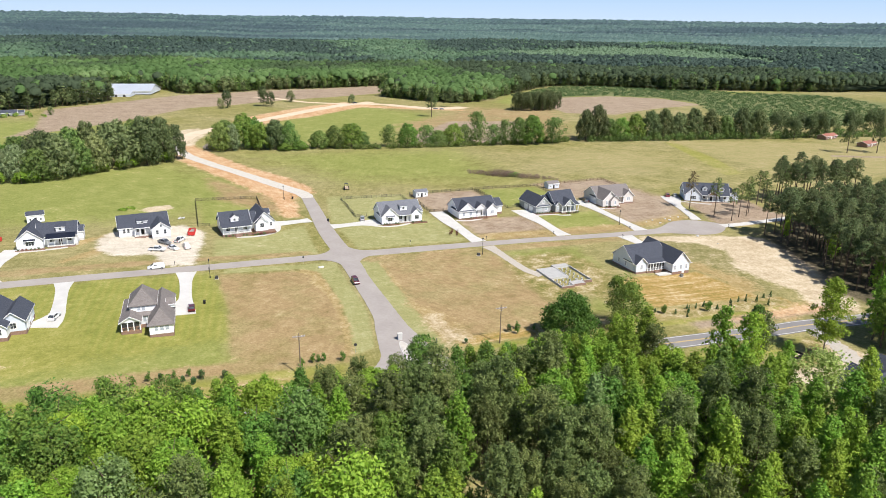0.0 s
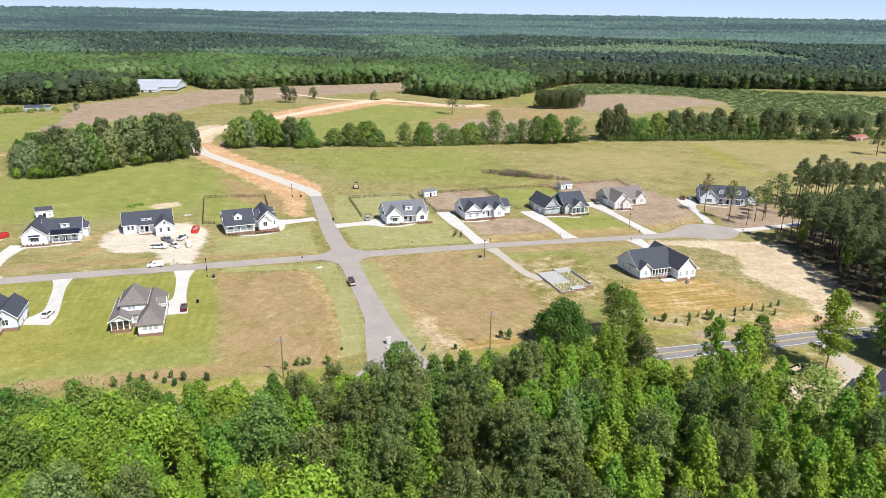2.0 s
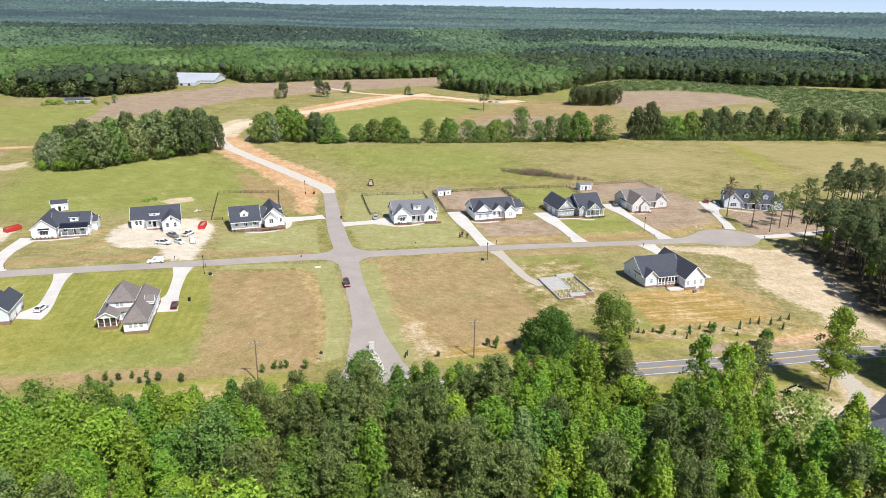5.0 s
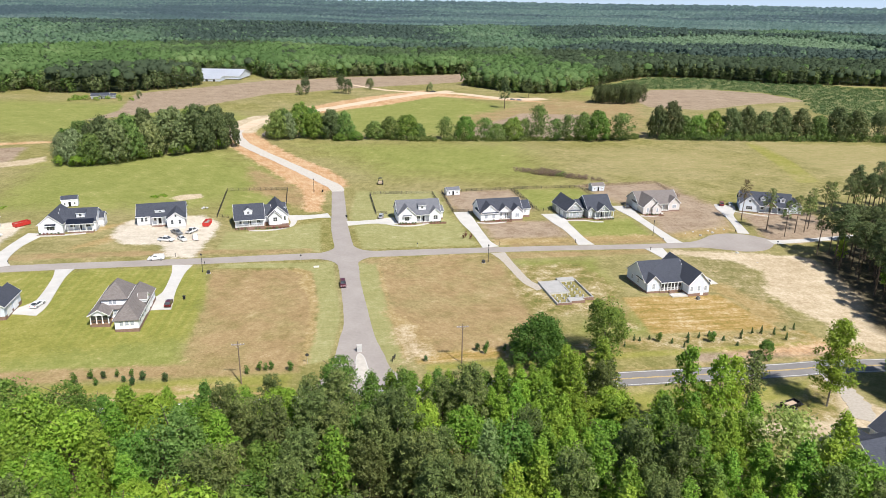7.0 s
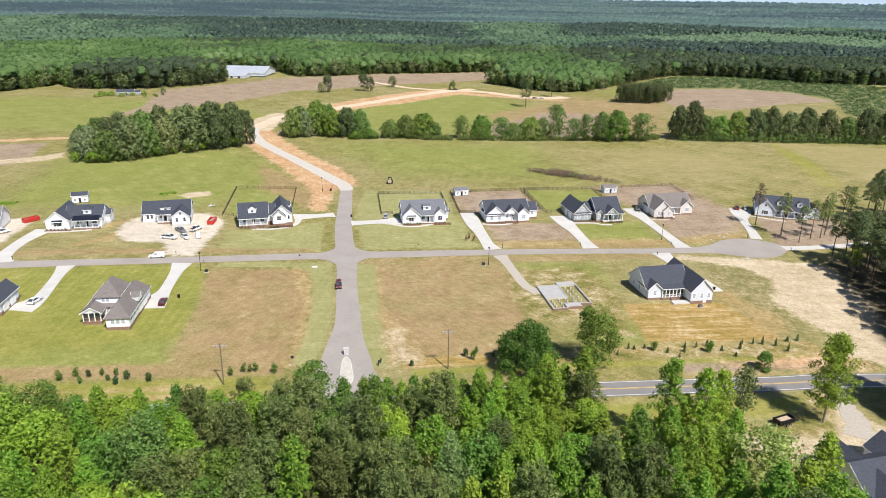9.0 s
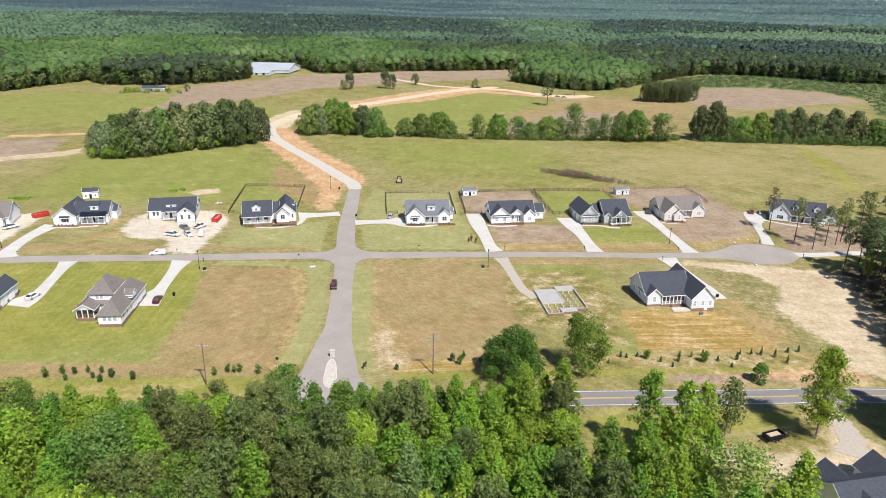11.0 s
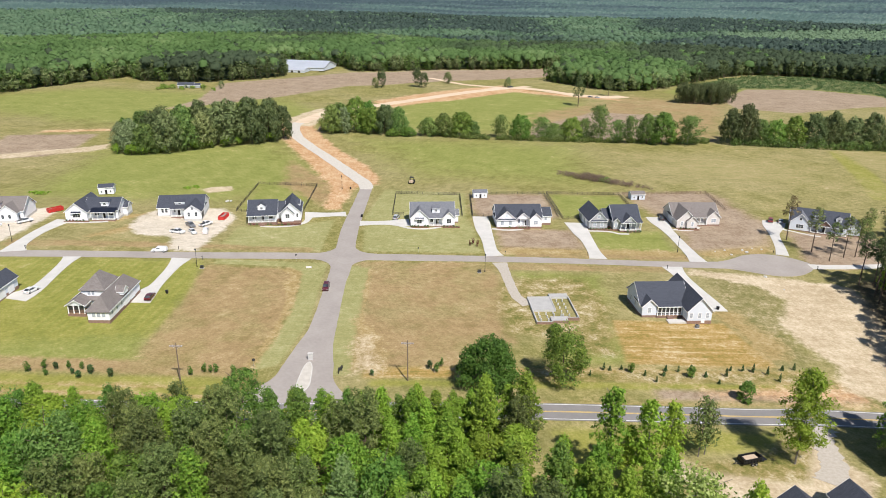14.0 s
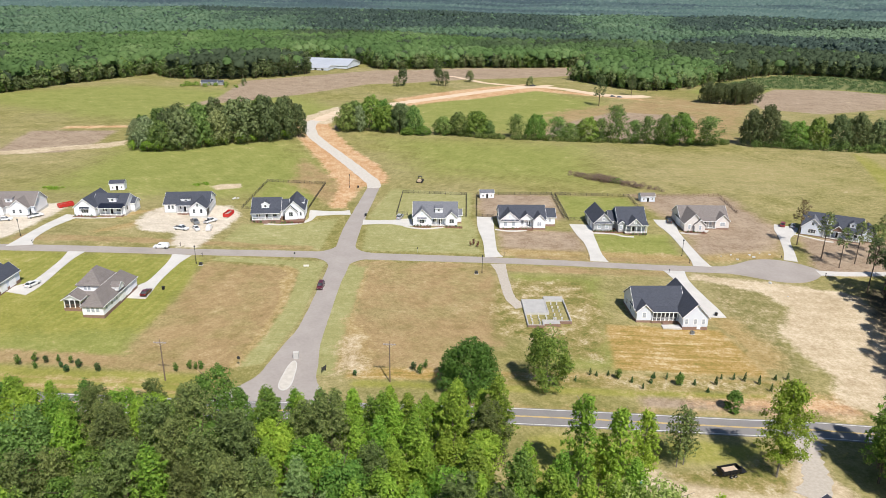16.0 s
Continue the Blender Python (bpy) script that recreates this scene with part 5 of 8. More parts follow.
for x, y, s in ((164, 377, 1.2), (208, 447, 0.9), (118, 500, 0.7), (-8, 470, 1.05), (26, 480, 1.15), (33, 476, 0.9), (-14, 466, 0.7), (58, 516, 0.85), (-150, 425, 0.5), (392, 112, 1.1), (372, 118, 1.0)):
    plant(FAR_PINE[x < 150] if s > 0.85 else FAR_LEAF[1], x, y, s, rng.uniform(0, 360), "lone trees in the fields")

# the far wood's rim, tree by tree
rim = []
for (ax, ay), (bx, by) in zip(FOREST[1:30], FOREST[2:31]):
    n = int(math.hypot(bx - ax, by - ay) / 7.2)
    for k in range(n):
        for row in range(2):
            u = (k + rng.random()) / n
            x, y = ax + (bx - ax) * u + rng.uniform(-3, 3), ay + (by - ay) * u + 2.5 + 6 * row + rng.uniform(-2, 2)
            pine = float(pine_field(np.array([x]), np.array([y]))[0]) > 0.5
            rim.append((RIM_PINE if pine and rng.random() < 0.8 else RIM_LEAF[rng.integers(2)], x, y, rng.uniform(0.75, 1.15), rng.uniform(0, 360)))
joined("wood_edge", "uneven edge of the far wood with rounded crowns", rim)

# pine stand east of the turning circle
STAND = [(172, -17), (188, -11), (215, -8), (258, -8), (232, -88), (154, -88), (153, -74), (165, -54), (169.5, -35)]
for x, y in scatter(STAND, 4.7):
    plant(STAND_PINE[rng.integers(2)], x, y, rng.uniform(0.85, 1.05) * (0.86 if y > -22 else 1.0), rng.uniform(0, 360), "pine stand")
for x, y in scatter([(219, 32), (217, 18), (226, 10), (262, 8), (270, 30), (236, 36)], 5.4, 600):
    plant(STAND_PINE[rng.integers(2)], x, y, rng.uniform(0.88, 1.04), rng.uniform(0, 360), "pine stand")
plant(NEAR_LEAF[3], 224, 12, 0.5, 20, "young trees among the pines")
for x, y, k in ((176, -26, 1), (184, -40, 0), (172, -52, 1), (190, -58, 3), (178, -70, 1), (200, -30, 0), (166, -78, 3), (204, -16, 1), (158, -82, 0)):
    plant(NEAR_LEAF[k], x, y, 0.62 + 0.02 * (x % 7), 50 * x, "young trees among the pines")
LOT_PINE = [tree_kind("pine_tree", "highpine", 21, 7.4, 900, 0.62, NEEDLE, "thin bare-trunked pine with a small open crown", 33), tree_kind("pine_tree", "highpine", 20, 6.8, 800, 0.62, NEEDLE, "thin pine with a sparse crown", 34)]
brown_pine = tree_kind("pine_tree", "highpine", 20, 6.6, 700, 0.6, BROWN_NEEDLE, "thin pine with a sparse browning crown", 35)
plant(brown_pine, 171, 26.7, 0.9, 40, "pines before the house")
for x, y, s in ((173.7, 13.1, 0.95), (175.4, 3.9, 0.85), (182.9, 7.8, 0.9), (187.4, 8.2, 0.85), (192, 12, 0.8), (197, 18, 0.85), (203, 14, 0.85), (208, 24, 0.9), (213, 26, 0.9), (220, 20, 0.9), (228, 26, 0.9)):
    plant(LOT_PINE[rng.integers(2)], x, y, s * 0.88, rng.uniform(0, 360), "pines before the house")
EAST_TREES = ((123.5, -112.6, 4), (125.5, -117.5, 5), (126, -108, 0), (129, -112.6, 5), (127.5, -122, 2), (130.6, -106.6, 0))
EAST = [(129, -105), (135, -101), (150, -103), (176, -80), (205, -86), (200, -122), (127, -120)]
for x, y in scatter(EAST, 6.2):
    plant(NEAR_LEAF[rng.integers(6)], x, y, rng.uniform(0.75, 1.05), rng.uniform(0, 360), "trees by the highway")

for x, y, k in EAST_TREES:
    plant(NEAR_LEAF[k], x, y, 1.0, 40 * x, "trees by the highway")

# single trees on the lots and by the highway
plant(tree_kind("broadleaf_tree", "dome", 12.2, 13.2, 10500, 0.46, OAK, "broad oak with dense deep green crown", 51), 44.0, -84.1, 1.07, 20)
plant(tree_kind("broadleaf_tree", "low", 17.0, 12.2, 7400, 0.42, LEAF[2], "open-crowned broadleaf tree with dull green leaves on the verge", 52), 61.9, -82.3, 1.0, 80)
plant(tree_kind("spruce_tree", "low", 7.0, 5.2, 2200, 0.42, LEAF[2], "small dense evergreen on the verge", 53), 103.9, -88.8, 0.8, 10)
AIRY = [tree_kind("broadleaf_tree", "airy", 16, 5.4, 2600, 0.44, LEAF[0], "slender open-crowned tree with a visible trunk", 56),
        tree_kind("broadleaf_tree", "airy", 16, 6.0, 2900, 0.44, LEAF[1], "slender open-crowned tree with bright spring leaves", 57)]
for x, y, k, s in ((63.4, -118.3, 0, 1.32), (67.3, -117.9, 1, 0.8), (69.9, -119.9, 1, 1.22), (75.6, -116.4, 1, 1.06), (57.5, -121.5, 1, 0.42), (60.5, -122.5, 0, 0.36)):
    plant(AIRY[k], x, y, s * 0.84, 37 * x, "trees in the clearing", 1.19)
plant(tree_kind("broadleaf_tree", "airy", 18.5, 7.6, 8500, 0.34, LEAF[1], "tall bright green tree at the clearing's gravel drive", 71), 103.8, -111.8, 1.16, 30)
open_pine = tree_kind("pine_tree", "airy", 14, 5.6, 1100, 0.44, NEEDLE, "open-crowned pine with thin dull needles", 58)
plant(open_pine, 84.6, -109.8, 1.0, 0, "trees in the clearing")
plant(open_pine, 86.2, -109.0, 0.9, 90, "trees in the clearing")
pale = tree_kind("pale_tree", "round", 15, 7.5, 4000, 0.48, PALE, "broadleaf tree with pale silvery green leaves", 54)
plant(pale, -3.6, -146.4, 1.0, 0)
plant(tree_kind("pale_tree", "tall", 22, 7.6, 5200, 0.4, SILVER, "tall broadleaf tree with dull silvery green leaves", 64), 16.2, -140, 1.0, 70)
plant(tree_kind("pale_tree", "low", 20, 12, 7000, 0.42, SILVER, "broad dome-shaped tree with silvery green leaves", 65), -63, -139, 1.0, 20)
plant(tree_kind("broadleaf_tree", "low", 14, 8.6, 6800, 0.30, SAGE, "broad dome-shaped tree with blue-green leaves", 59), -34.5, -126.8, 1.48, 10)
plant(tree_kind("pale_tree", "airy", 15, 14, 4600, 0.44, BLOSSOM, "open pale green tree beside the clearing", 60), 71.6, -139.4, 1.2, 10)
plant(tree_kind("broadleaf_tree", "low", 13, 7.6, 6800, 0.28, LEAF[2], "dome-shaped deep green tree beside the entrance", 55), -6.0, -111.3, 1.55, 50)


# ---- houses ----
def extrude(bm, prof, a0, a1, axis):
    """A closed outline across the ridge, drawn out along the ridge's axis."""
    put = (lambda u, a, z: (u, a, z)) if axis == "y" else (lambda u, a, z: (a, u, z))
    lo = [bm.verts.new(put(u, a0, z)) for u, z in prof]
    hi = [bm.verts.new(put(u, a1, z)) for u, z in prof]
    bm.faces.new(lo)
    bm.faces.new(hi[::-1])
    for i in range(len(prof)):
        j = (i + 1) % len(prof)
        bm.faces.new((lo[j], lo[i], hi[i], hi[j]))


def fixed(bm):
    bmesh.ops.recalc_face_normals(bm, faces=bm.faces)
    return bm


def block(h, x0, x1, y0, y1, base, eave, axis, pitch, wall, roof, foot=None, over=0.38, hip=False, vent=False):
    """One wing: walls with gables, brick footing, roof and white edge boards. Returns the ridge's height."""
    u0, u1, a0, a1 = (x0, x1, y0, y1) if axis == "y" else (y0, y1, x0, x1)
    um = (u0 + u1) / 2
    top = eave + (u1 - u0) / 2 * pitch
    bm = bmesh.new()
    if hip:
        box(bm, x0, x1, y0, y1, base, eave)
    else:
        extrude(bm, [(u0, base), (u1, base), (u1, eave), (um, top), (u0, eave)], a0, a1, axis)
    part("wall", fixed(bm), wall, h)
    if foot:
        bm = bmesh.new()
        box(bm, x0 - 0.03, x1 + 0.03, y0 - 0.03, y1 + 0.03, -1.2, base + 0.02)
        part("foundation", bm, foot, h, "low brick foundation" if foot is BRICK else "low pale block foundation")
    e0, drop = eave - over * pitch, 0.2
    bm = bmesh.new()
    if hip:
        k = (u1 - u0) / 2
        put = (lambda u, a, z: (u, a, z)) if axis == "y" else (lambda u, a, z: (a, u, z))
        c = [bm.verts.new(put(*p)) for p in ((u0 - over, a0 - over, e0), (u1 + over, a0 - over, e0), (u1 + over, a1 + over, e0), (u0 - over, a1 + over, e0))]
        l = [bm.verts.new(put(*p)) for p in ((u0 - over, a0 - over, e0 - drop), (u1 + over, a0 - over, e0 - drop), (u1 + over, a1 + over, e0 - drop), (u0 - over, a1 + over, e0 - drop))]
        r = [bm.verts.new(put(um, min(a0 + k, (a0 + a1) / 2 - 0.05), top)), bm.verts.new(put(um, max(a1 - k, (a0 + a1) / 2 + 0.05), top))]
        for f in ((c[0], c[1], r[0]), (c[1], c[2], r[1], r[0]), (c[2], c[3], r[1]), (c[3], c[0], r[0], r[1]), tuple(l[::-1])):
            bm.faces.new(f)
        for i in range(4):
            bm.faces.new((l[i], l[(i + 1) % 4], c[(i + 1) % 4], c[i]))
    else:
        extrude(bm, [(u0 - over, e0), (um, top), (u1 + over, e0), (u1 + over, e0 + drop), (um, top + drop), (u0 - over, e0 + drop)], a0 - over, a1 + over, axis)
    part("roof", fixed(bm), roof, h)
    bm = bmesh.new()
    if not hip:
        for a in (a0 - over - 0.07, a1 + over + 0.005):
            extrude(bm, [(u0 - over, e0 - 0.1), (um, top - 0.1), (u1 + over, e0 - 0.1), (u1 + over, e0 + drop - 0.03), (um, top + drop - 0.03), (u0 - over, e0 + drop - 0.03)], a, a + 0.065, axis)
    for u in (u0 - over - 0.05, u1 + over + 0.003):
        extrude(bm, [(u, e0 - 0.12), (u + 0.047, e0 - 0.12), (u + 0.047, e0 + drop - 0.04), (u, e0 + drop - 0.04)], a0 - over, a1 + over, axis)
    part("eave_board", fixed(bm), TRIM, h, "white painted edge board")
    if vent and not hip and axis == "y":
        bm = bmesh.new()
        zc = eave + (top - eave) * 0.42
        box(bm, um - 0.35, um + 0.35, y0 - 0.05, y0 - 0.003, zc - 0.5, zc + 0.5)
        for k in range(4):
            box(bm, um - 0.27, um + 0.27, y0 - 0.07, y0 - 0.052, zc - 0.4 + k * 0.22, zc - 0.28 + k * 0.22)
        part("gable_vent", bm, PALEGREY, h, "louvred gable vent")
    return top


def shed_roof(h, x0, x1, y0, y1, z0, z1, mat, name="porch_roof"):
    bm = bmesh.new()
    extrude(bm, [(y0, z0), (y1, z1), (y1, z1 + 0.16), (y0, z0 + 0.16)], x0, x1, "x")
    part(name, fixed(bm), mat, h)
    bm = bmesh.new()
    box(bm, x0, x1, y0 - 0.05, y0 - 0.003, z0 - 0.1, z0 + 0.13)
    part("eave_board", bm, TRIM, h, "white painted edge board")


WINDOW_MESH = {}


def box_mesh(name, mat, *b):
    bm = bmesh.new()
    box(bm, *b)
    me = bpy.data.meshes.new(name)
    bm.to_mesh(me)
    bm.free()
    me.materials.append(mat)
    return me


def window_meshes(w, hgt, glass):
    """The white frame, one pane, and the places of the panes."""
    if (w, hgt, glass) not in WINDOW_MESH:
        n = max(1, round(w / 0.8))
        pw, ph = w / n - 0.07, hgt / 2 - 0.05
        spots = [(-w / 2 + w * (k + 0.5) / n, hgt * (0.25 + 0.5 * r)) for k in range(n) for r in range(2)]
        WINDOW_MESH[w, hgt, glass] = box_mesh("window", TRIM, -w / 2 - 0.11, w / 2 + 0.11, -0.06, 0.03, -0.11, hgt + 0.11), box_mesh("pane", glass, -pw / 2, pw / 2, -0.075, -0.063, -ph / 2, ph / 2), spots
    return WINDOW_MESH[w, hgt, glass]


FACING = {"f": 0, "r": 90, "b": 180, "l": -90}


def window(h, face, x, y, z, w=0.9, hgt=1.5):
    """face: f to the front, l and r to the sides, b to the back."""
    a, b, spots = window_meshes(w, hgt, BLIND if h in BLINDED else GLASS)
    ob = new("window", a)
    ob.parent = h
    ob.matrix_basis = pose(x, y, z, 0, 0, FACING[face])
    for u, v in spots:
        p = new("pane", b)
        p.parent = ob
        p.location = (u, 0, v)
    return ob


def door(h, face, x, y, z, w=1.0, hgt=2.1, mat=None, name="door"):
    bm = bmesh.new()
    box(bm, -w / 2, w / 2, -0.05, 0.0, 0, hgt)
    for k in range(4 if name == "garage_door" else 2):
        n = 4 if name == "garage_door" else 2
        box(bm, -w / 2 + 0.12, w / 2 - 0.12, -0.075, -0.052, hgt * k / n + 0.08, hgt * (k + 1) / n - 0.08)
    ob = part(name, bm, mat or BLACK, h)
    ob.matrix_basis = pose(x, y, z, 0, 0, FACING[face])
    bm = bmesh.new()
    for x0, x1, z0, z1 in ((-w / 2 - 0.12, -w / 2, 0, hgt + 0.12), (w / 2, w / 2 + 0.12, 0, hgt + 0.12), (-w / 2, w / 2, hgt, hgt + 0.12)):
        box(bm, x0, x1, -0.08, 0.0, z0, z1)
    part("door_frame", bm, TRIM, ob, "white door casing")
    return ob


def porch(h, x0, x1, y0, y1, deck, top, posts, mat=None, rail=False, step_x=None, rail_mat=None, screen=False):
    bm = bmesh.new()
    box(bm, x0, x1, y0, y1, -1.0, deck - 0.1)
    part("porch_base", bm, BRICK, h, "brick porch base")
    bm = bmesh.new()
    box(bm, x0 - 0.06, x1 + 0.06, y0 - 0.06, y1, deck - 0.098, deck)
    part("porch_floor", bm, mat or CONCRETE, h)
    for k in range(posts):
        x = x0 + 0.2 + (x1 - x0 - 0.4) * k / max(1, posts - 1)
        bm = bmesh.new()
        box(bm, x - 0.11, x + 0.11, y0 + 0.08, y0 + 0.3, deck, top)
        box(bm, x - 0.16, x + 0.16, y0 + 0.03, y0 + 0.35, deck + 0.002, deck + 0.25)
        box(bm, x - 0.16, x + 0.16, y0 + 0.03, y0 + 0.35, top - 0.2, top - 0.002)
        part("post", bm, TRIM, h)
    if rail:
        bm = bmesh.new()
        for z in (deck + 0.12, deck + 0.9):
            box(bm, x0 + 0.2, x1 - 0.2, y0 + 0.13, y0 + 0.21, z, z + 0.07)
        for x in np.arange(x0 + 0.35, x1 - 0.3, 0.3):
            box(bm, x - 0.03, x + 0.03, y0 + 0.15, y0 + 0.19, deck + 0.19, deck + 0.9)
        part("railing", bm, rail_mat or TRIM, h)
    if screen:
        for k in range(posts - 1):
            a, b = (x0 + 0.2 + (x1 - x0 - 0.4) * q / (posts - 1) for q in (k, k + 1))
            bm = bmesh.new()
            box(bm, a + 0.12, b - 0.12, y0 + 0.23, y0 + 0.26, deck + 0.05, top - 0.1)
            part("insect_screen", bm, SIGN_DARK, h, "dark mesh screen")
    if step_x is not None:
        n = max(2, int(deck / 0.18))
        bm = bmesh.new()
        for k in range(n):
            box(bm, step_x - 0.9, step_x + 0.9, y0 - 0.07 - 0.3 * (k + 1), y0 - 0.07 - 0.3 * k, -0.6, deck - deck * (k + 1) / (n + 1))
        part("steps", bm, BRICK, h, "brick steps")


def dormer(h, x, w, y0, y1, zb, ht, roof, wall=None, gable=True):
    wall = wall or WHITE
    if gable:
        block(h, x - w / 2, x + w / 2, y0, y1, zb, zb + ht, "y", 0.75, wall, roof, None, 0.2)
    else:
        bm = bmesh.new()
        box(bm, x - w / 2, x + w / 2, y0, y1, zb, zb + ht)
        part("dormer", bm, wall, h)
        shed_roof(h, x - w / 2 - 0.2, x + w / 2 + 0.2, y0 - 0.25, y1, zb + ht - 0.02, zb + ht + 0.5, roof, "dormer_roof")
    window(h, "f", x, y0 - 0.01, zb + 0.55 * ht - 0.35, min(w * 0.5, 0.9), 0.8)


def beds(h, x0, x1, y):
    """A mulch bed with low shrubs along a wall."""
    bm = bmesh.new()
    box(bm, x0, x1, y - 1.3, y - 0.05, -0.4, 0.16)
    part("mulch_bed", bm, BARKMULCH, h, "dark brown mulch bed")


def house(x, y, rot, label, category="house"):
    return thing("house", at(x, y, rot), label, category, "houses of the settlement")


BASE = 0.4
# white house with charcoal roof and a porch, beside its shed
h = house(-105.4, 29.7, 1, "white single-storey house with charcoal gabled roof and front porch")
block(h, 0, 8.0, 0, 15, BASE, 3.7, "y", 0.82, WHITE, ROOF_DARK, BLOCKWORK)
block(h, 6, 18.4, 2.6, 13.6, BASE, 3.6, "x", 0.62, WHITE, ROOF_DARK, BLOCKWORK)
block(h, 18.3, 19.9, 8.0, 13.0, BASE, 3.2, "x", 0.6, WHITE, ROOF_DARK, BLOCKWORK)
porch(h, 9.2, 17.8, 0.6, 2.58, BASE, 3.3, 5, rail=False, step_x=12.5)
shed_roof(h, 8.9, 18.2, 0.1, 3.1, 3.2, 4.25, ROOF_PORCH)
shed_roof(h, 2.3, 5.9, -0.75, 0.0, 3.2, 3.6, ROOF_PORCH, "awning")
dormer(h, 13.4, 2.8, 3.9, 8.0, 4.7, 1.5, ROOF_DARK, gable=False)
window(h, "f", 4.1, -0.01, 1.5, 2.6, 1.6)
for x in (10.6, 15.9):
    window(h, "f", x, 2.59, 1.5, 1.6, 1.5)
door(h, "f", 13.2, 2.59, BASE)
for yy in (5.0, 9.5):
    window(h, "l", -0.01, yy, 1.6)
window(h, "r", 18.41, 4.5, 1.6)
beds(h, -0.5, 8.6, 0)

# house still being finished, bare yard
h = house(-73.9, 37.9, 6, "newly built white house with charcoal roof on a bare sandy plot")
block(h, 0, 17.2, 0, 12.0, BASE, 3.5, "x", 0.54, WHITE, ROOF_DARK, BLOCKWORK)
block(h, 10.9, 17.25, -5.6, 6, BASE, 3.5, "y", 0.74, WHITE, ROOF_DARK, BLOCKWORK, vent=True)
porch(h, 5.2, 10.85, -1.9, -0.02, BASE, 3.4, 4, step_x=8)
shed_roof(h, 4.9, 11.1, -2.2, 0.4, 3.4, 4.2, ROOF_DARK)
dormer(h, 8.2, 3.6, 1.2, 5.4, 4.2, 1.0, ROOF_DARK, gable=False)
for x in (1.8, 3.2):
    window(h, "f", x, -0.01, 1.5, 0.9, 1.6)
for x in (12.7, 15.4):
    window(h, "f", x, -5.61, 1.4, 0.9, 1.6)
window(h, "f", 14.1, -5.61, 4.1, 0.7, 0.9)
door(h, "f", 8.0, -0.01, BASE)
door(h, "r", 17.26, -2.8, 0.15, 4.6, 2.4, BLACK, "garage_door")
window(h, "f", 6.4, -0.01, 1.6)

# white corner house with brick porch
h = house(-37.9, 31.6, 6, "white cottage-style house with charcoal roof, dormer and brick porch")
block(h, 0, 10.8, 2.0, 12.5, 0.95, 3.9, "x", 0.74, WHITE, ROOF_DARK, BRICK)
block(h, 10.3, 13.5, 4.0, 12.5, 0.95, 3.6, "x", 0.74, WHITE, ROOF_DARK, BRICK)
block(h, 12.3, 19.9, 2.2, 16, 0.5, 4.0, "y", 0.95, WHITE, ROOF_DARK, BRICK)
block(h, 12.6, 17.2, 1.2, 6, 0.5, 3.7, "y", 0.95, WHITE, ROOF_DARK, BRICK)
porch(h, 0, 10.6, 0, 1.98, 0.95, 3.5, 5, rail=True, step_x=5.3)
shed_roof(h, -0.35, 11.0, -0.35, 2.4, 3.5, 4.35, ROOF_DARK)
dormer(h, 5.1, 2.9, 3.0, 7.4, 4.7, 1.55, ROOF_DARK)
block(h, 16.6, 19.5, 8.2, 11.8, 4.4, 5.5, "x", 0.72, WHITE, ROOF_DARK, None, 0.2)
for x in (2.3, 8.6):
    window(h, "f", x, 1.99, 1.7, 1.5, 1.5)
door(h, "f", 5.4, 1.99, 0.95)
window(h, "f", 14.9, 1.19, 1.9, 1.5, 1.6)
window(h, "f", 18.6, 2.19, 1.9, 0.7, 1.5)
door(h, "r", 19.91, 8.5, 0.15, 4.8, 2.4, TRIM, "garage_door")
beds(h, 10.8, 20, 1.1)

# house with a grey roof and two front gables
h = house(24.5, 34.0, 1.5, "white house with grey shingle roof and two front gables")
block(h, 0.1, 17.2, 1.8, 12.6, 0.38, 3.7, "x", 0.78, WHITE, ROOF_GREY, BRICK)
block(h, 0, 6.9, 0, 7, 0.38, 3.7, "y", 0.95, WHITE, ROOF_GREY, BRICK, vent=True)
block(h, 12.7, 17.25, 0.2, 6, 0.38, 3.7, "y", 0.95, WHITE, ROOF_GREY, BRICK)
block(h, 17.2, 19.0, 5.0, 11.0, 0.38, 3.2, "x", 0.5, WHITE, ROOF_GREY, BRICK)
porch(h, 6.95, 12.65, 0.2, 1.78, 0.38, 3.4, 4, step_x=10.5)
shed_roof(h, 6.9, 12.7, -0.2, 2.2, 3.4, 4.2, ROOF_GREY)
dormer(h, 10.0, 3.0, 2.8, 7.6, 4.8, 1.7, ROOF_GREY, gable=False)
shed_roof(h, 1.6, 5.3, -0.8, 0.0, 3.2, 3.6, ROOF_GREY, "awning")
window(h, "f", 3.4, -0.01, 1.4, 1.8, 1.6)
window(h, "f", 15.0, 0.19, 1.4, 1.7, 1.6)
window(h, "f", 8.4, 1.79, 1.4, 1.3, 1.6)
door(h, "f", 10.6, 1.79, 0.38)
door(h, "l", -0.01, 6.5, 0.15, 4.6, 2.4, TRIM, "garage_door")
beds(h, 0, 7, 0)
beds(h, 12.5, 19.2, 0)

# long white house with three gables
h = house(58.3, 34.5, 2.2, "long white house with charcoal roof and three front gables")
BLINDED.add(h)
block(h, 0.2, 18.2, 2.2, 13.2, 0.38, 3.6, "x", 0.68, WHITE, ROOF_DARK, BRICK)
block(h, 0, 7.7, 0, 8, 0.38, 3.6, "y", 0.85, WHITE, ROOF_DARK, BRICK, vent=True)
block(h, 8.4, 12.8, 0.9, 7.5, 3.4, 4.0, "y", 0.85, WHITE, ROOF_DARK)
block(h, 13.2, 17.9, 0, 6, 0.38, 3.6, "y", 0.95, WHITE, ROOF_DARK, BRICK)
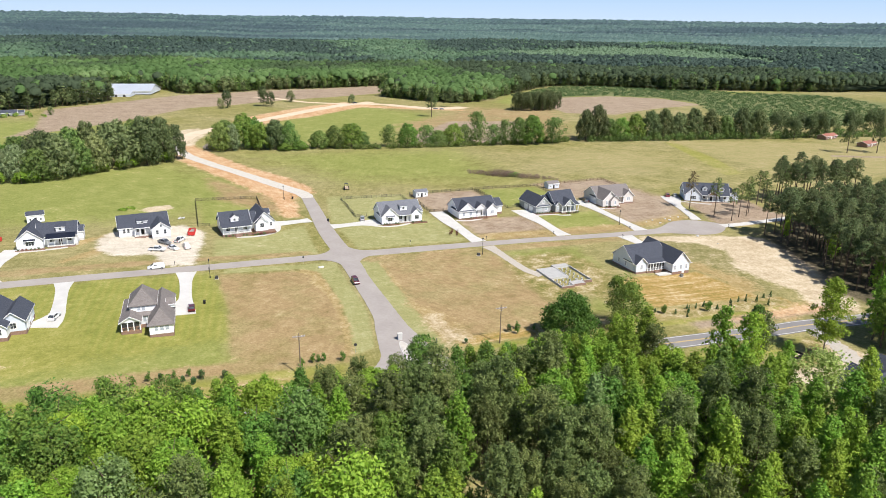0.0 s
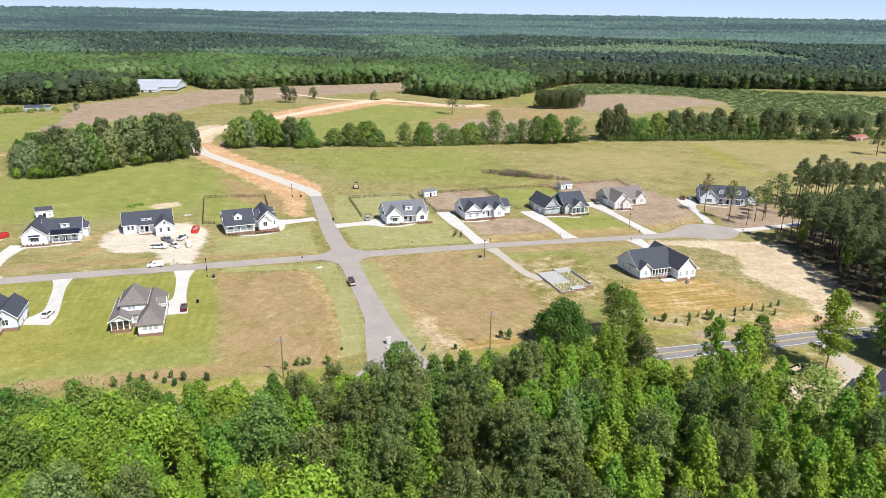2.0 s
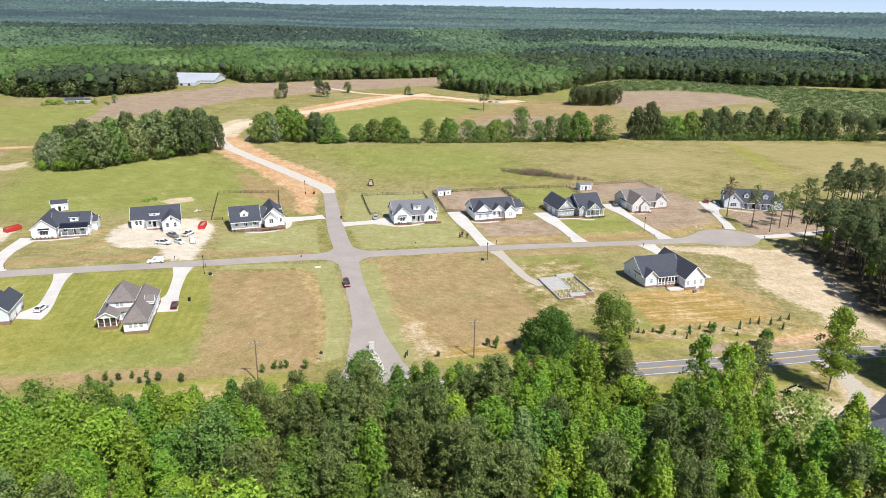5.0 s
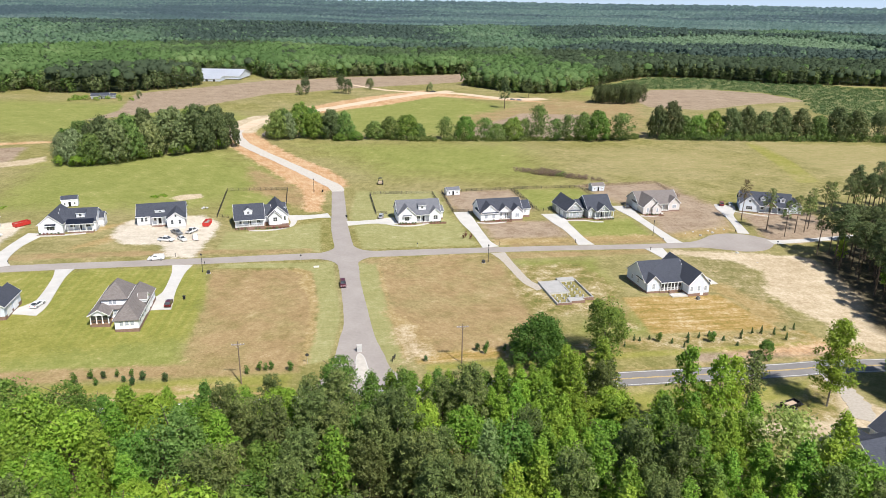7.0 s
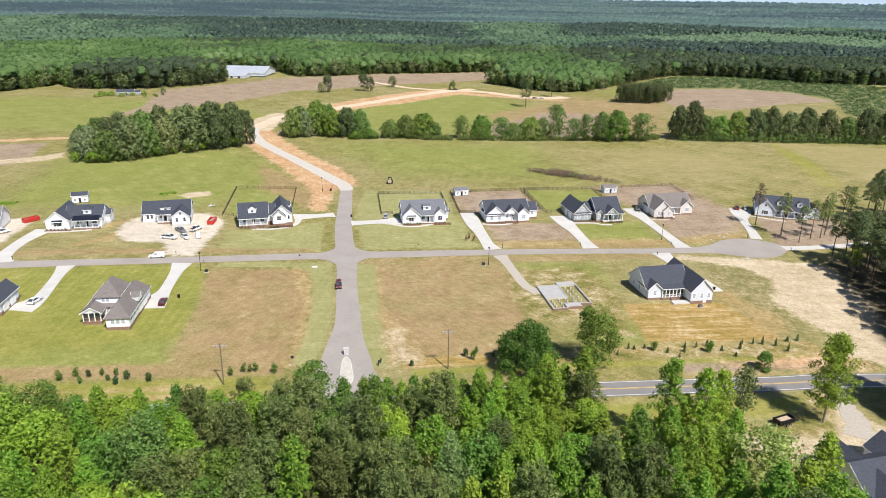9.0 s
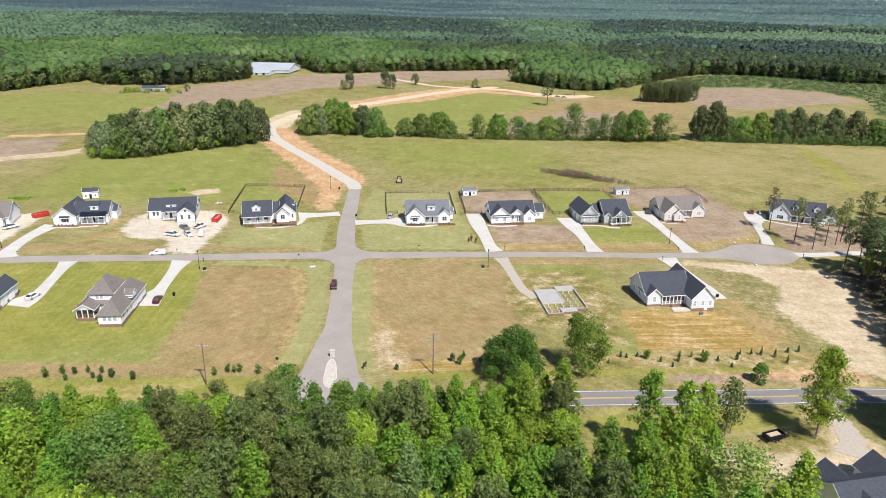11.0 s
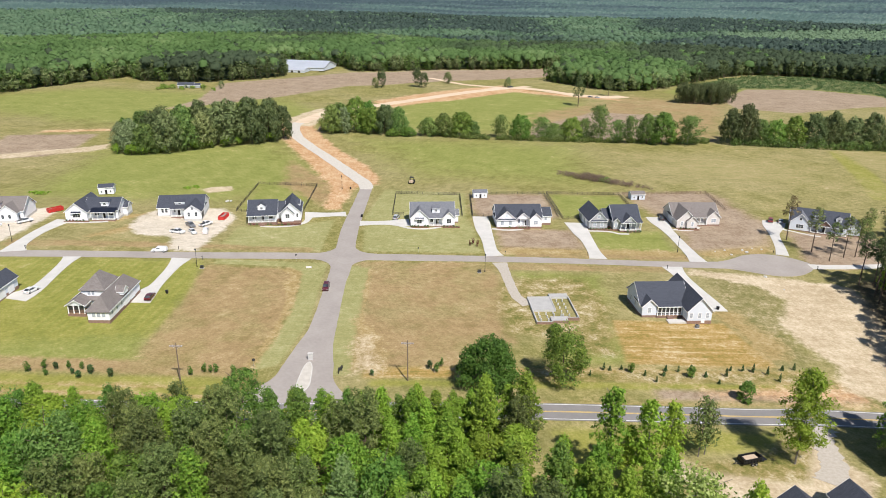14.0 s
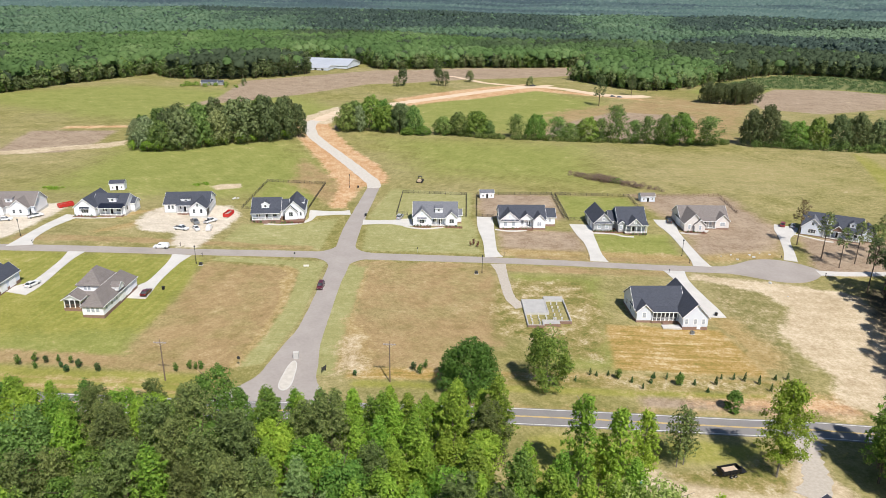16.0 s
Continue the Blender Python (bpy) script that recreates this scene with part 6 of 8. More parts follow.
block(h, 18.15, 22.5, 4.6, 12, 0.38, 3.4, "x", 0.66, WHITE, ROOF_DARK, BRICK)
porch(h, 7.75, 13.15, 0.8, 2.18, 0.38, 3.4, 4, step_x=10.4)
shed_roof(h, 0.2, 7.5, -0.5, 0.0, 3.3, 3.65, ROOF_DARK, "awning")
for x in (2.2, 5.4):
    window(h, "f", x, -0.01, 1.3, 1.2, 1.5)
window(h, "f", 15.5, -0.01, 1.3, 1.6, 1.5)
window(h, "f", 9.2, 2.19, 1.3, 1.0, 1.6)
door(h, "f", 11.6, 2.19, 0.38)
window(h, "f", 20.4, 4.59, 1.5, 0.9, 1.3)
beds(h, 0, 13, 0)

# grey house
h = house(95.2, 35.5, 3, "blue-grey house with white trim, charcoal roof and columned porch")
BLINDED.add(h)
block(h, 0, 7.4, 0, 15, 0.38, 3.7, "y", 1.0, GREY, ROOF_DARK, BRICK)
block(h, 7.0, 11, 3.0, 11, 0.38, 3.6, "x", 0.7, GREY, ROOF_DARK, BRICK)
block(h, 9.6, 20.4, -0.6, 11.5, 0.38, 3.7, "x", 0.78, GREY, ROOF_DARK, BRICK)
block(h, 9.4, 11.8, -1.2, 6, 0.38, 3.7, "y", 0.9, GREY, ROOF_DARK, BRICK)
block(h, 13.0, 17.8, -2.9, 3.5, 3.35, 3.8, "y", 0.95, GREY, ROOF_DARK)
porch(h, 11.85, 20.4, -2.9, -0.62, 0.38, 3.4, 5, step_x=15.4)
shed_roof(h, 11.8, 20.8, -3.2, -0.2, 3.4, 4.3, ROOF_DARK)
shed_roof(h, 0.1, 7.3, -0.5, 0.0, 3.3, 3.7, ROOF_DARK, "awning")
for x in (2.2, 5.2):
    window(h, "f", x, -0.01, 1.3, 1.3, 1.6)
window(h, "f", 3.7, -0.01, 4.6, 0.9, 1.2)
window(h, "f", 15.4, -2.91, 4.2, 0.8, 1.0)
for x in (13.2, 18.8):
    window(h, "f", x, -0.61, 1.3, 1.2, 1.6)
window(h, "f", 10.5, -1.21, 1.3, 0.9, 1.6)
door(h, "f", 15.6, -0.61, 0.38)
for yy in (4.5, 9):
    door(h, "l", -0.01, yy, 0.15, 2.8, 2.4, TRIM, "garage_door")
beds(h, 0, 12, 0)

# beige house
h = house(132.4, 38.4, 0, "beige house with weathered brown-grey roof and nested front gables")
BLINDED.add(h)
block(h, -0.5, 18.4, 6.2, 18.0, 0.38, 3.6, "x", 0.66, BEIGE, ROOF_BROWN, BRICK)
block(h, -0.6, 7.0, 0.7, 12, 0.38, 3.6, "y", 1.0, BEIGE, ROOF_BROWN, BRICK)
block(h, 3.2, 7.4, -0.2, 5, 0.38, 3.4, "y", 0.95, BEIGE, ROOF_BROWN, BRICK)
block(h, 13.3, 18.6, 4.8, 12, 0.38, 3.6, "y", 0.9, BEIGE, ROOF_BROWN, BRICK)
porch(h, 7.5, 13.25, 4.4, 6.18, 0.38, 3.4, 3, step_x=9.0)
shed_roof(h, 7.2, 13.3, 4.1, 6.7, 3.4, 4.2, ROOF_BROWN)
window(h, "f", 1.4, 0.69, 1.3, 0.9, 1.7)
window(h, "f", 5.4, -0.21, 1.3, 0.9, 1.7)
window(h, "f", 16.0, 4.79, 1.3, 1.9, 1.5)
window(h, "f", 11.6, 6.19, 1.3, 1.0, 1.7)
door(h, "f", 9.4, 6.19, 0.38)
door(h, "l", -0.61, 9, 0.15, 4.8, 2.4, TRIM, "garage_door")
beds(h, -0.6, 8, -0.2)

# house behind the pines at the turning circle
h = house(178.2, 39.4, -27, "pale grey house with charcoal roof and timber porch behind tall pines")
block(h, 0, 21, 2.0, 13, 0.38, 3.6, "x", 0.75, PALEGREY, ROOF_DARK, BRICK)
block(h, 0, 7.6, 0, 8, 0.38, 3.6, "y", 0.95, PALEGREY, ROOF_GREY, BRICK)
block(h, 10.6, 14.8, -0.5, 6, 3.2, 3.8, "y", 0.9, BRICK, ROOF_DARK)
block(h, 20.6, 25.5, 2.2, 11, 0.38, 3.5, "y", 0.8, PALEGREY, ROOF_DARK, BRICK)
porch(h, 7.7, 20.8, -0.5, 1.98, 0.38, 3.3, 6, step_x=12.7)
shed_roof(h, 7.5, 21, -0.8, 2.4, 3.3, 4.2, ROOF_DARK)
dormer(h, 9.5, 2.0, 3.2, 6.6, 4.7, 1.4, ROOF_DARK)
dormer(h, 17.5, 2.0, 3.2, 6.6, 4.7, 1.4, ROOF_DARK)
window(h, "f", 3.8, -0.01, 1.3, 2.6, 1.5)
window(h, "f", 3.8, -0.01, 4.6, 0.9, 1.1)
for x in (9.4, 16.4, 19):
    window(h, "f", x, 1.99, 1.3, 1.2, 1.6)
door(h, "f", 12.7, 1.99, 0.38)

# white house seen from its garden side, with a screened porch
h = house(92.3, -43.8, 2, "white house with charcoal roof, screened back porch and brick foundation")
BLINDED.add(h)
block(h, 0, 14.2, 0.8, 12.6, 0.6, 3.7, "x", 0.74, PALEGREY, ROOF_DARK, BRICK)
block(h, 0.2, 4.5, -0.6, 6, 0.6, 3.6, "y", 0.95, PALEGREY, ROOF_DARK, BRICK)
block(h, 12.1, 19.2, -4.7, 14.0, 0.6, 3.8, "y", 1.06, PALEGREY, ROOF_DARK, BRICK)
porch(h, 4.55, 12.0, -1.0, 0.78, 0.6, 3.4, 7, WOOD, rail=True, step_x=8.4, screen=True)
shed_roof(h, 4.5, 12.08, -1.3, 1.4, 3.4, 4.1, ROOF_DARK)
window(h, "f", 2.35, -0.61, 1.5, 1.0, 1.6)
for x in (13.1, 15.6, 17.9):
    window(h, "f", x, -4.71, 1.5, 0.9, 1.5)
door(h, "f", 8.4, 0.79, 0.6, 1.0, 2.1, TRIM)
for x in (6.2, 10.7):
    window(h, "f", x, 0.79, 1.5, 1.6, 1.6)
door(h, "f", 16.7, -4.71, -0.1, 0.8, 0.9, TRIM, "crawl_hatch")
for k in (5.0, 9.0):
    window(h, "l", -0.01, k, 1.5, 0.9, 1.5)
bm = bmesh.new()
box(bm, 6.8, 12.05, -4.7, -2.4, -0.5, 0.18)
part("patio", bm, CONCRETE, h, "small concrete patio")

# two-storey house with hipped grey-brown roof, seen from its garden side
h = house(-68.1, -51.0, -1, "two-storey white house with weathered grey hipped roof and screened porch")
BLINDED.add(h)
block(h, 0.4, 9.0, 3.6, 16, 0.8, 3.6, "y", 0.62, WHITE, ROOF_BROWN, BRICK, hip=True)
block(h, 2.4, 8.8, 4.4, 13.5, 3.4, 6.3, "y", 1.05, WHITE, ROOF_BROWN, hip=True)
block(h, 7.2, 13.0, -3.4, 17.4, 0.5, 3.5, "y", 1.1, WHITE, ROOF_BROWN, BRICK, hip=True)
block(h, 0.2, 5.0, -0.1, 4, 3.2, 3.4, "y", 0.6, WHITE, ROOF_BROWN)
porch(h, 0.2, 5.0, 0.0, 3.58, 0.8, 3.2, 4, WOOD, rail=True, rail_mat=WOOD, screen=True)
block(h, 11.4, 13.5, 5.4, 8.4, 4.0, 5.0, "x", 0.75, WHITE, ROOF_BROWN, None, 0.2)
for x in (8.9, 10.2, 11.5):
    window(h, "f", x, -3.41, 1.5, 0.9, 1.2)
for x in (4.6, 5.7):
    window(h, "f", x, 4.39, 4.5, 0.8, 1.2)
for x in (5.8, 6.8):
    window(h, "f", x, 3.59, 1.5, 0.8, 1.6)
for yy in (8.0, 12.0):
    door(h, "r", 13.01, yy, 0.2, 2.8, 2.3, TRIM, "garage_door")
for yy in (-1.5, 1.5, 4.5):
    window(h, "r", 13.01, yy, 1.6, 0.9, 1.4)

# house at the western edge
h = house(-102.5, -47.5, -1, "white house with charcoal roof and attached garage")
block(h, 0, 8.5, 0, 15, 0.8, 3.7, "y", 0.8, WHITE, ROOF_DARK, BRICK)
block(h, 6.5, 12.0, 3.5, 14.5, 0.8, 3.7, "y", 0.85, PALEGREY, ROOF_DARK, BRICK)
porch(h, 0.5, 5.5, -2.6, -0.02, 0.8, 3.2, 3, WOOD, rail=True)
shed_roof(h, 0.2, 5.8, -2.9, 0.2, 3.2, 4.0, ROOF_DARK)
for yy in (6.5, 10.8):
    door(h, "r", 12.01, yy, 0.15, 2.8, 2.4, TRIM, "garage_door")
window(h, "f", 9.3, 3.49, 1.6, 1.4, 1.5)
window(h, "f", 7.0, -0.01, 1.6, 0.9, 1.5)

# white house with grey-brown roof at the street's western end
h = house(-138.0, 26.0, 6, "white house with brown-grey roof on a bare plot")
block(h, 0, 17.5, 2.0, 13.5, 0.7, 3.7, "x", 0.7, WHITE, ROOF_BROWN, BLOCKWORK)
block(h, 9.5, 16.2, -0.4, 7, 0.7, 3.7, "y", 0.85, WHITE, ROOF_BROWN, BLOCKWORK)
block(h, 2.0, 7.0, 0, 6, 0.7, 3.7, "y", 0.85, WHITE, ROOF_BROWN, BLOCKWORK)
dormer(h, 8.2, 2.4, 3.2, 7, 4.8, 1.3, ROOF_BROWN, gable=False)
door(h, "r", 16.21, 2.0, 0.15, 2.4, 2.2, BLACK, "garage_door")
for x in (11.2, 13.6):
    window(h, "f", x, -0.41, 1.4, 0.9, 1.5)
window(h, "f", 4.5, -0.01, 1.4, 1.6, 1.5)

# dark-roofed house south of the highway
h = house(91.8, -143.4, 6, "house with wide charcoal hipped roofs beside the clearing")
block(h, 0, 20, 2, 14, 0.5, 3.6, "x", 0.7, WHITE, ROOF_DARK, BRICK)
block(h, 0.6, 8.6, -7, 15.5, 0.5, 3.6, "y", 0.8, WHITE, ROOF_DARK, BRICK)
block(h, 12.5, 19.5, 0, 16.5, 0.5, 3.6, "y", 0.8, WHITE, ROOF_DARK, BRICK)
for x in (10.2, 11.6):
    window(h, "b", x, 14.01, 1.4, 0.9, 1.5)


# ---- garden sheds, far buildings ----
def shed(x, y, rot, w, d, ht, wall, roof, label):
    s = thing("garden_shed", at(x, y, rot), label, "shed", "garden sheds")
    block(s, 0, w, 0, d, 0.15, ht, "x", 0.55, wall, roof, None, 0.2)
    door(s, "f", w * 0.5, -0.01, 0.15, 0.9, 1.9, BLACK)
    for k in (0.2, 0.8):
        window(s, "f", w * k, -0.01, 0.95, 0.6, 0.8)
    return s


shed(-108.2, 65.6, 10, 6.0, 4.0, 3.0, WHITE, ROOF_DARK, "white garden shed with a charcoal roof")
shed(52.2, 75.6, 6, 6.2, 3.6, 2.5, WHITE, ROOF_GREY, "small white shed with grey roof in a fenced yard")
shed(124.8, 79.4, 4, 6.4, 4.0, 2.6, PALEGREY, ROOF_BROWN, "pale garden shed with a light roof behind a fence")
b = thing("poultry_barn", at(-150.8, 601, -12), "long low barn with a broad pale metal roof by woods", "barn")
block(b, 0, 74, 0, 44, 0.1, 3.4, "x", 0.25, PALEGREY, METALROOF, None, 0.8)
block(b, 34, 60, -24, -6, 0.1, 2.6, "x", 0.22, PALEGREY, METALROOF, None, 0.5)
for k in range(3):
    door(b, "f", 38 + 8 * k, -24.01, 0.1, 2.6, 2.2, SIGN_DARK, "barn_door")
f = thing("farmhouse", at(-188, 422, 8), "small grey-roofed farmhouse among bushes", "house")
block(f, 0, 14, 0, 8, 0.3, 2.7, "x", 0.5, GREY, ROOF_DARK, BRICK)
block(f, 13.9, 19, 1, 7, 0.3, 2.5, "x", 0.5, GREY, ROOF_DARK, BRICK)
window(f, "f", 4, -0.01, 1.1, 1.2, 1.2)
door(f, "f", 8, -0.01, 0.3)
for x, y, r in ((405, 166, 12), (404, 130, 15)):
    f = thing("farmhouse", at(x, y, r), "low brick house with a rust-red roof beyond the field", "house")
    block(f, 0, 15, 0, 7, 0.4, 2.6, "x", 0.4, BRICK if x > 400 else WHITE, RUSTROOF, None)
    for k in (3, 12):
        window(f, "f", k, -0.01, 1.1, 1.2, 1.2)
    door(f, "f", 7.5, -0.01, 0.3, 1.0, 2.1, TRIM)


# ---- fences ----
def fence(pts, label, mat=FENCE_MAT, gap=2.4, hgt=1.35):
    x0, y0 = pts[0]
    ob = thing("fence", pose(x0, y0, gz(x0, y0)), label, "fence")
    z0 = gz(x0, y0)
    pm = None
    for (ax, ay), (bx, by) in zip(pts, pts[1:]):
        n = max(1, round(math.hypot(bx - ax, by - ay) / gap))
        for k in range(n):
            p = [(ax + (bx - ax) * u, ay + (by - ay) * u) for u in (k / n, (k + 1) / n)]
            (px, py), (qx, qy) = p
            if pm is None:
                bm = bmesh.new()
                box(bm, -0.06, 0.06, -0.06, 0.06, -0.4, hgt)
                pm = bpy.data.meshes.new("post")
                bm.to_mesh(pm)
                bm.free()
                pm.materials.append(mat)
            post = new("post", pm)
            post.parent = ob
            post.location = (px - x0, py - y0, gz(px, py) - z0)
            bm = bmesh.new()
            for z in (0.3, 0.75, 1.2):
                rod(bm, (px - x0, py - y0, gz(px, py) - z0 + z), (qx - x0, qy - y0, gz(qx, qy) - z0 + z), 0.06, 0.06, 4)
            part("rail", bm, mat, ob)
    return ob


fence([(-42, 47.5), (-46.3, 48), (-46.2, 90.5), (-19.6, 92), (-19.9, 51.5)], "black three-rail fence round the back lawn")
fence([(21.5, 48.6), (17.0, 48.6), (17.4, 80.8), (46.3, 80.4), (45.6, 48.3), (43, 48.2)], "black rail fence round the back lawn")
fence([(56.5, 48.8), (49.9, 48.8), (51.0, 81.8), (85.4, 86), (86.0, 50)], "black rail fence round a bare yard")
fence([(94.5, 48.7), (87.4, 48.7), (86.9, 86.4), (121.2, 87.5), (121.0, 54)], "black rail fence round the lawn")
fence([(123, 88.2), (164.5, 93), (163.2, 65)], "brown rail fence behind the beige house", FENCE_BROWN)


# ---- vehicles ----
def wheel_mesh(r, w):
    bm = bmesh.new()
    rod(bm, (0, -w / 2, 0), (0, w / 2, 0), r, r, 14)
    a = bpy.data.meshes.new("wheel")
    bm.to_mesh(a)
    bm.free()
    a.materials.append(TYRE)
    bm = bmesh.new()
    rod(bm, (0, -w / 2 - 0.01, 0), (0, w / 2 + 0.01, 0), r * 0.6, r * 0.6, 10)
    b = bpy.data.meshes.new("rim")
    bm.to_mesh(b)
    bm.free()
    b.materials.append(STEEL)
    return a, b


WHEEL = wheel_mesh(0.36, 0.24)
BODY = {  # length, width, lower outline, cabin outline (x from the tail, z)
    "sedan": (4.8, 1.82, [(0, 0.35), (0.05, 0.85), (0.3, 0.98), (3.3, 0.98), (4.6, 0.82), (4.8, 0.6), (4.78, 0.3)], [(0.35, 0.98), (1.1, 1.42), (2.4, 1.46), (3.35, 0.98)]),
    "suv": (4.8, 1.92, [(0, 0.4), (0.02, 0.95), (0.12, 1.08), (3.5, 1.08), (4.6, 0.98), (4.8, 0.75), (4.78, 0.35)], [(0.1, 1.08), (0.45, 1.68), (2.6, 1.74), (3.55, 1.08)]),
    "pickup": (5.7, 1.98, [(0, 0.5), (0, 1.1), (4.2, 1.12), (5.5, 1.05), (5.7, 0.8), (5.68, 0.42)], [(2.0, 1.12), (2.15, 1.78), (3.5, 1.82), (4.35, 1.12)]),
    "van": (5.3, 1.95, [(0, 0.4), (0, 1.1), (4.2, 1.1), (5.0, 0.95), (5.3, 0.7), (5.28, 0.35)], [(0.04, 1.1), (0.25, 1.85), (3.2, 1.9), (4.45, 1.1)]),
}


def loft_body(bm, prof, half, inset):
    """An outline in x and z given width, its upper edge drawn in."""
    top = max(z for _, z in prof)
    low = min(z for _, z in prof)
    side = []
    for s in (-1, 1):
        side.append([bm.verts.new((x, s * (half - inset * (z - low) / (top - low)), z)) for x, z in prof])
    bm.faces.new(side[0])
    bm.faces.new(side[1][::-1])
    n = len(prof)
    for i in range(n):
        j = (i + 1) % n
        bm.faces.new((side[0][j], side[0][i], side[1][i], side[1][j]))


def vehicle(kind, x, y, rot, colour, label, dz=0.14, group="parked vehicles"):
    L, W, low, cab = BODY[kind]
    v = thing({"sedan": "car", "suv": "car", "pickup": "pickup_truck", "van": "van"}[kind], at(x, y, rot, dz), label, {"sedan": "car", "suv": "car", "pickup": "pickup", "van": "van"}[kind], group)
    sh = lambda p: [(a - L / 2, b) for a, b in p]
    bm = bmesh.new()
    loft_body(bm, sh(low), W / 2, 0.1)
    bmesh.ops.bevel(fixed(bm), geom=bm.edges[:], offset=0.05, segments=2, affect="EDGES")
    part("body", bm, CAR[colour], v)
    bm = bmesh.new()
    loft_body(bm, sh(cab), W / 2 - 0.1, 0.17)
    part("cabin", fixed(bm), CAR[colour] if kind == "van" else GLASS, v, "" if kind == "van" else "dark glazed cabin")
    tx0, tx1, tz = cab[1][0], cab[2][0], max(cab[1][1], cab[2][1])
    if kind != "van":
        bm = bmesh.new()
        box(bm, tx0 - L / 2 - 0.05, tx1 - L / 2 + 0.05, -W / 2 + 0.25, W / 2 - 0.25, tz - 0.03, tz + 0.035)
        bmesh.ops.bevel(bm, geom=bm.edges[:], offset=0.02, segments=1, affect="EDGES")
        part("roof", bm, CAR[colour], v)
        for a, b in ((cab[0], cab[1]), (cab[2], cab[3])):
            for s in (-1, 1):
                bm = bmesh.new()
                rod(bm, (a[0] - L / 2, s * (W / 2 - (0.1 if a[1] < b[1] else 0.27)), a[1]), (b[0] - L / 2, s * (W / 2 - (0.27 if a[1] < b[1] else 0.1)), b[1]), 0.05, 0.05, 5)
                part("pillar", bm, CAR[colour], v)
    else:
        bm = bmesh.new()
        box(bm, -0.02, 0.02, -W / 2 + 0.26, W / 2 - 0.26, -0.55, 0.55)
        ob = part("windscreen", bm, GLASS, v)
        ob.matrix_basis = pose(3.86 - L / 2, 0, 1.52, 0, -57, 0)
        for s in (-1, 1):
            bm = bmesh.new()
            box(bm, 2.2 - L / 2, 3.3 - L / 2, s * (W / 2 - 0.18) - 0.03, s * (W / 2 - 0.18) + 0.03, 1.2, 1.65)
            part("side_window", bm, GLASS, v)
    if kind == "pickup":
        bm = bmesh.new()
        box(bm, 0.12 - L / 2, 1.9 - L / 2, -W / 2 + 0.22, W / 2 - 0.22, 1.05, 1.125)
        part("load_bed", bm, BLACK, v, "dark open load bed")
    for wx in (L * 0.18, L * 0.8):
        for s in (-1, 1):
            w = new("wheel", WHEEL[0])
            w.parent = v
            w.location = (wx - L / 2, s * (W / 2 - 0.13), 0.36)
            r = new("rim", WHEEL[1])
            r.parent = w
    for s in (-1, 1):
        bm = bmesh.new()
        box(bm, L / 2 - 0.1, L / 2 + 0.0, s * W * 0.34 - 0.18, s * W * 0.34 + 0.18, 0.66, 0.8)
        part("headlight", bm, STEEL, v)
        bm = bmesh.new()
        box(bm, -L / 2 - 0.005, -L / 2 + 0.05, s * W * 0.38 - 0.12, s * W * 0.38 + 0.12, 0.75, 0.95)
        part("tail_light", bm, RED, v)
    return v


for kind, x, y, r, c, label, dz in (
        ("van", -60.6, -0.2, 180, "white", "white delivery van parked at the kerbside", 0.08),
        ("pickup", -60.7, 19.3, -18, "white", "white pickup truck on the sandy plot", 0.02),
        ("pickup", -58.4, 27.4, -52, "grey", "grey pickup truck on the sandy plot", 0.02),
        ("sedan", -55.4, 20.0, -55, "white", "white car on the sandy plot", 0.02),
        ("pickup", -53.2, 29.2, 60, "white", "white work truck on the sandy plot", 0.02),
        ("van", -51.0, 21.0, 100, "white", "white van on the sandy plot", 0.02),
        ("sedan", -85.3, -35.6, 74, "white", "white sedan on a concrete driveway", 0.13),
        ("sedan", -50.6, -38.0, 90, "maroon", "dark red car on a concrete driveway", 0.13),
        ("suv", 18.6, 44.0, 78, "silver", "silver car beside the fence", 0.05),
        ("pickup", -119.6, 27.6, 50, "white", "white pickup truck by the bare plot", 0.02),
        ("sedan", -128.0, 22.8, 8, "white", "white car by the bare plot", 0.02),
        ("suv", 129.4, 50.5, 75, "black", "black car on the driveway's end", 0.13),
        ("suv", 175.6, 49.6, 62, "red", "dark red car at the top of the driveway", 0.13),
        ("sedan", 179.4, 48.6, 62, "silver", "silver car at the top of the driveway", 0.13),
        ("suv", -1.0, -27.0, -90, "maroon", "dark maroon sport utility car on the entrance street", 0.11),
        ("pickup", 121, 499, 10, "black", "black pickup truck on the far sandy track", 0.1),
        ("sedan", 193.5, 431, -20, "silver", "silver car on the far sandy pad", 0.1),
        ("sedan", 188, 435, -20, "grey", "grey car on the far sandy pad", 0.1)):
    vehicle(kind, x, y, r, c, label, dz)


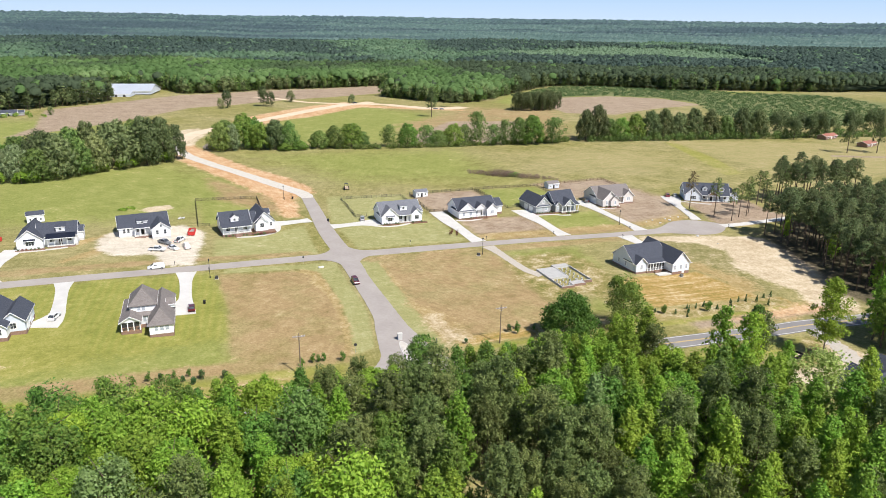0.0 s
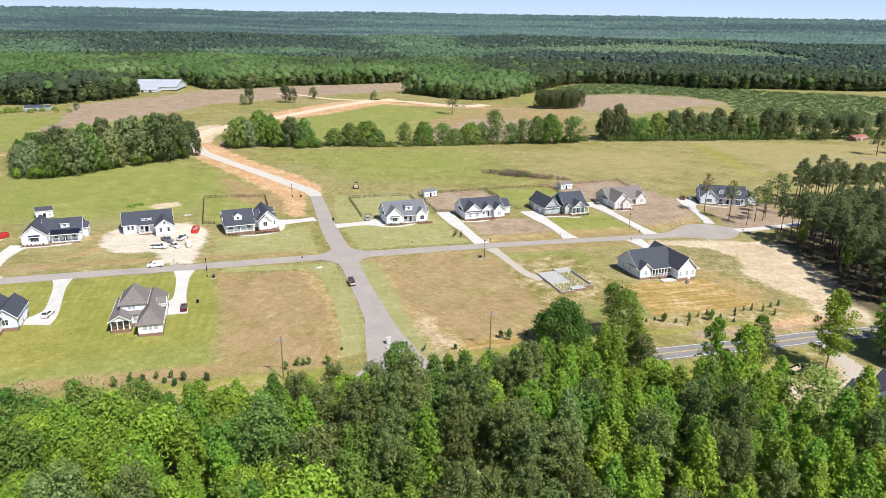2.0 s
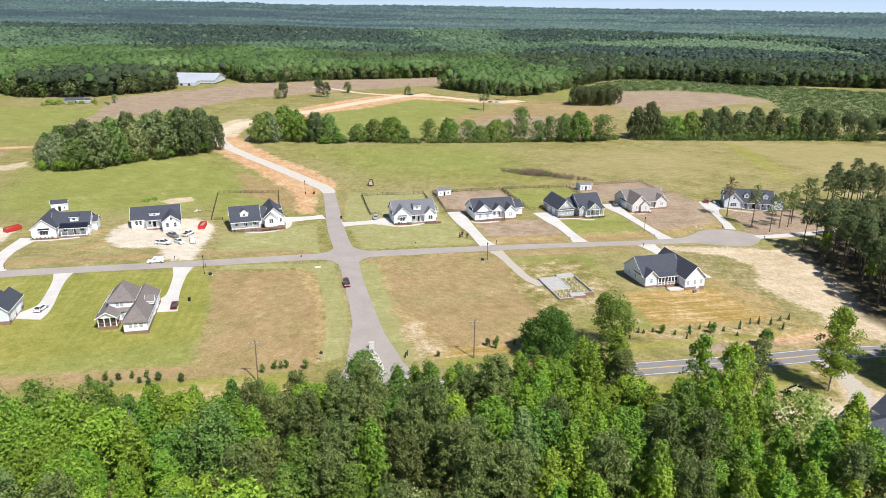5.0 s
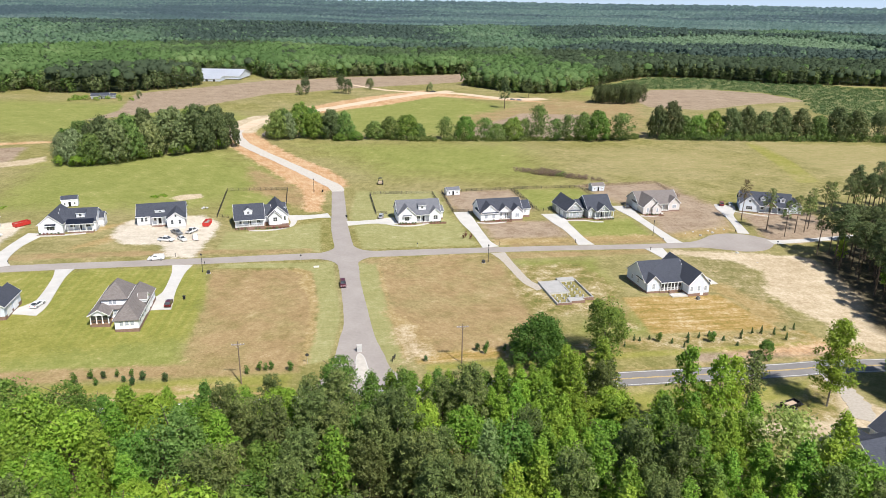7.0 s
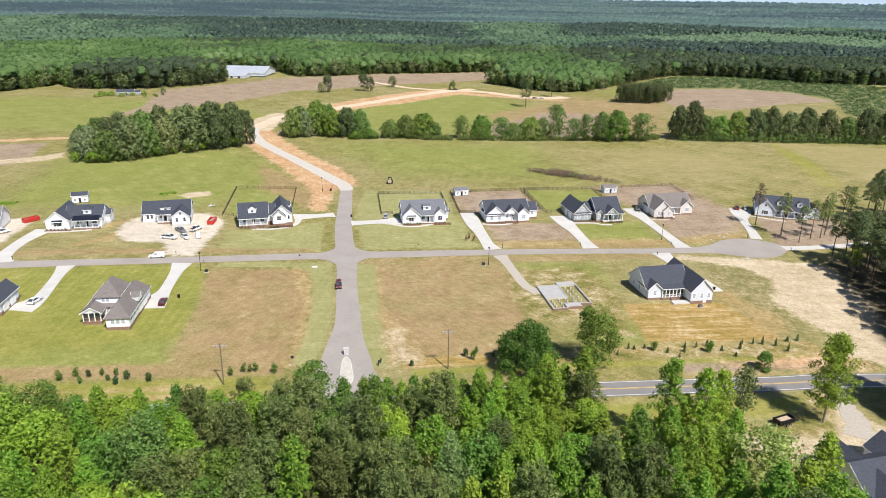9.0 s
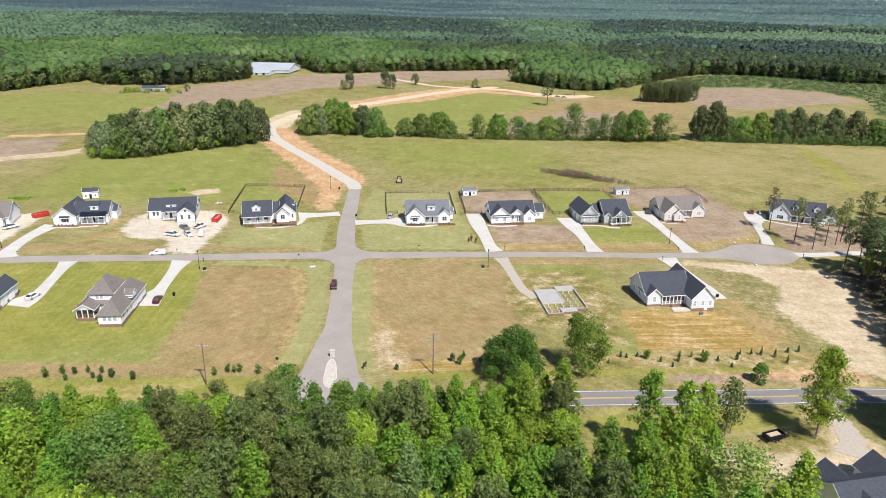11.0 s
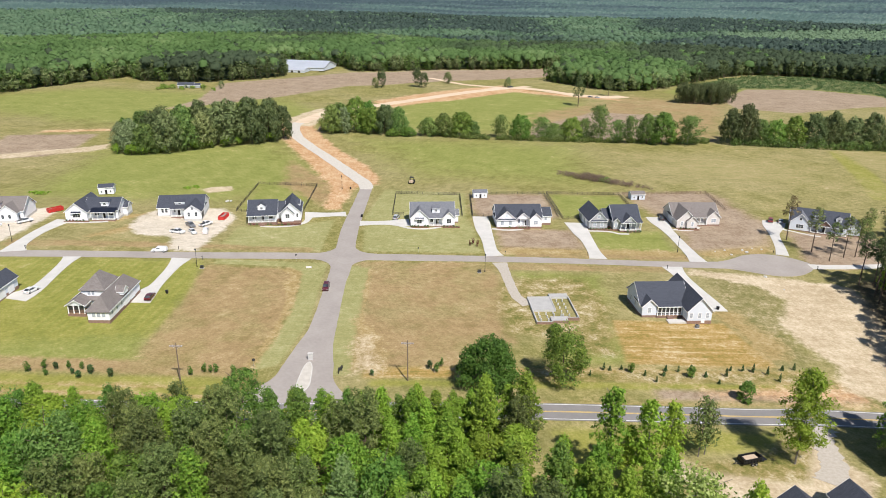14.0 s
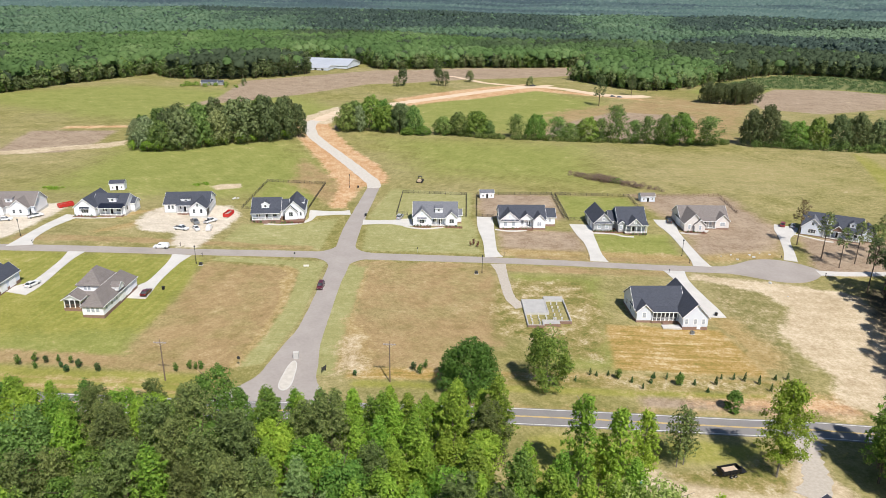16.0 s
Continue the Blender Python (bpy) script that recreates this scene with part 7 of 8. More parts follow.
def dumpster(x, y, rot):
    d = thing("dumpster", at(x, y, rot, 0.02), "open red steel rubbish container with ribbed sides", "dumpster", "rubbish containers")
    bm = bmesh.new()
    L, W, H, t = 5.6, 2.3, 1.6, 0.08
    for x0, x1, y0, y1 in ((-L / 2, L / 2, -W / 2, -W / 2 + t), (-L / 2, L / 2, W / 2 - t, W / 2), (-L / 2, -L / 2 + t, -W / 2 + t, W / 2 - t), (L / 2 - t, L / 2, -W / 2 + t, W / 2 - t)):
        box(bm, x0, x1, y0, y1, 0.2, H)
    box(bm, -L / 2 + t, L / 2 - t, -W / 2 + t, W / 2 - t, 0.2, 0.3)
    part("box", bm, RED, d)
    for k in range(8):
        for s in (-1, 1):
            bm = bmesh.new()
            u = -L / 2 + 0.35 + k * 0.7
            box(bm, u - 0.06, u + 0.06, s * (W / 2 + 0.06) - 0.055, s * (W / 2 + 0.06) + 0.055, 0.25, H - 0.1)
            part("rib", bm, RED, d)
    bm = bmesh.new()
    for s in (-1, 1):
        box(bm, -L / 2, L / 2, s * 0.7 - 0.08, s * 0.7 + 0.08, 0.0, 0.2)
    part("skid", bm, BLACK, d)
    bm = bmesh.new()
    for k in range(9):
        u, w = -2.0 + 0.5 * k, 0.25 * math.sin(k * 2.1)
        box(bm, u - 0.5, u + 0.5, w - 0.7, w + 0.5, 0.3, 1.0 + 0.3 * math.sin(k * 1.7))
    part("rubbish", bm, BRUSHWOOD, d, "heap of timber rubbish")


dumpster(-48.9, 38.4, 84)
dumpster(-115.0, 41.6, 48)

# dump trailer in the clearing
tr = thing("dump_trailer", at(94.4, -111.6, 15), "black two-axle dump trailer with its ramp down", "trailer")
bm = bmesh.new()
L, W = 4.4, 2.0
for x0, x1, y0, y1 in ((-L / 2, L / 2, -W / 2, -W / 2 + 0.08), (-L / 2, L / 2, W / 2 - 0.08, W / 2), (-L / 2, -L / 2 + 0.08, -W / 2 + 0.08, W / 2 - 0.08), (L / 2 - 0.08, L / 2, -W / 2 + 0.08, W / 2 - 0.08)):
    box(bm, x0, x1, y0, y1, 0.75, 1.7)
box(bm, -L / 2, L / 2, -W / 2 + 0.08, W / 2 - 0.08, 0.7, 0.78)
part("box", bm, BLACK, tr)
for k in range(6):
    for s in (-1, 1):
        bm = bmesh.new()
        u = -L / 2 + 0.3 + k * 0.75
        box(bm, u - 0.05, u + 0.05, s * (W / 2 + 0.05) - 0.045, s * (W / 2 + 0.05) + 0.045, 0.72, 1.66)
        part("rib", bm, BLACK, tr)
bm = bmesh.new()
box(bm, -1.5, 1.4, -0.7, 0.6, 0.79, 1.5)
part("load", bm, TAN, tr, "load of pale rubble")
bm = bmesh.new()
for s in (-1, 1):
    rod(bm, (-L / 2, s * 0.5, 0.65), (-L / 2 - 1.6, 0, 0.6), 0.06)
part("drawbar", bm, BLACK, tr)
bm = bmesh.new()
box(bm, L / 2 + 0.02, L / 2 + 1.3, -W / 2, W / 2, 0.7, 0.76)
part("ramp", bm, BLACK, tr)
for u in (-0.1, 0.75):
    for s in (-1, 1):
        w = new("wheel", WHEEL[0])
        w.parent = tr
        w.location = (u, s * (W / 2 + 0.17), 0.36)
        r = new("rim", WHEEL[1])
        r.parent = w

# portable toilet
p = thing("portable_toilet", at(75.6, -116.6, 10), "blue portable toilet with a white roof", "toilet")
bm = bmesh.new()
box(bm, -0.55, 0.55, -0.55, 0.55, 0.1, 2.0)
bmesh.ops.bevel(bm, geom=bm.edges[:], offset=0.05, segments=2, affect="EDGES")
part("cabin", bm, BLUE, p)
bm = bmesh.new()
extrude(bm, [(-0.6, 2.0), (0.6, 2.0), (0.4, 2.3), (-0.4, 2.3)], -0.6, 0.6, "y")
part("roof", fixed(bm), TRIM, p, "domed white roof")
bm = bmesh.new()
box(bm, -0.36, 0.36, -0.59, -0.56, 0.2, 1.9)
part("door", bm, BLUE, p)
bm = bmesh.new()
box(bm, -0.6, 0.6, -0.6, 0.6, 0.0, 0.1)
part("base", bm, BLACK, p)

# cooling unit behind the white house, utility cabinets by the street
for x, y, r, name, label in ((106.6, -50.6, 8, "cooling_unit", "dark grey cooling unit on a pad beside the house"), (47.7, -12.4, 5, "utility_cabinet", "dark green utility cabinet by the street"), (-42.6, -13.6, 0, "utility_cabinet", "dark green utility cabinet by the street")):
    c = thing(name, at(x, y, r), label, "cabinet")
    bm = bmesh.new()
    box(bm, -0.5, 0.5, -0.45, 0.45, 0.08, 0.95)
    bmesh.ops.bevel(bm, geom=bm.edges[:], offset=0.04, segments=1, affect="EDGES")
    part("case", bm, CAR["grey"] if name == "cooling_unit" else SIGN_DARK, c)
    bm = bmesh.new()
    box(bm, -0.65, 0.65, -0.6, 0.6, -0.2, 0.08)
    part("pad", bm, CONCRETE, c)
    bm = bmesh.new()
    rod(bm, (0, 0, 0.95), (0, 0, 0.99), 0.33, 0.33, 14)
    part("grille", bm, BLACK, c)

# notice board by the entrance
nb = thing("notice_board", at(8.6, -77.6, 60), "dark notice board on two posts beside the entrance", "notice board")
for u in (-0.7, 0.7):
    bm = bmesh.new()
    box(bm, u - 0.06, u + 0.06, -0.06, 0.06, -0.3, 1.7)
    part("post", bm, FENCE_MAT, nb)
bm = bmesh.new()
box(bm, -0.9, 0.9, -0.1, -0.062, 0.8, 1.6)
part("panel", bm, SIGN_DARK, nb)

# pale roofs far out in the woods
for x, y, r, L in ((-985, 2950, 4, 26), (-800, 3010, 2, 38), (-95, 3900, 0, 30)):
    fb = thing("distant_barn", at(x, y, r), "long pale-roofed barn far out in the woods", "barn", "distant barns")
    block(fb, 0, L, 0, 14, 0.0, 12.0, "x", 0.4, PALEGREY, ROOF_GREY, None, 0.5)
    door(fb, "f", L / 2, -0.01, 0.1, 4, 5, BLACK, "barn_door")

# compact loader in the field
q = thing("skid_loader", at(24.3, 100.2, 80) @ Matrix.Scale(1.3, 4), "black and tan compact loader standing in the field", "loader")
bm = bmesh.new()
loft_body(bm, [(-1.4, 0.5), (-1.4, 1.3), (-0.2, 1.35), (1.1, 0.9), (1.1, 0.5)], 0.7, 0.05)
part("body", fixed(bm), TAN, q)
bm = bmesh.new()
for x0 in (-0.6, 0.6):
    for s in (-1, 1):
        rod(bm, (x0, s * 0.6, 1.2), (x0 * 0.9, s * 0.6, 2.3), 0.06)
box(bm, -0.75, 0.75, -0.7, 0.7, 2.3, 2.38)
part("cab_frame", bm, BLACK, q)
bm = bmesh.new()
box(bm, 1.7, 2.3, -0.95, 0.95, 0.15, 0.75)
part("bucket", bm, BLACK, q)
for s in (-1, 1):
    bm = bmesh.new()
    rod(bm, (-1.1, s * 0.8, 1.4), (1.2, s * 0.8, 1.2), 0.09)
    rod(bm, (1.2, s * 0.8, 1.2), (1.8, s * 0.8, 0.5), 0.09)
    part("arm", bm, BLACK, q)
    for u in (-0.8, 0.6):
        w = new("wheel", WHEEL[0])
        w.parent = q
        w.location = (u, s * 0.85, 0.42)
        w.scale = (1.2, 1.3, 1.2)

# ---- building plot with block foundation ----
fd = thing("house_foundation", at(60.9, -50.2, 1) @ Matrix.Diagonal((0.93, 1, 0.9, 1)), "brick and block foundation of a house just begun", "foundation")
WALLS = [(0, 5.0, 0.0, 0.3), (0, 0.3, 0.3, 17.1), (4.7, 5.0, 0.3, 3.2), (4.7, 10.3, 3.2, 3.5), (10.0, 13.7, 2.7, 3.0), (10.0, 10.3, 3.0, 3.2), (13.4, 13.7, 3.0, 17.1), (0, 13.7, 17.1, 17.4), (7.3, 7.6, 8.0, 17.1), (0.3, 7.3, 8.0, 8.3)]
for x0, x1, y0, y1 in WALLS:
    bm = bmesh.new()
    box(bm, x0, x1, y0, y1, -0.6, 0.75)
    part("block_wall", bm, BLOCKWORK, fd)
    bm = bmesh.new()
    box(bm, x0 - 0.02, x1 + 0.02, y0 - 0.02, y1 + 0.02, 0.752, 0.80)
    part("wall_cap", bm, SLAB, fd)
for name, label, x0, x1, y0, y1, z in (("slab", "poured concrete garage slab", 0.32, 7.28, 8.32, 17.08, 0.62), ("back_slab", "concrete porch slab", 7.4, 13.6, 17.43, 19.8, 0.66), ("front_slab", "concrete porch slab", 5.05, 9.95, 0.9, 3.18, 0.6)):
    bm = bmesh.new()
    box(bm, x0, x1, y0, y1, -0.4, z)
    part(name, bm, SLAB, fd, label)
bm = bmesh.new()
box(bm, 0.31, 13.39, 3.51, 7.99, -0.3, 0.06)
box(bm, 0.31, 4.69, 0.31, 3.5, -0.3, 0.06)
box(bm, 7.61, 13.39, 8.0, 17.09, -0.3, 0.06)
part("crawl_floor", bm, GROUND, fd, "grassy soil inside the footing")
for u, w in [(1.7 + 2.3 * i, 2.0 + 2.0 * j) for i in range(2) for j in range(3)] + [(6.4, 5.2), (6.4, 6.9), (8.6, 5.0)] + [(9.2 + 1.9 * i, 5.0 + 2.5 * j) for i in range(2) for j in range(5)]:
    bm = bmesh.new()
    box(bm, u - 0.2, u + 0.2, w - 0.22, w + 0.22, 0, 0.8)
    part("pier", bm, BLOCKWORK, fd)
for x0, x1, y0 in ((0, 5.0, -0.06), (5.05, 9.95, 0.84), (10.0, 13.7, 2.64)):
    bm = bmesh.new()
    box(bm, x0, x1, y0, y0 + 0.055, -0.6, 0.7)
    part("brick_skirt", bm, BRICK, fd, "brick facing on the footing")

# ---- entrance: island, brick sign, road signs ----
bm = bmesh.new()
prism(bm, [(0.5 + 2.3 * math.sin(a) * (0.62 + 0.38 * max(0, -math.cos(a))), -79.6 + 6.9 * math.cos(a)) for a in np.linspace(6.283, 0.01, 26)], gz(1, -80) - 0.05, gz(1, -80) + 0.26)
isl = tagged(part("traffic_island", fixed(bm), CONCRETE), "teardrop concrete-edged island at the entrance", "traffic island", kind="structure")
bm = bmesh.new()
prism(bm, [(0.5 + 1.95 * math.sin(a) * (0.62 + 0.38 * max(0, -math.cos(a))), -79.6 + 6.5 * math.cos(a)) for a in np.linspace(6.283, 0.01, 26)], gz(1, -80) + 0.26, gz(1, -80) + 0.3)
part("planting", fixed(bm), GRAVEL, isl, "pale dry soil")
s = thing("entrance_monument", at(0.6, -71.4, 0), "low pale stone entrance monument with a concrete cap", "monument")
bm = bmesh.new()
box(bm, -0.6, 0.6, -0.35, 0.35, -0.2, 1.85)
part("pier", bm, BLOCKWORK, s)
bm = bmesh.new()
box(bm, -0.68, 0.68, -0.43, 0.43, 1.85, 1.95)
part("cap", bm, CONCRETE, s)


def road_sign(x, y, rot, label, w=0.75, hgt=2.6, eight=True):
    o = thing("road_sign", at(x, y, rot), label, "road sign")
    bm = bmesh.new()
    rod(bm, (0, 0, -0.4), (0, 0, hgt), 0.035)
    part("post", bm, STEEL, o)
    bm = bmesh.new()
    k = 8 if eight else 4
    extrude(bm, [(w / 2 * 1.05 * math.cos(6.2832 * (i + 0.5) / k), hgt - 0.1 + w / 2 * 1.05 * math.sin(6.2832 * (i + 0.5) / k)) for i in range(k)], -0.075, -0.04, "y")
    part("plate", fixed(bm), SIGN_DARK, o, "dark back of the sign plate")


road_sign(-12.4, -76.0, 0, "eight-sided road sign on a steel post, seen from behind", 0.85, 2.5)
road_sign(-13.8, -4.2, 20, "street name sign on a post", 0.7, 2.4, False)
road_sign(27.5, 5.5, 0, "small sign on a post at the lawn's edge", 0.6, 1.8, False)


def lamp_post(x, y, rot):
    o = thing("street_lamp", at(x, y, rot), "slim black street lamp on a tall pole", "street lamp", "street lamps")
    bm = bmesh.new()
    rod(bm, (0, 0, -0.4), (0, 0, 5.6), 0.09, 0.06)
    part("pole", bm, BLACK, o)
    bm = bmesh.new()
    rod(bm, (0, 0, 0.0), (0, 0, 0.7), 0.16, 0.12)
    part("base", bm, BLACK, o)
    bm = bmesh.new()
    rod(bm, (0, 0, 5.6), (0, 0, 6.05), 0.14, 0.26, 8)
    part("lantern", bm, GLASS, o)
    bm = bmesh.new()
    rod(bm, (0, 0, 6.05), (0, 0, 6.4), 0.32, 0.05, 8)
    part("lid", bm, BLACK, o)


for x, y in ((-44.5, -12.4), (49.6, -11.6), (-7.7, 88.5), (-113.2, 6.6), (122.6, 11.4)):
    lamp_post(x, y, 0)


def utility_pole(x, y, rot):
    o = thing("utility_pole", at(x, y, rot), "wooden utility pole with a double crossarm", "utility pole", "utility poles")
    bm = bmesh.new()
    rod(bm, (0, 0, -1), (0, 0, 10.8), 0.17, 0.11, 10)
    part("pole", bm, POLE, o)
    for s in (-1, 1):
        bm = bmesh.new()
        box(bm, -1.45, 1.45, s * 0.16 - 0.05, s * 0.16 + 0.05, 9.95, 10.1)
        part("crossarm", bm, BRUSHWOOD, o, "weathered pale crossarm")
    for k in (-1.3, -0.6, 0.6, 1.3):
        bm = bmesh.new()
        rod(bm, (k, -0.16, 10.1), (k, -0.16, 10.35), 0.05, 0.03, 6)
        part("insulator", bm, TRIM, o)
    for s in (-1, 1):
        bm = bmesh.new()
        rod(bm, (0, 0, 9.2), (s * 0.9, -0.16, 9.98), 0.025, 0.025, 5)
        part("brace", bm, STEEL, o)


for x, y in ((-27.4, -84.2), (25.0, -81.4)):
    utility_pole(x, y, -3)


def mailbox(x, y, rot, label="black mailbox on a post at the kerb"):
    o = thing("mailbox", at(x, y, rot), label, "mailbox", "mailboxes")
    bm = bmesh.new()
    box(bm, -0.06, 0.06, -0.06, 0.06, -0.3, 1.05)
    part("post", bm, FENCE_MAT, o)
    bm = bmesh.new()
    extrude(bm, [(-0.12, 1.05), (0.12, 1.05), (0.12, 1.2), (0.07, 1.3), (-0.07, 1.3), (-0.12, 1.2)], -0.3, 0.25, "y")
    part("box", fixed(bm), BLACK, o)


for x, y in ((-105.0, -0.5), (-55.0, 2.4), (-44.6, -6.0), (-7.6, 86.8), (4.4, 44), (58.3, 5.2), (88.0, 5.6), (123.2, 4.4), (158.2, 11.0), (166.5, -4.6), (113.2, -5.4)):
    mailbox(x, y, 0)


def wheelie(x, y, rot, mat, label):
    o = thing("rubbish_bin", at(x, y, rot), label, "rubbish bin", "rubbish bins")
    bm = bmesh.new()
    loft_body(bm, [(-0.3, 0.05), (-0.36, 1.0), (0.36, 1.0), (0.3, 0.05)], 0.3, 0.0)
    part("body", fixed(bm), mat, o)
    bm = bmesh.new()
    box(bm, -0.4, 0.4, -0.36, 0.36, 1.0, 1.08)
    part("lid", bm, BLACK, o)


wheelie(4.6, 46.0, 10, BLACK, "black rubbish bin by the driveway")
wheelie(-3.8, 88.2, 0, BLACK, "black rubbish bin by the gravel verge")
wheelie(117.6, -38.2, 0, BLACK, "black rubbish bin on the driveway")
wheelie(-47.0, -34.0, 0, BLACK, "black bin beside the garage")


# ---- shrubs, saplings, brush ----
def shrub_mesh(n, size, w, hgt, mat, seed, cone=False):
    g = np.random.default_rng(seed)
    blobs = [((0, 0, hgt * (0.16 + 0.13 * k)), (w * (0.42 - 0.055 * k), w * (0.42 - 0.055 * k), hgt * 0.13)) for k in range(7)] if cone else [((g.uniform(-0.2, 0.2) * w, g.uniform(-0.2, 0.2) * w, hgt * g.uniform(0.3, 0.75)), (w * 0.3, w * 0.3, hgt * 0.3)) for _ in range(6)]
    v, f, _ = leaves(blobs, n, size, g)
    me = bpy.data.meshes.new("foliage")
    me.from_pydata(v.tolist(), [], f.tolist())
    me.materials.append(mat)
    bm = bmesh.new()
    rod(bm, (0, 0, -0.2), (0, 0, hgt * 0.6), 0.05, 0.02, 5)
    t = bpy.data.meshes.new("stem")
    bm.to_mesh(t)
    bm.free()
    t.materials.append(BARK)
    return me, t


SAPLING = [shrub_mesh(170, 0.28, 1.4, 2.4, SHRUB, 3, True), shrub_mesh(170, 0.28, 1.6, 1.9, SHRUB, 4, True), shrub_mesh(150, 0.28, 1.2, 2.7, SHRUB, 5, True)]
ROUND_SAPLING = [shrub_mesh(220, 0.26, 1.7, 2.2, SHRUB, 14), shrub_mesh(200, 0.26, 1.5, 2.6, OAK, 15)]
BUSH = [shrub_mesh(60, 0.22, 0.9, 0.9, SHRUB, 6), shrub_mesh(60, 0.22, 0.8, 0.8, REDLEAF, 7)]


def shrub(spec, x, y, s, name, label, category, group, dz=0.0):
    o = thing(name, pose(x, y, gz(x, y) + dz, 0, 0, (x * 77) % 360) @ Matrix.Scale(s, 4), label, category, group)
    for k, me in zip(("foliage", "stem"), spec):
        p = new(k, me)
        p.parent = o


rng = np.random.default_rng(5)
SAPLINGS_WEST = ((-63.6, -80.6), (-60.8, -78.9), (-58.8, -82), (-57.9, -78.9), (-55.2, -78.6), (-53.2, -80.9), (-51.2, -82.9), (-52.1, -78.8), (-49.1, -80.6), (-44.1, -81.7), (-26.3, -80), (-23.7, -78.5), (-22.1, -78.6), (-20.8, -78.3), (-16.3, -79.3), (16.5, -79.1), (30.5, -75.7), (33.2, -74.5), (31.9, -77.4), (37.1, -76.9))
for x, y in SAPLINGS_WEST:
    shrub(ROUND_SAPLING[rng.integers(2)], x, y, rng.uniform(0.8, 1.2), "sapling", "bushy young tree planted on the verge", "sapling", "planted screen of saplings")
SAPLINGS_EAST = ((69.6, -78.2), (73.7, -75.2), (75.2, -75.4), (78.2, -75), (83.3, -77.9), (85.3, -80.7), (89.3, -75.5), (88, -77.9), (92.4, -75.7), (95.7, -75.2), (98.5, -77.9), (100.6, -81.2), (103.8, -77.6), (106.1, -74.8), (109.1, -74.9), (111.6, -75.4), (114.7, -76.6), (119.6, -74.3), (116.3, -79.8), (122.8, -74))
for x, y in SAPLINGS_EAST:
    shrub(SAPLING[rng.integers(3)], x, y, rng.uniform(0.6, 0.95), "sapling", "young evergreen sapling in a planted row", "sapling", "planted screen of saplings")
for hx, hy, rot, spans in ((-105.4, 29.7, 1, ((0, 8),)), (24.5, 34.0, 1.5, ((0, 7), (12.6, 19))), (58.3, 34.5, 2.2, ((1, 13),)), (95.2, 35.5, 3, ((0, 12), (13, 20))), (132.4, 38.4, 0, ((0, 7.5),)), (-37.9, 31.6, 6, ((0.5, 4), (7, 10), (11, 19)))):
    for a, b in spans:
        for u in np.arange(a + 0.5, b, 1.25):
            p = Matrix.Rotation(radians(rot), 4, "Z") @ Vector((u, -0.75 if hx != 95.2 or u < 12.5 else -3.8, 0))
            shrub(BUSH[int(rng.random() < 0.3)], hx + p.x, hy + p.y, rng.uniform(0.7, 1.2), "garden_shrub", "small clipped garden shrub in a mulch bed", "shrub", "garden shrubs", 0.1)
YOUNG_TREE = shrub_mesh(420, 0.34, 2.2, 3.6, LEAF[2], 8)
for x, y, s in ((94.6, -78.4, 1.0), (80.3, -76.3, 0.85)):
    shrub(YOUNG_TREE, x, y, s, "young_tree", "young green tree on the grass verge", "tree", "young trees on the verge")
RED_SAPLING = shrub_mesh(130, 0.24, 1.2, 2.6, REDLEAF, 16)
for x, y, s in ((47.5, 14.5, 1.1), (46.3, 13.4, 0.9), (49, 12.6, 1.0)):
    shrub(RED_SAPLING, x, y, s, "sapling", "young red-leaved tree in the lawn", "sapling", "planted screen of saplings")


def brush(name, label, spots, n, size, w, hgt, mat, seed):
    g = np.random.default_rng(seed)
    blobs = []
    for x, y in spots:
        k = g.uniform(0.55, 1.15)
        blobs.append(((x, y, gz(x, y) + hgt * 0.35 * k), (w * k, w * 0.7 * k, hgt * 0.6 * k)))
    v, f, _ = leaves(blobs, n, size, g, 0.5)
    return tagged(sheet(name, v.tolist(), f.tolist(), mat), label, "brush", kind="stuff")


thicket = []
for u in np.linspace(0, 1, 46):
    x = 100 + 40 * u
    y = 128 - 27 * u ** 0.8 + rng.uniform(-3.4, 3.4)
    k = rng.uniform(0.6, 1.1) * (0.45 + 0.55 * math.sin(math.pi * min(1, u + 0.12)))
    thicket.append(((x, y, gz(x, y) + 1.0 * k), (3.0 * k, 2.2 * k, 2.3 * k)))
v, f, _ = leaves(thicket, 15000, 0.36, np.random.default_rng(8), 0.5, 0.22)
tagged(sheet("brushwood", v.tolist(), f.tolist(), TWIG), "leafless reddish-brown thicket along a ditch in the field", "brush", kind="stuff")
brush("ditch_bush", "green bush within the leafless thicket", [(119, 113.5), (121.5, 112)], 500, 0.5, 2.2, 2.6, FIELD_LEAF[0], 18)
brush("hedge_undergrowth", "continuous green undergrowth along the hedge", [(x, 231 - 15 * min(1, (x - 30) / 25) + rng.uniform(-1.5, 1.5)) for x in np.arange(32, 216, 2.2) if math.sin(x * 0.9) + math.sin(x * 0.23) > -1.1], 15000, 0.6, 2.2, 3.6, FIELD_LEAF[0], 19)
brush("belt_undergrowth", "green undergrowth along the tree belt's foot", [(x, 211 - 0.185 * (x - 226) + rng.uniform(-1.5, 2.5)) for x in np.arange(228, 470, 3.2)], 16000, 0.7, 3.2, 6.5, FIELD_LEAF[0], 20)
brush("log_pile", "heap of grey cleared logs and branches", [(-33 + rng.uniform(-4, 6), 236 + rng.uniform(-3, 3)) for _ in range(8)], 500, 0.9, 2.2, 2.0, BRUSHWOOD, 10)
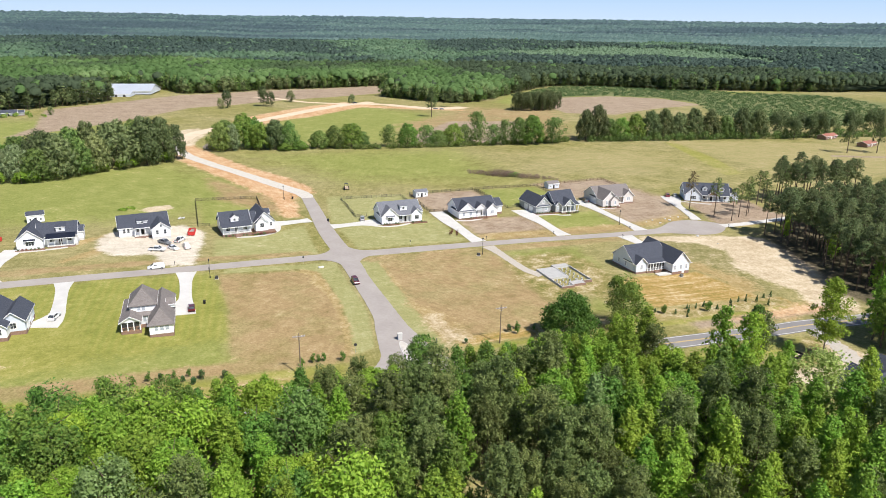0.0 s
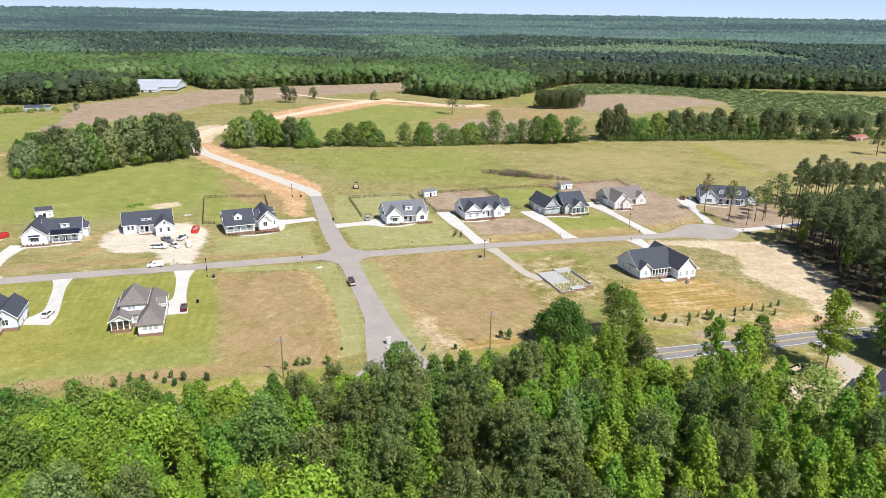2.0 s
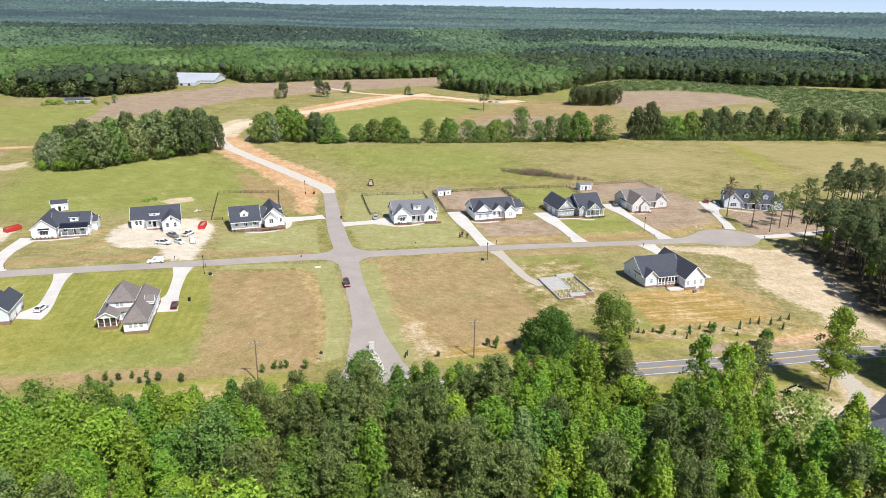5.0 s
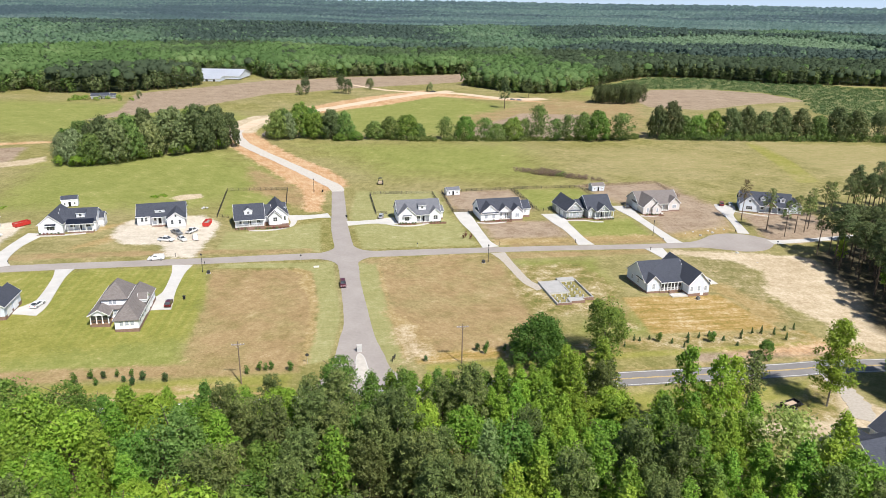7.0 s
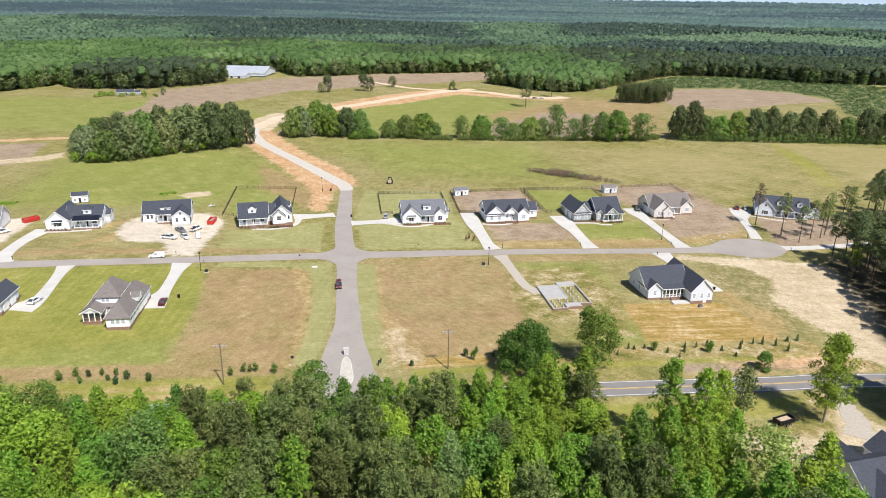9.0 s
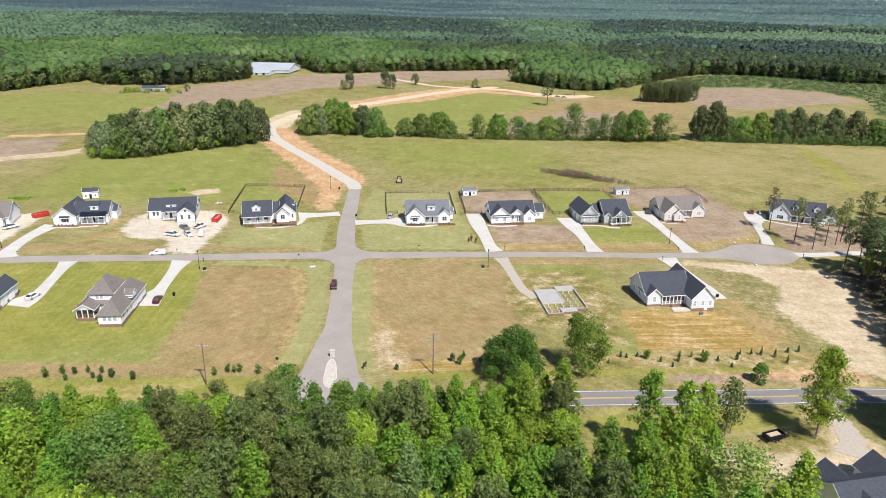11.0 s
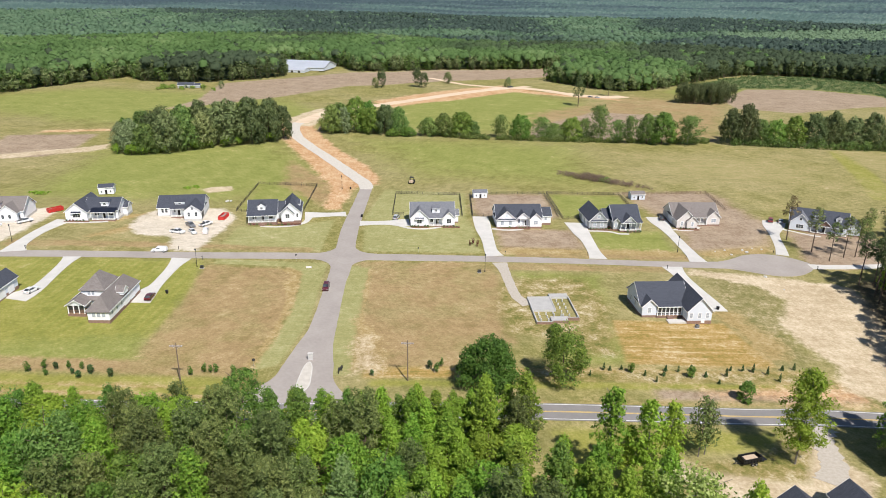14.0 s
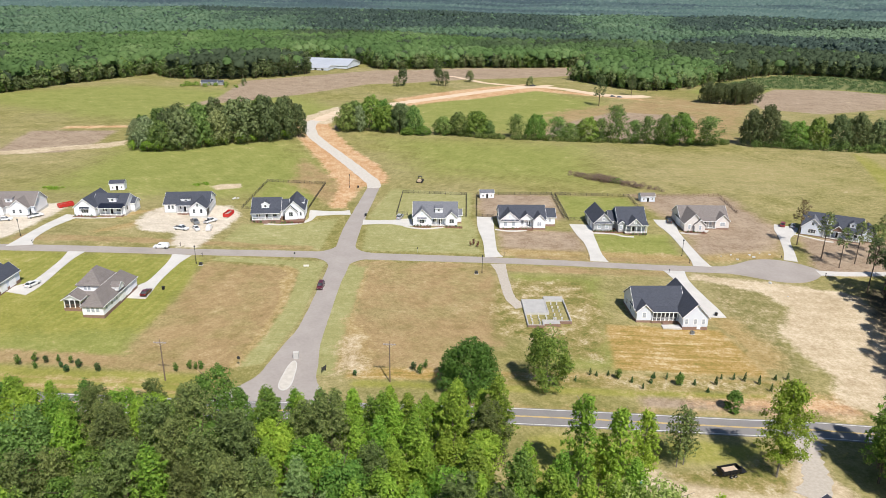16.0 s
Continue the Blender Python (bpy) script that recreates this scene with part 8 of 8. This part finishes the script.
brush("weeds", "patches of green weeds behind the houses", [(cx + rng.uniform(-4, 4), cy + rng.uniform(-2, 2)) for cx, cy in ((-73, 80), (-134, 67)) for _ in range(8)], 900, 0.4, 1.6, 0.7, LEAF[1], 11)
brush("farm_bushes", "bushes round the farmhouse", [(-190 + rng.uniform(-14, 40), 415 + rng.uniform(-6, 16)) for _ in range(16)], 1300, 1.1, 3.2, 4.0, LEAF[2], 12)
PLANTED = [(322, 545), (390, 605), (434, 636), (512, 622), (600, 530), (706, 422), (640, 300), (520, 228), (440, 222), (430, 320), (488, 412), (482, 470), (436, 512), (366, 514), (318, 470)]
row = [(x + rng.uniform(-4, 4), y + rng.uniform(-4, 4)) for x in range(310, 710, 7) for y in range(220, 640, 8) if inside(PLANTED, np.array([float(x)]), np.array([float(y)]))[0] > 0]
brush("young_plantation", "young scrubby plantation in low green rows", row, 60000, 0.9, 4.4, 1.7, SCRUB, 13)


def stone_mesh(seed):
    """A rough boulder about a metre across."""
    g = np.random.default_rng(seed)
    bm = bmesh.new()
    bmesh.ops.create_icosphere(bm, subdivisions=1, radius=0.5)
    for v in bm.verts:
        v.co = v.co * g.uniform(0.75, 1.15)
        v.co.z = max(-0.3, v.co.z * 0.7)
    me = bpy.data.meshes.new("boulder")
    bm.to_mesh(me)
    bm.free()
    me.materials.append(BLOCKWORK)
    return me


STONE_SPOTS = ((137, 12.2), (141.2, 13.9), (148.2, 14.4), (148.8, 12.1), (152.7, 16.4), (155.9, 15.4), (141.9, 9.2), (144.7, -11.7), (145.9, -22.4))
STONES = [stone_mesh(k) for k in range(3)]
for k, (x, y) in enumerate(STONE_SPOTS):
    o = new("boulder", STONES[k % 3])
    o.matrix_basis = pose(x, y, gz(x, y) + 0.12, 0, 0, 67 * k) @ Matrix.Scale(0.7 + 0.25 * (k % 4), 4)
    tagged(o, "pale rough boulder lying on the grass", "boulder", "boulders on the verges")
heap = thing("rubble_heap", at(-52.5, 60.5, 20), "heap of pale broken blocks and timber offcuts", "rubble")
g = np.random.default_rng(4)
for k in range(16):
    o = new("lump", STONES[k % 3])
    o.parent = heap
    o.matrix_basis = pose(g.uniform(-1.4, 1.4), g.uniform(-0.8, 0.8), g.uniform(0.15, 0.55), g.uniform(0, 90), 0, g.uniform(0, 360)) @ Matrix.Scale(g.uniform(0.5, 1.0), 4)
c = thing("culvert", at(-8.8, -9.8, 8), "pale concrete culvert end at the lawn's corner", "culvert")
bm = bmesh.new()
rod(bm, (-0.9, 0, 0.1), (0.9, 0, 0.1), 0.42, 0.42, 12)
part("pipe", bm, CONCRETE, c)
# black disc on the closed end paints the darkness of a hollow pipe
bm = bmesh.new()
rod(bm, (0.9, 0, 0.1), (0.915, 0, 0.1), 0.33, 0.33, 12)
part("mouth_disc", bm, BLACK, c, "black disc painted as the shaded hollow of the pipe")
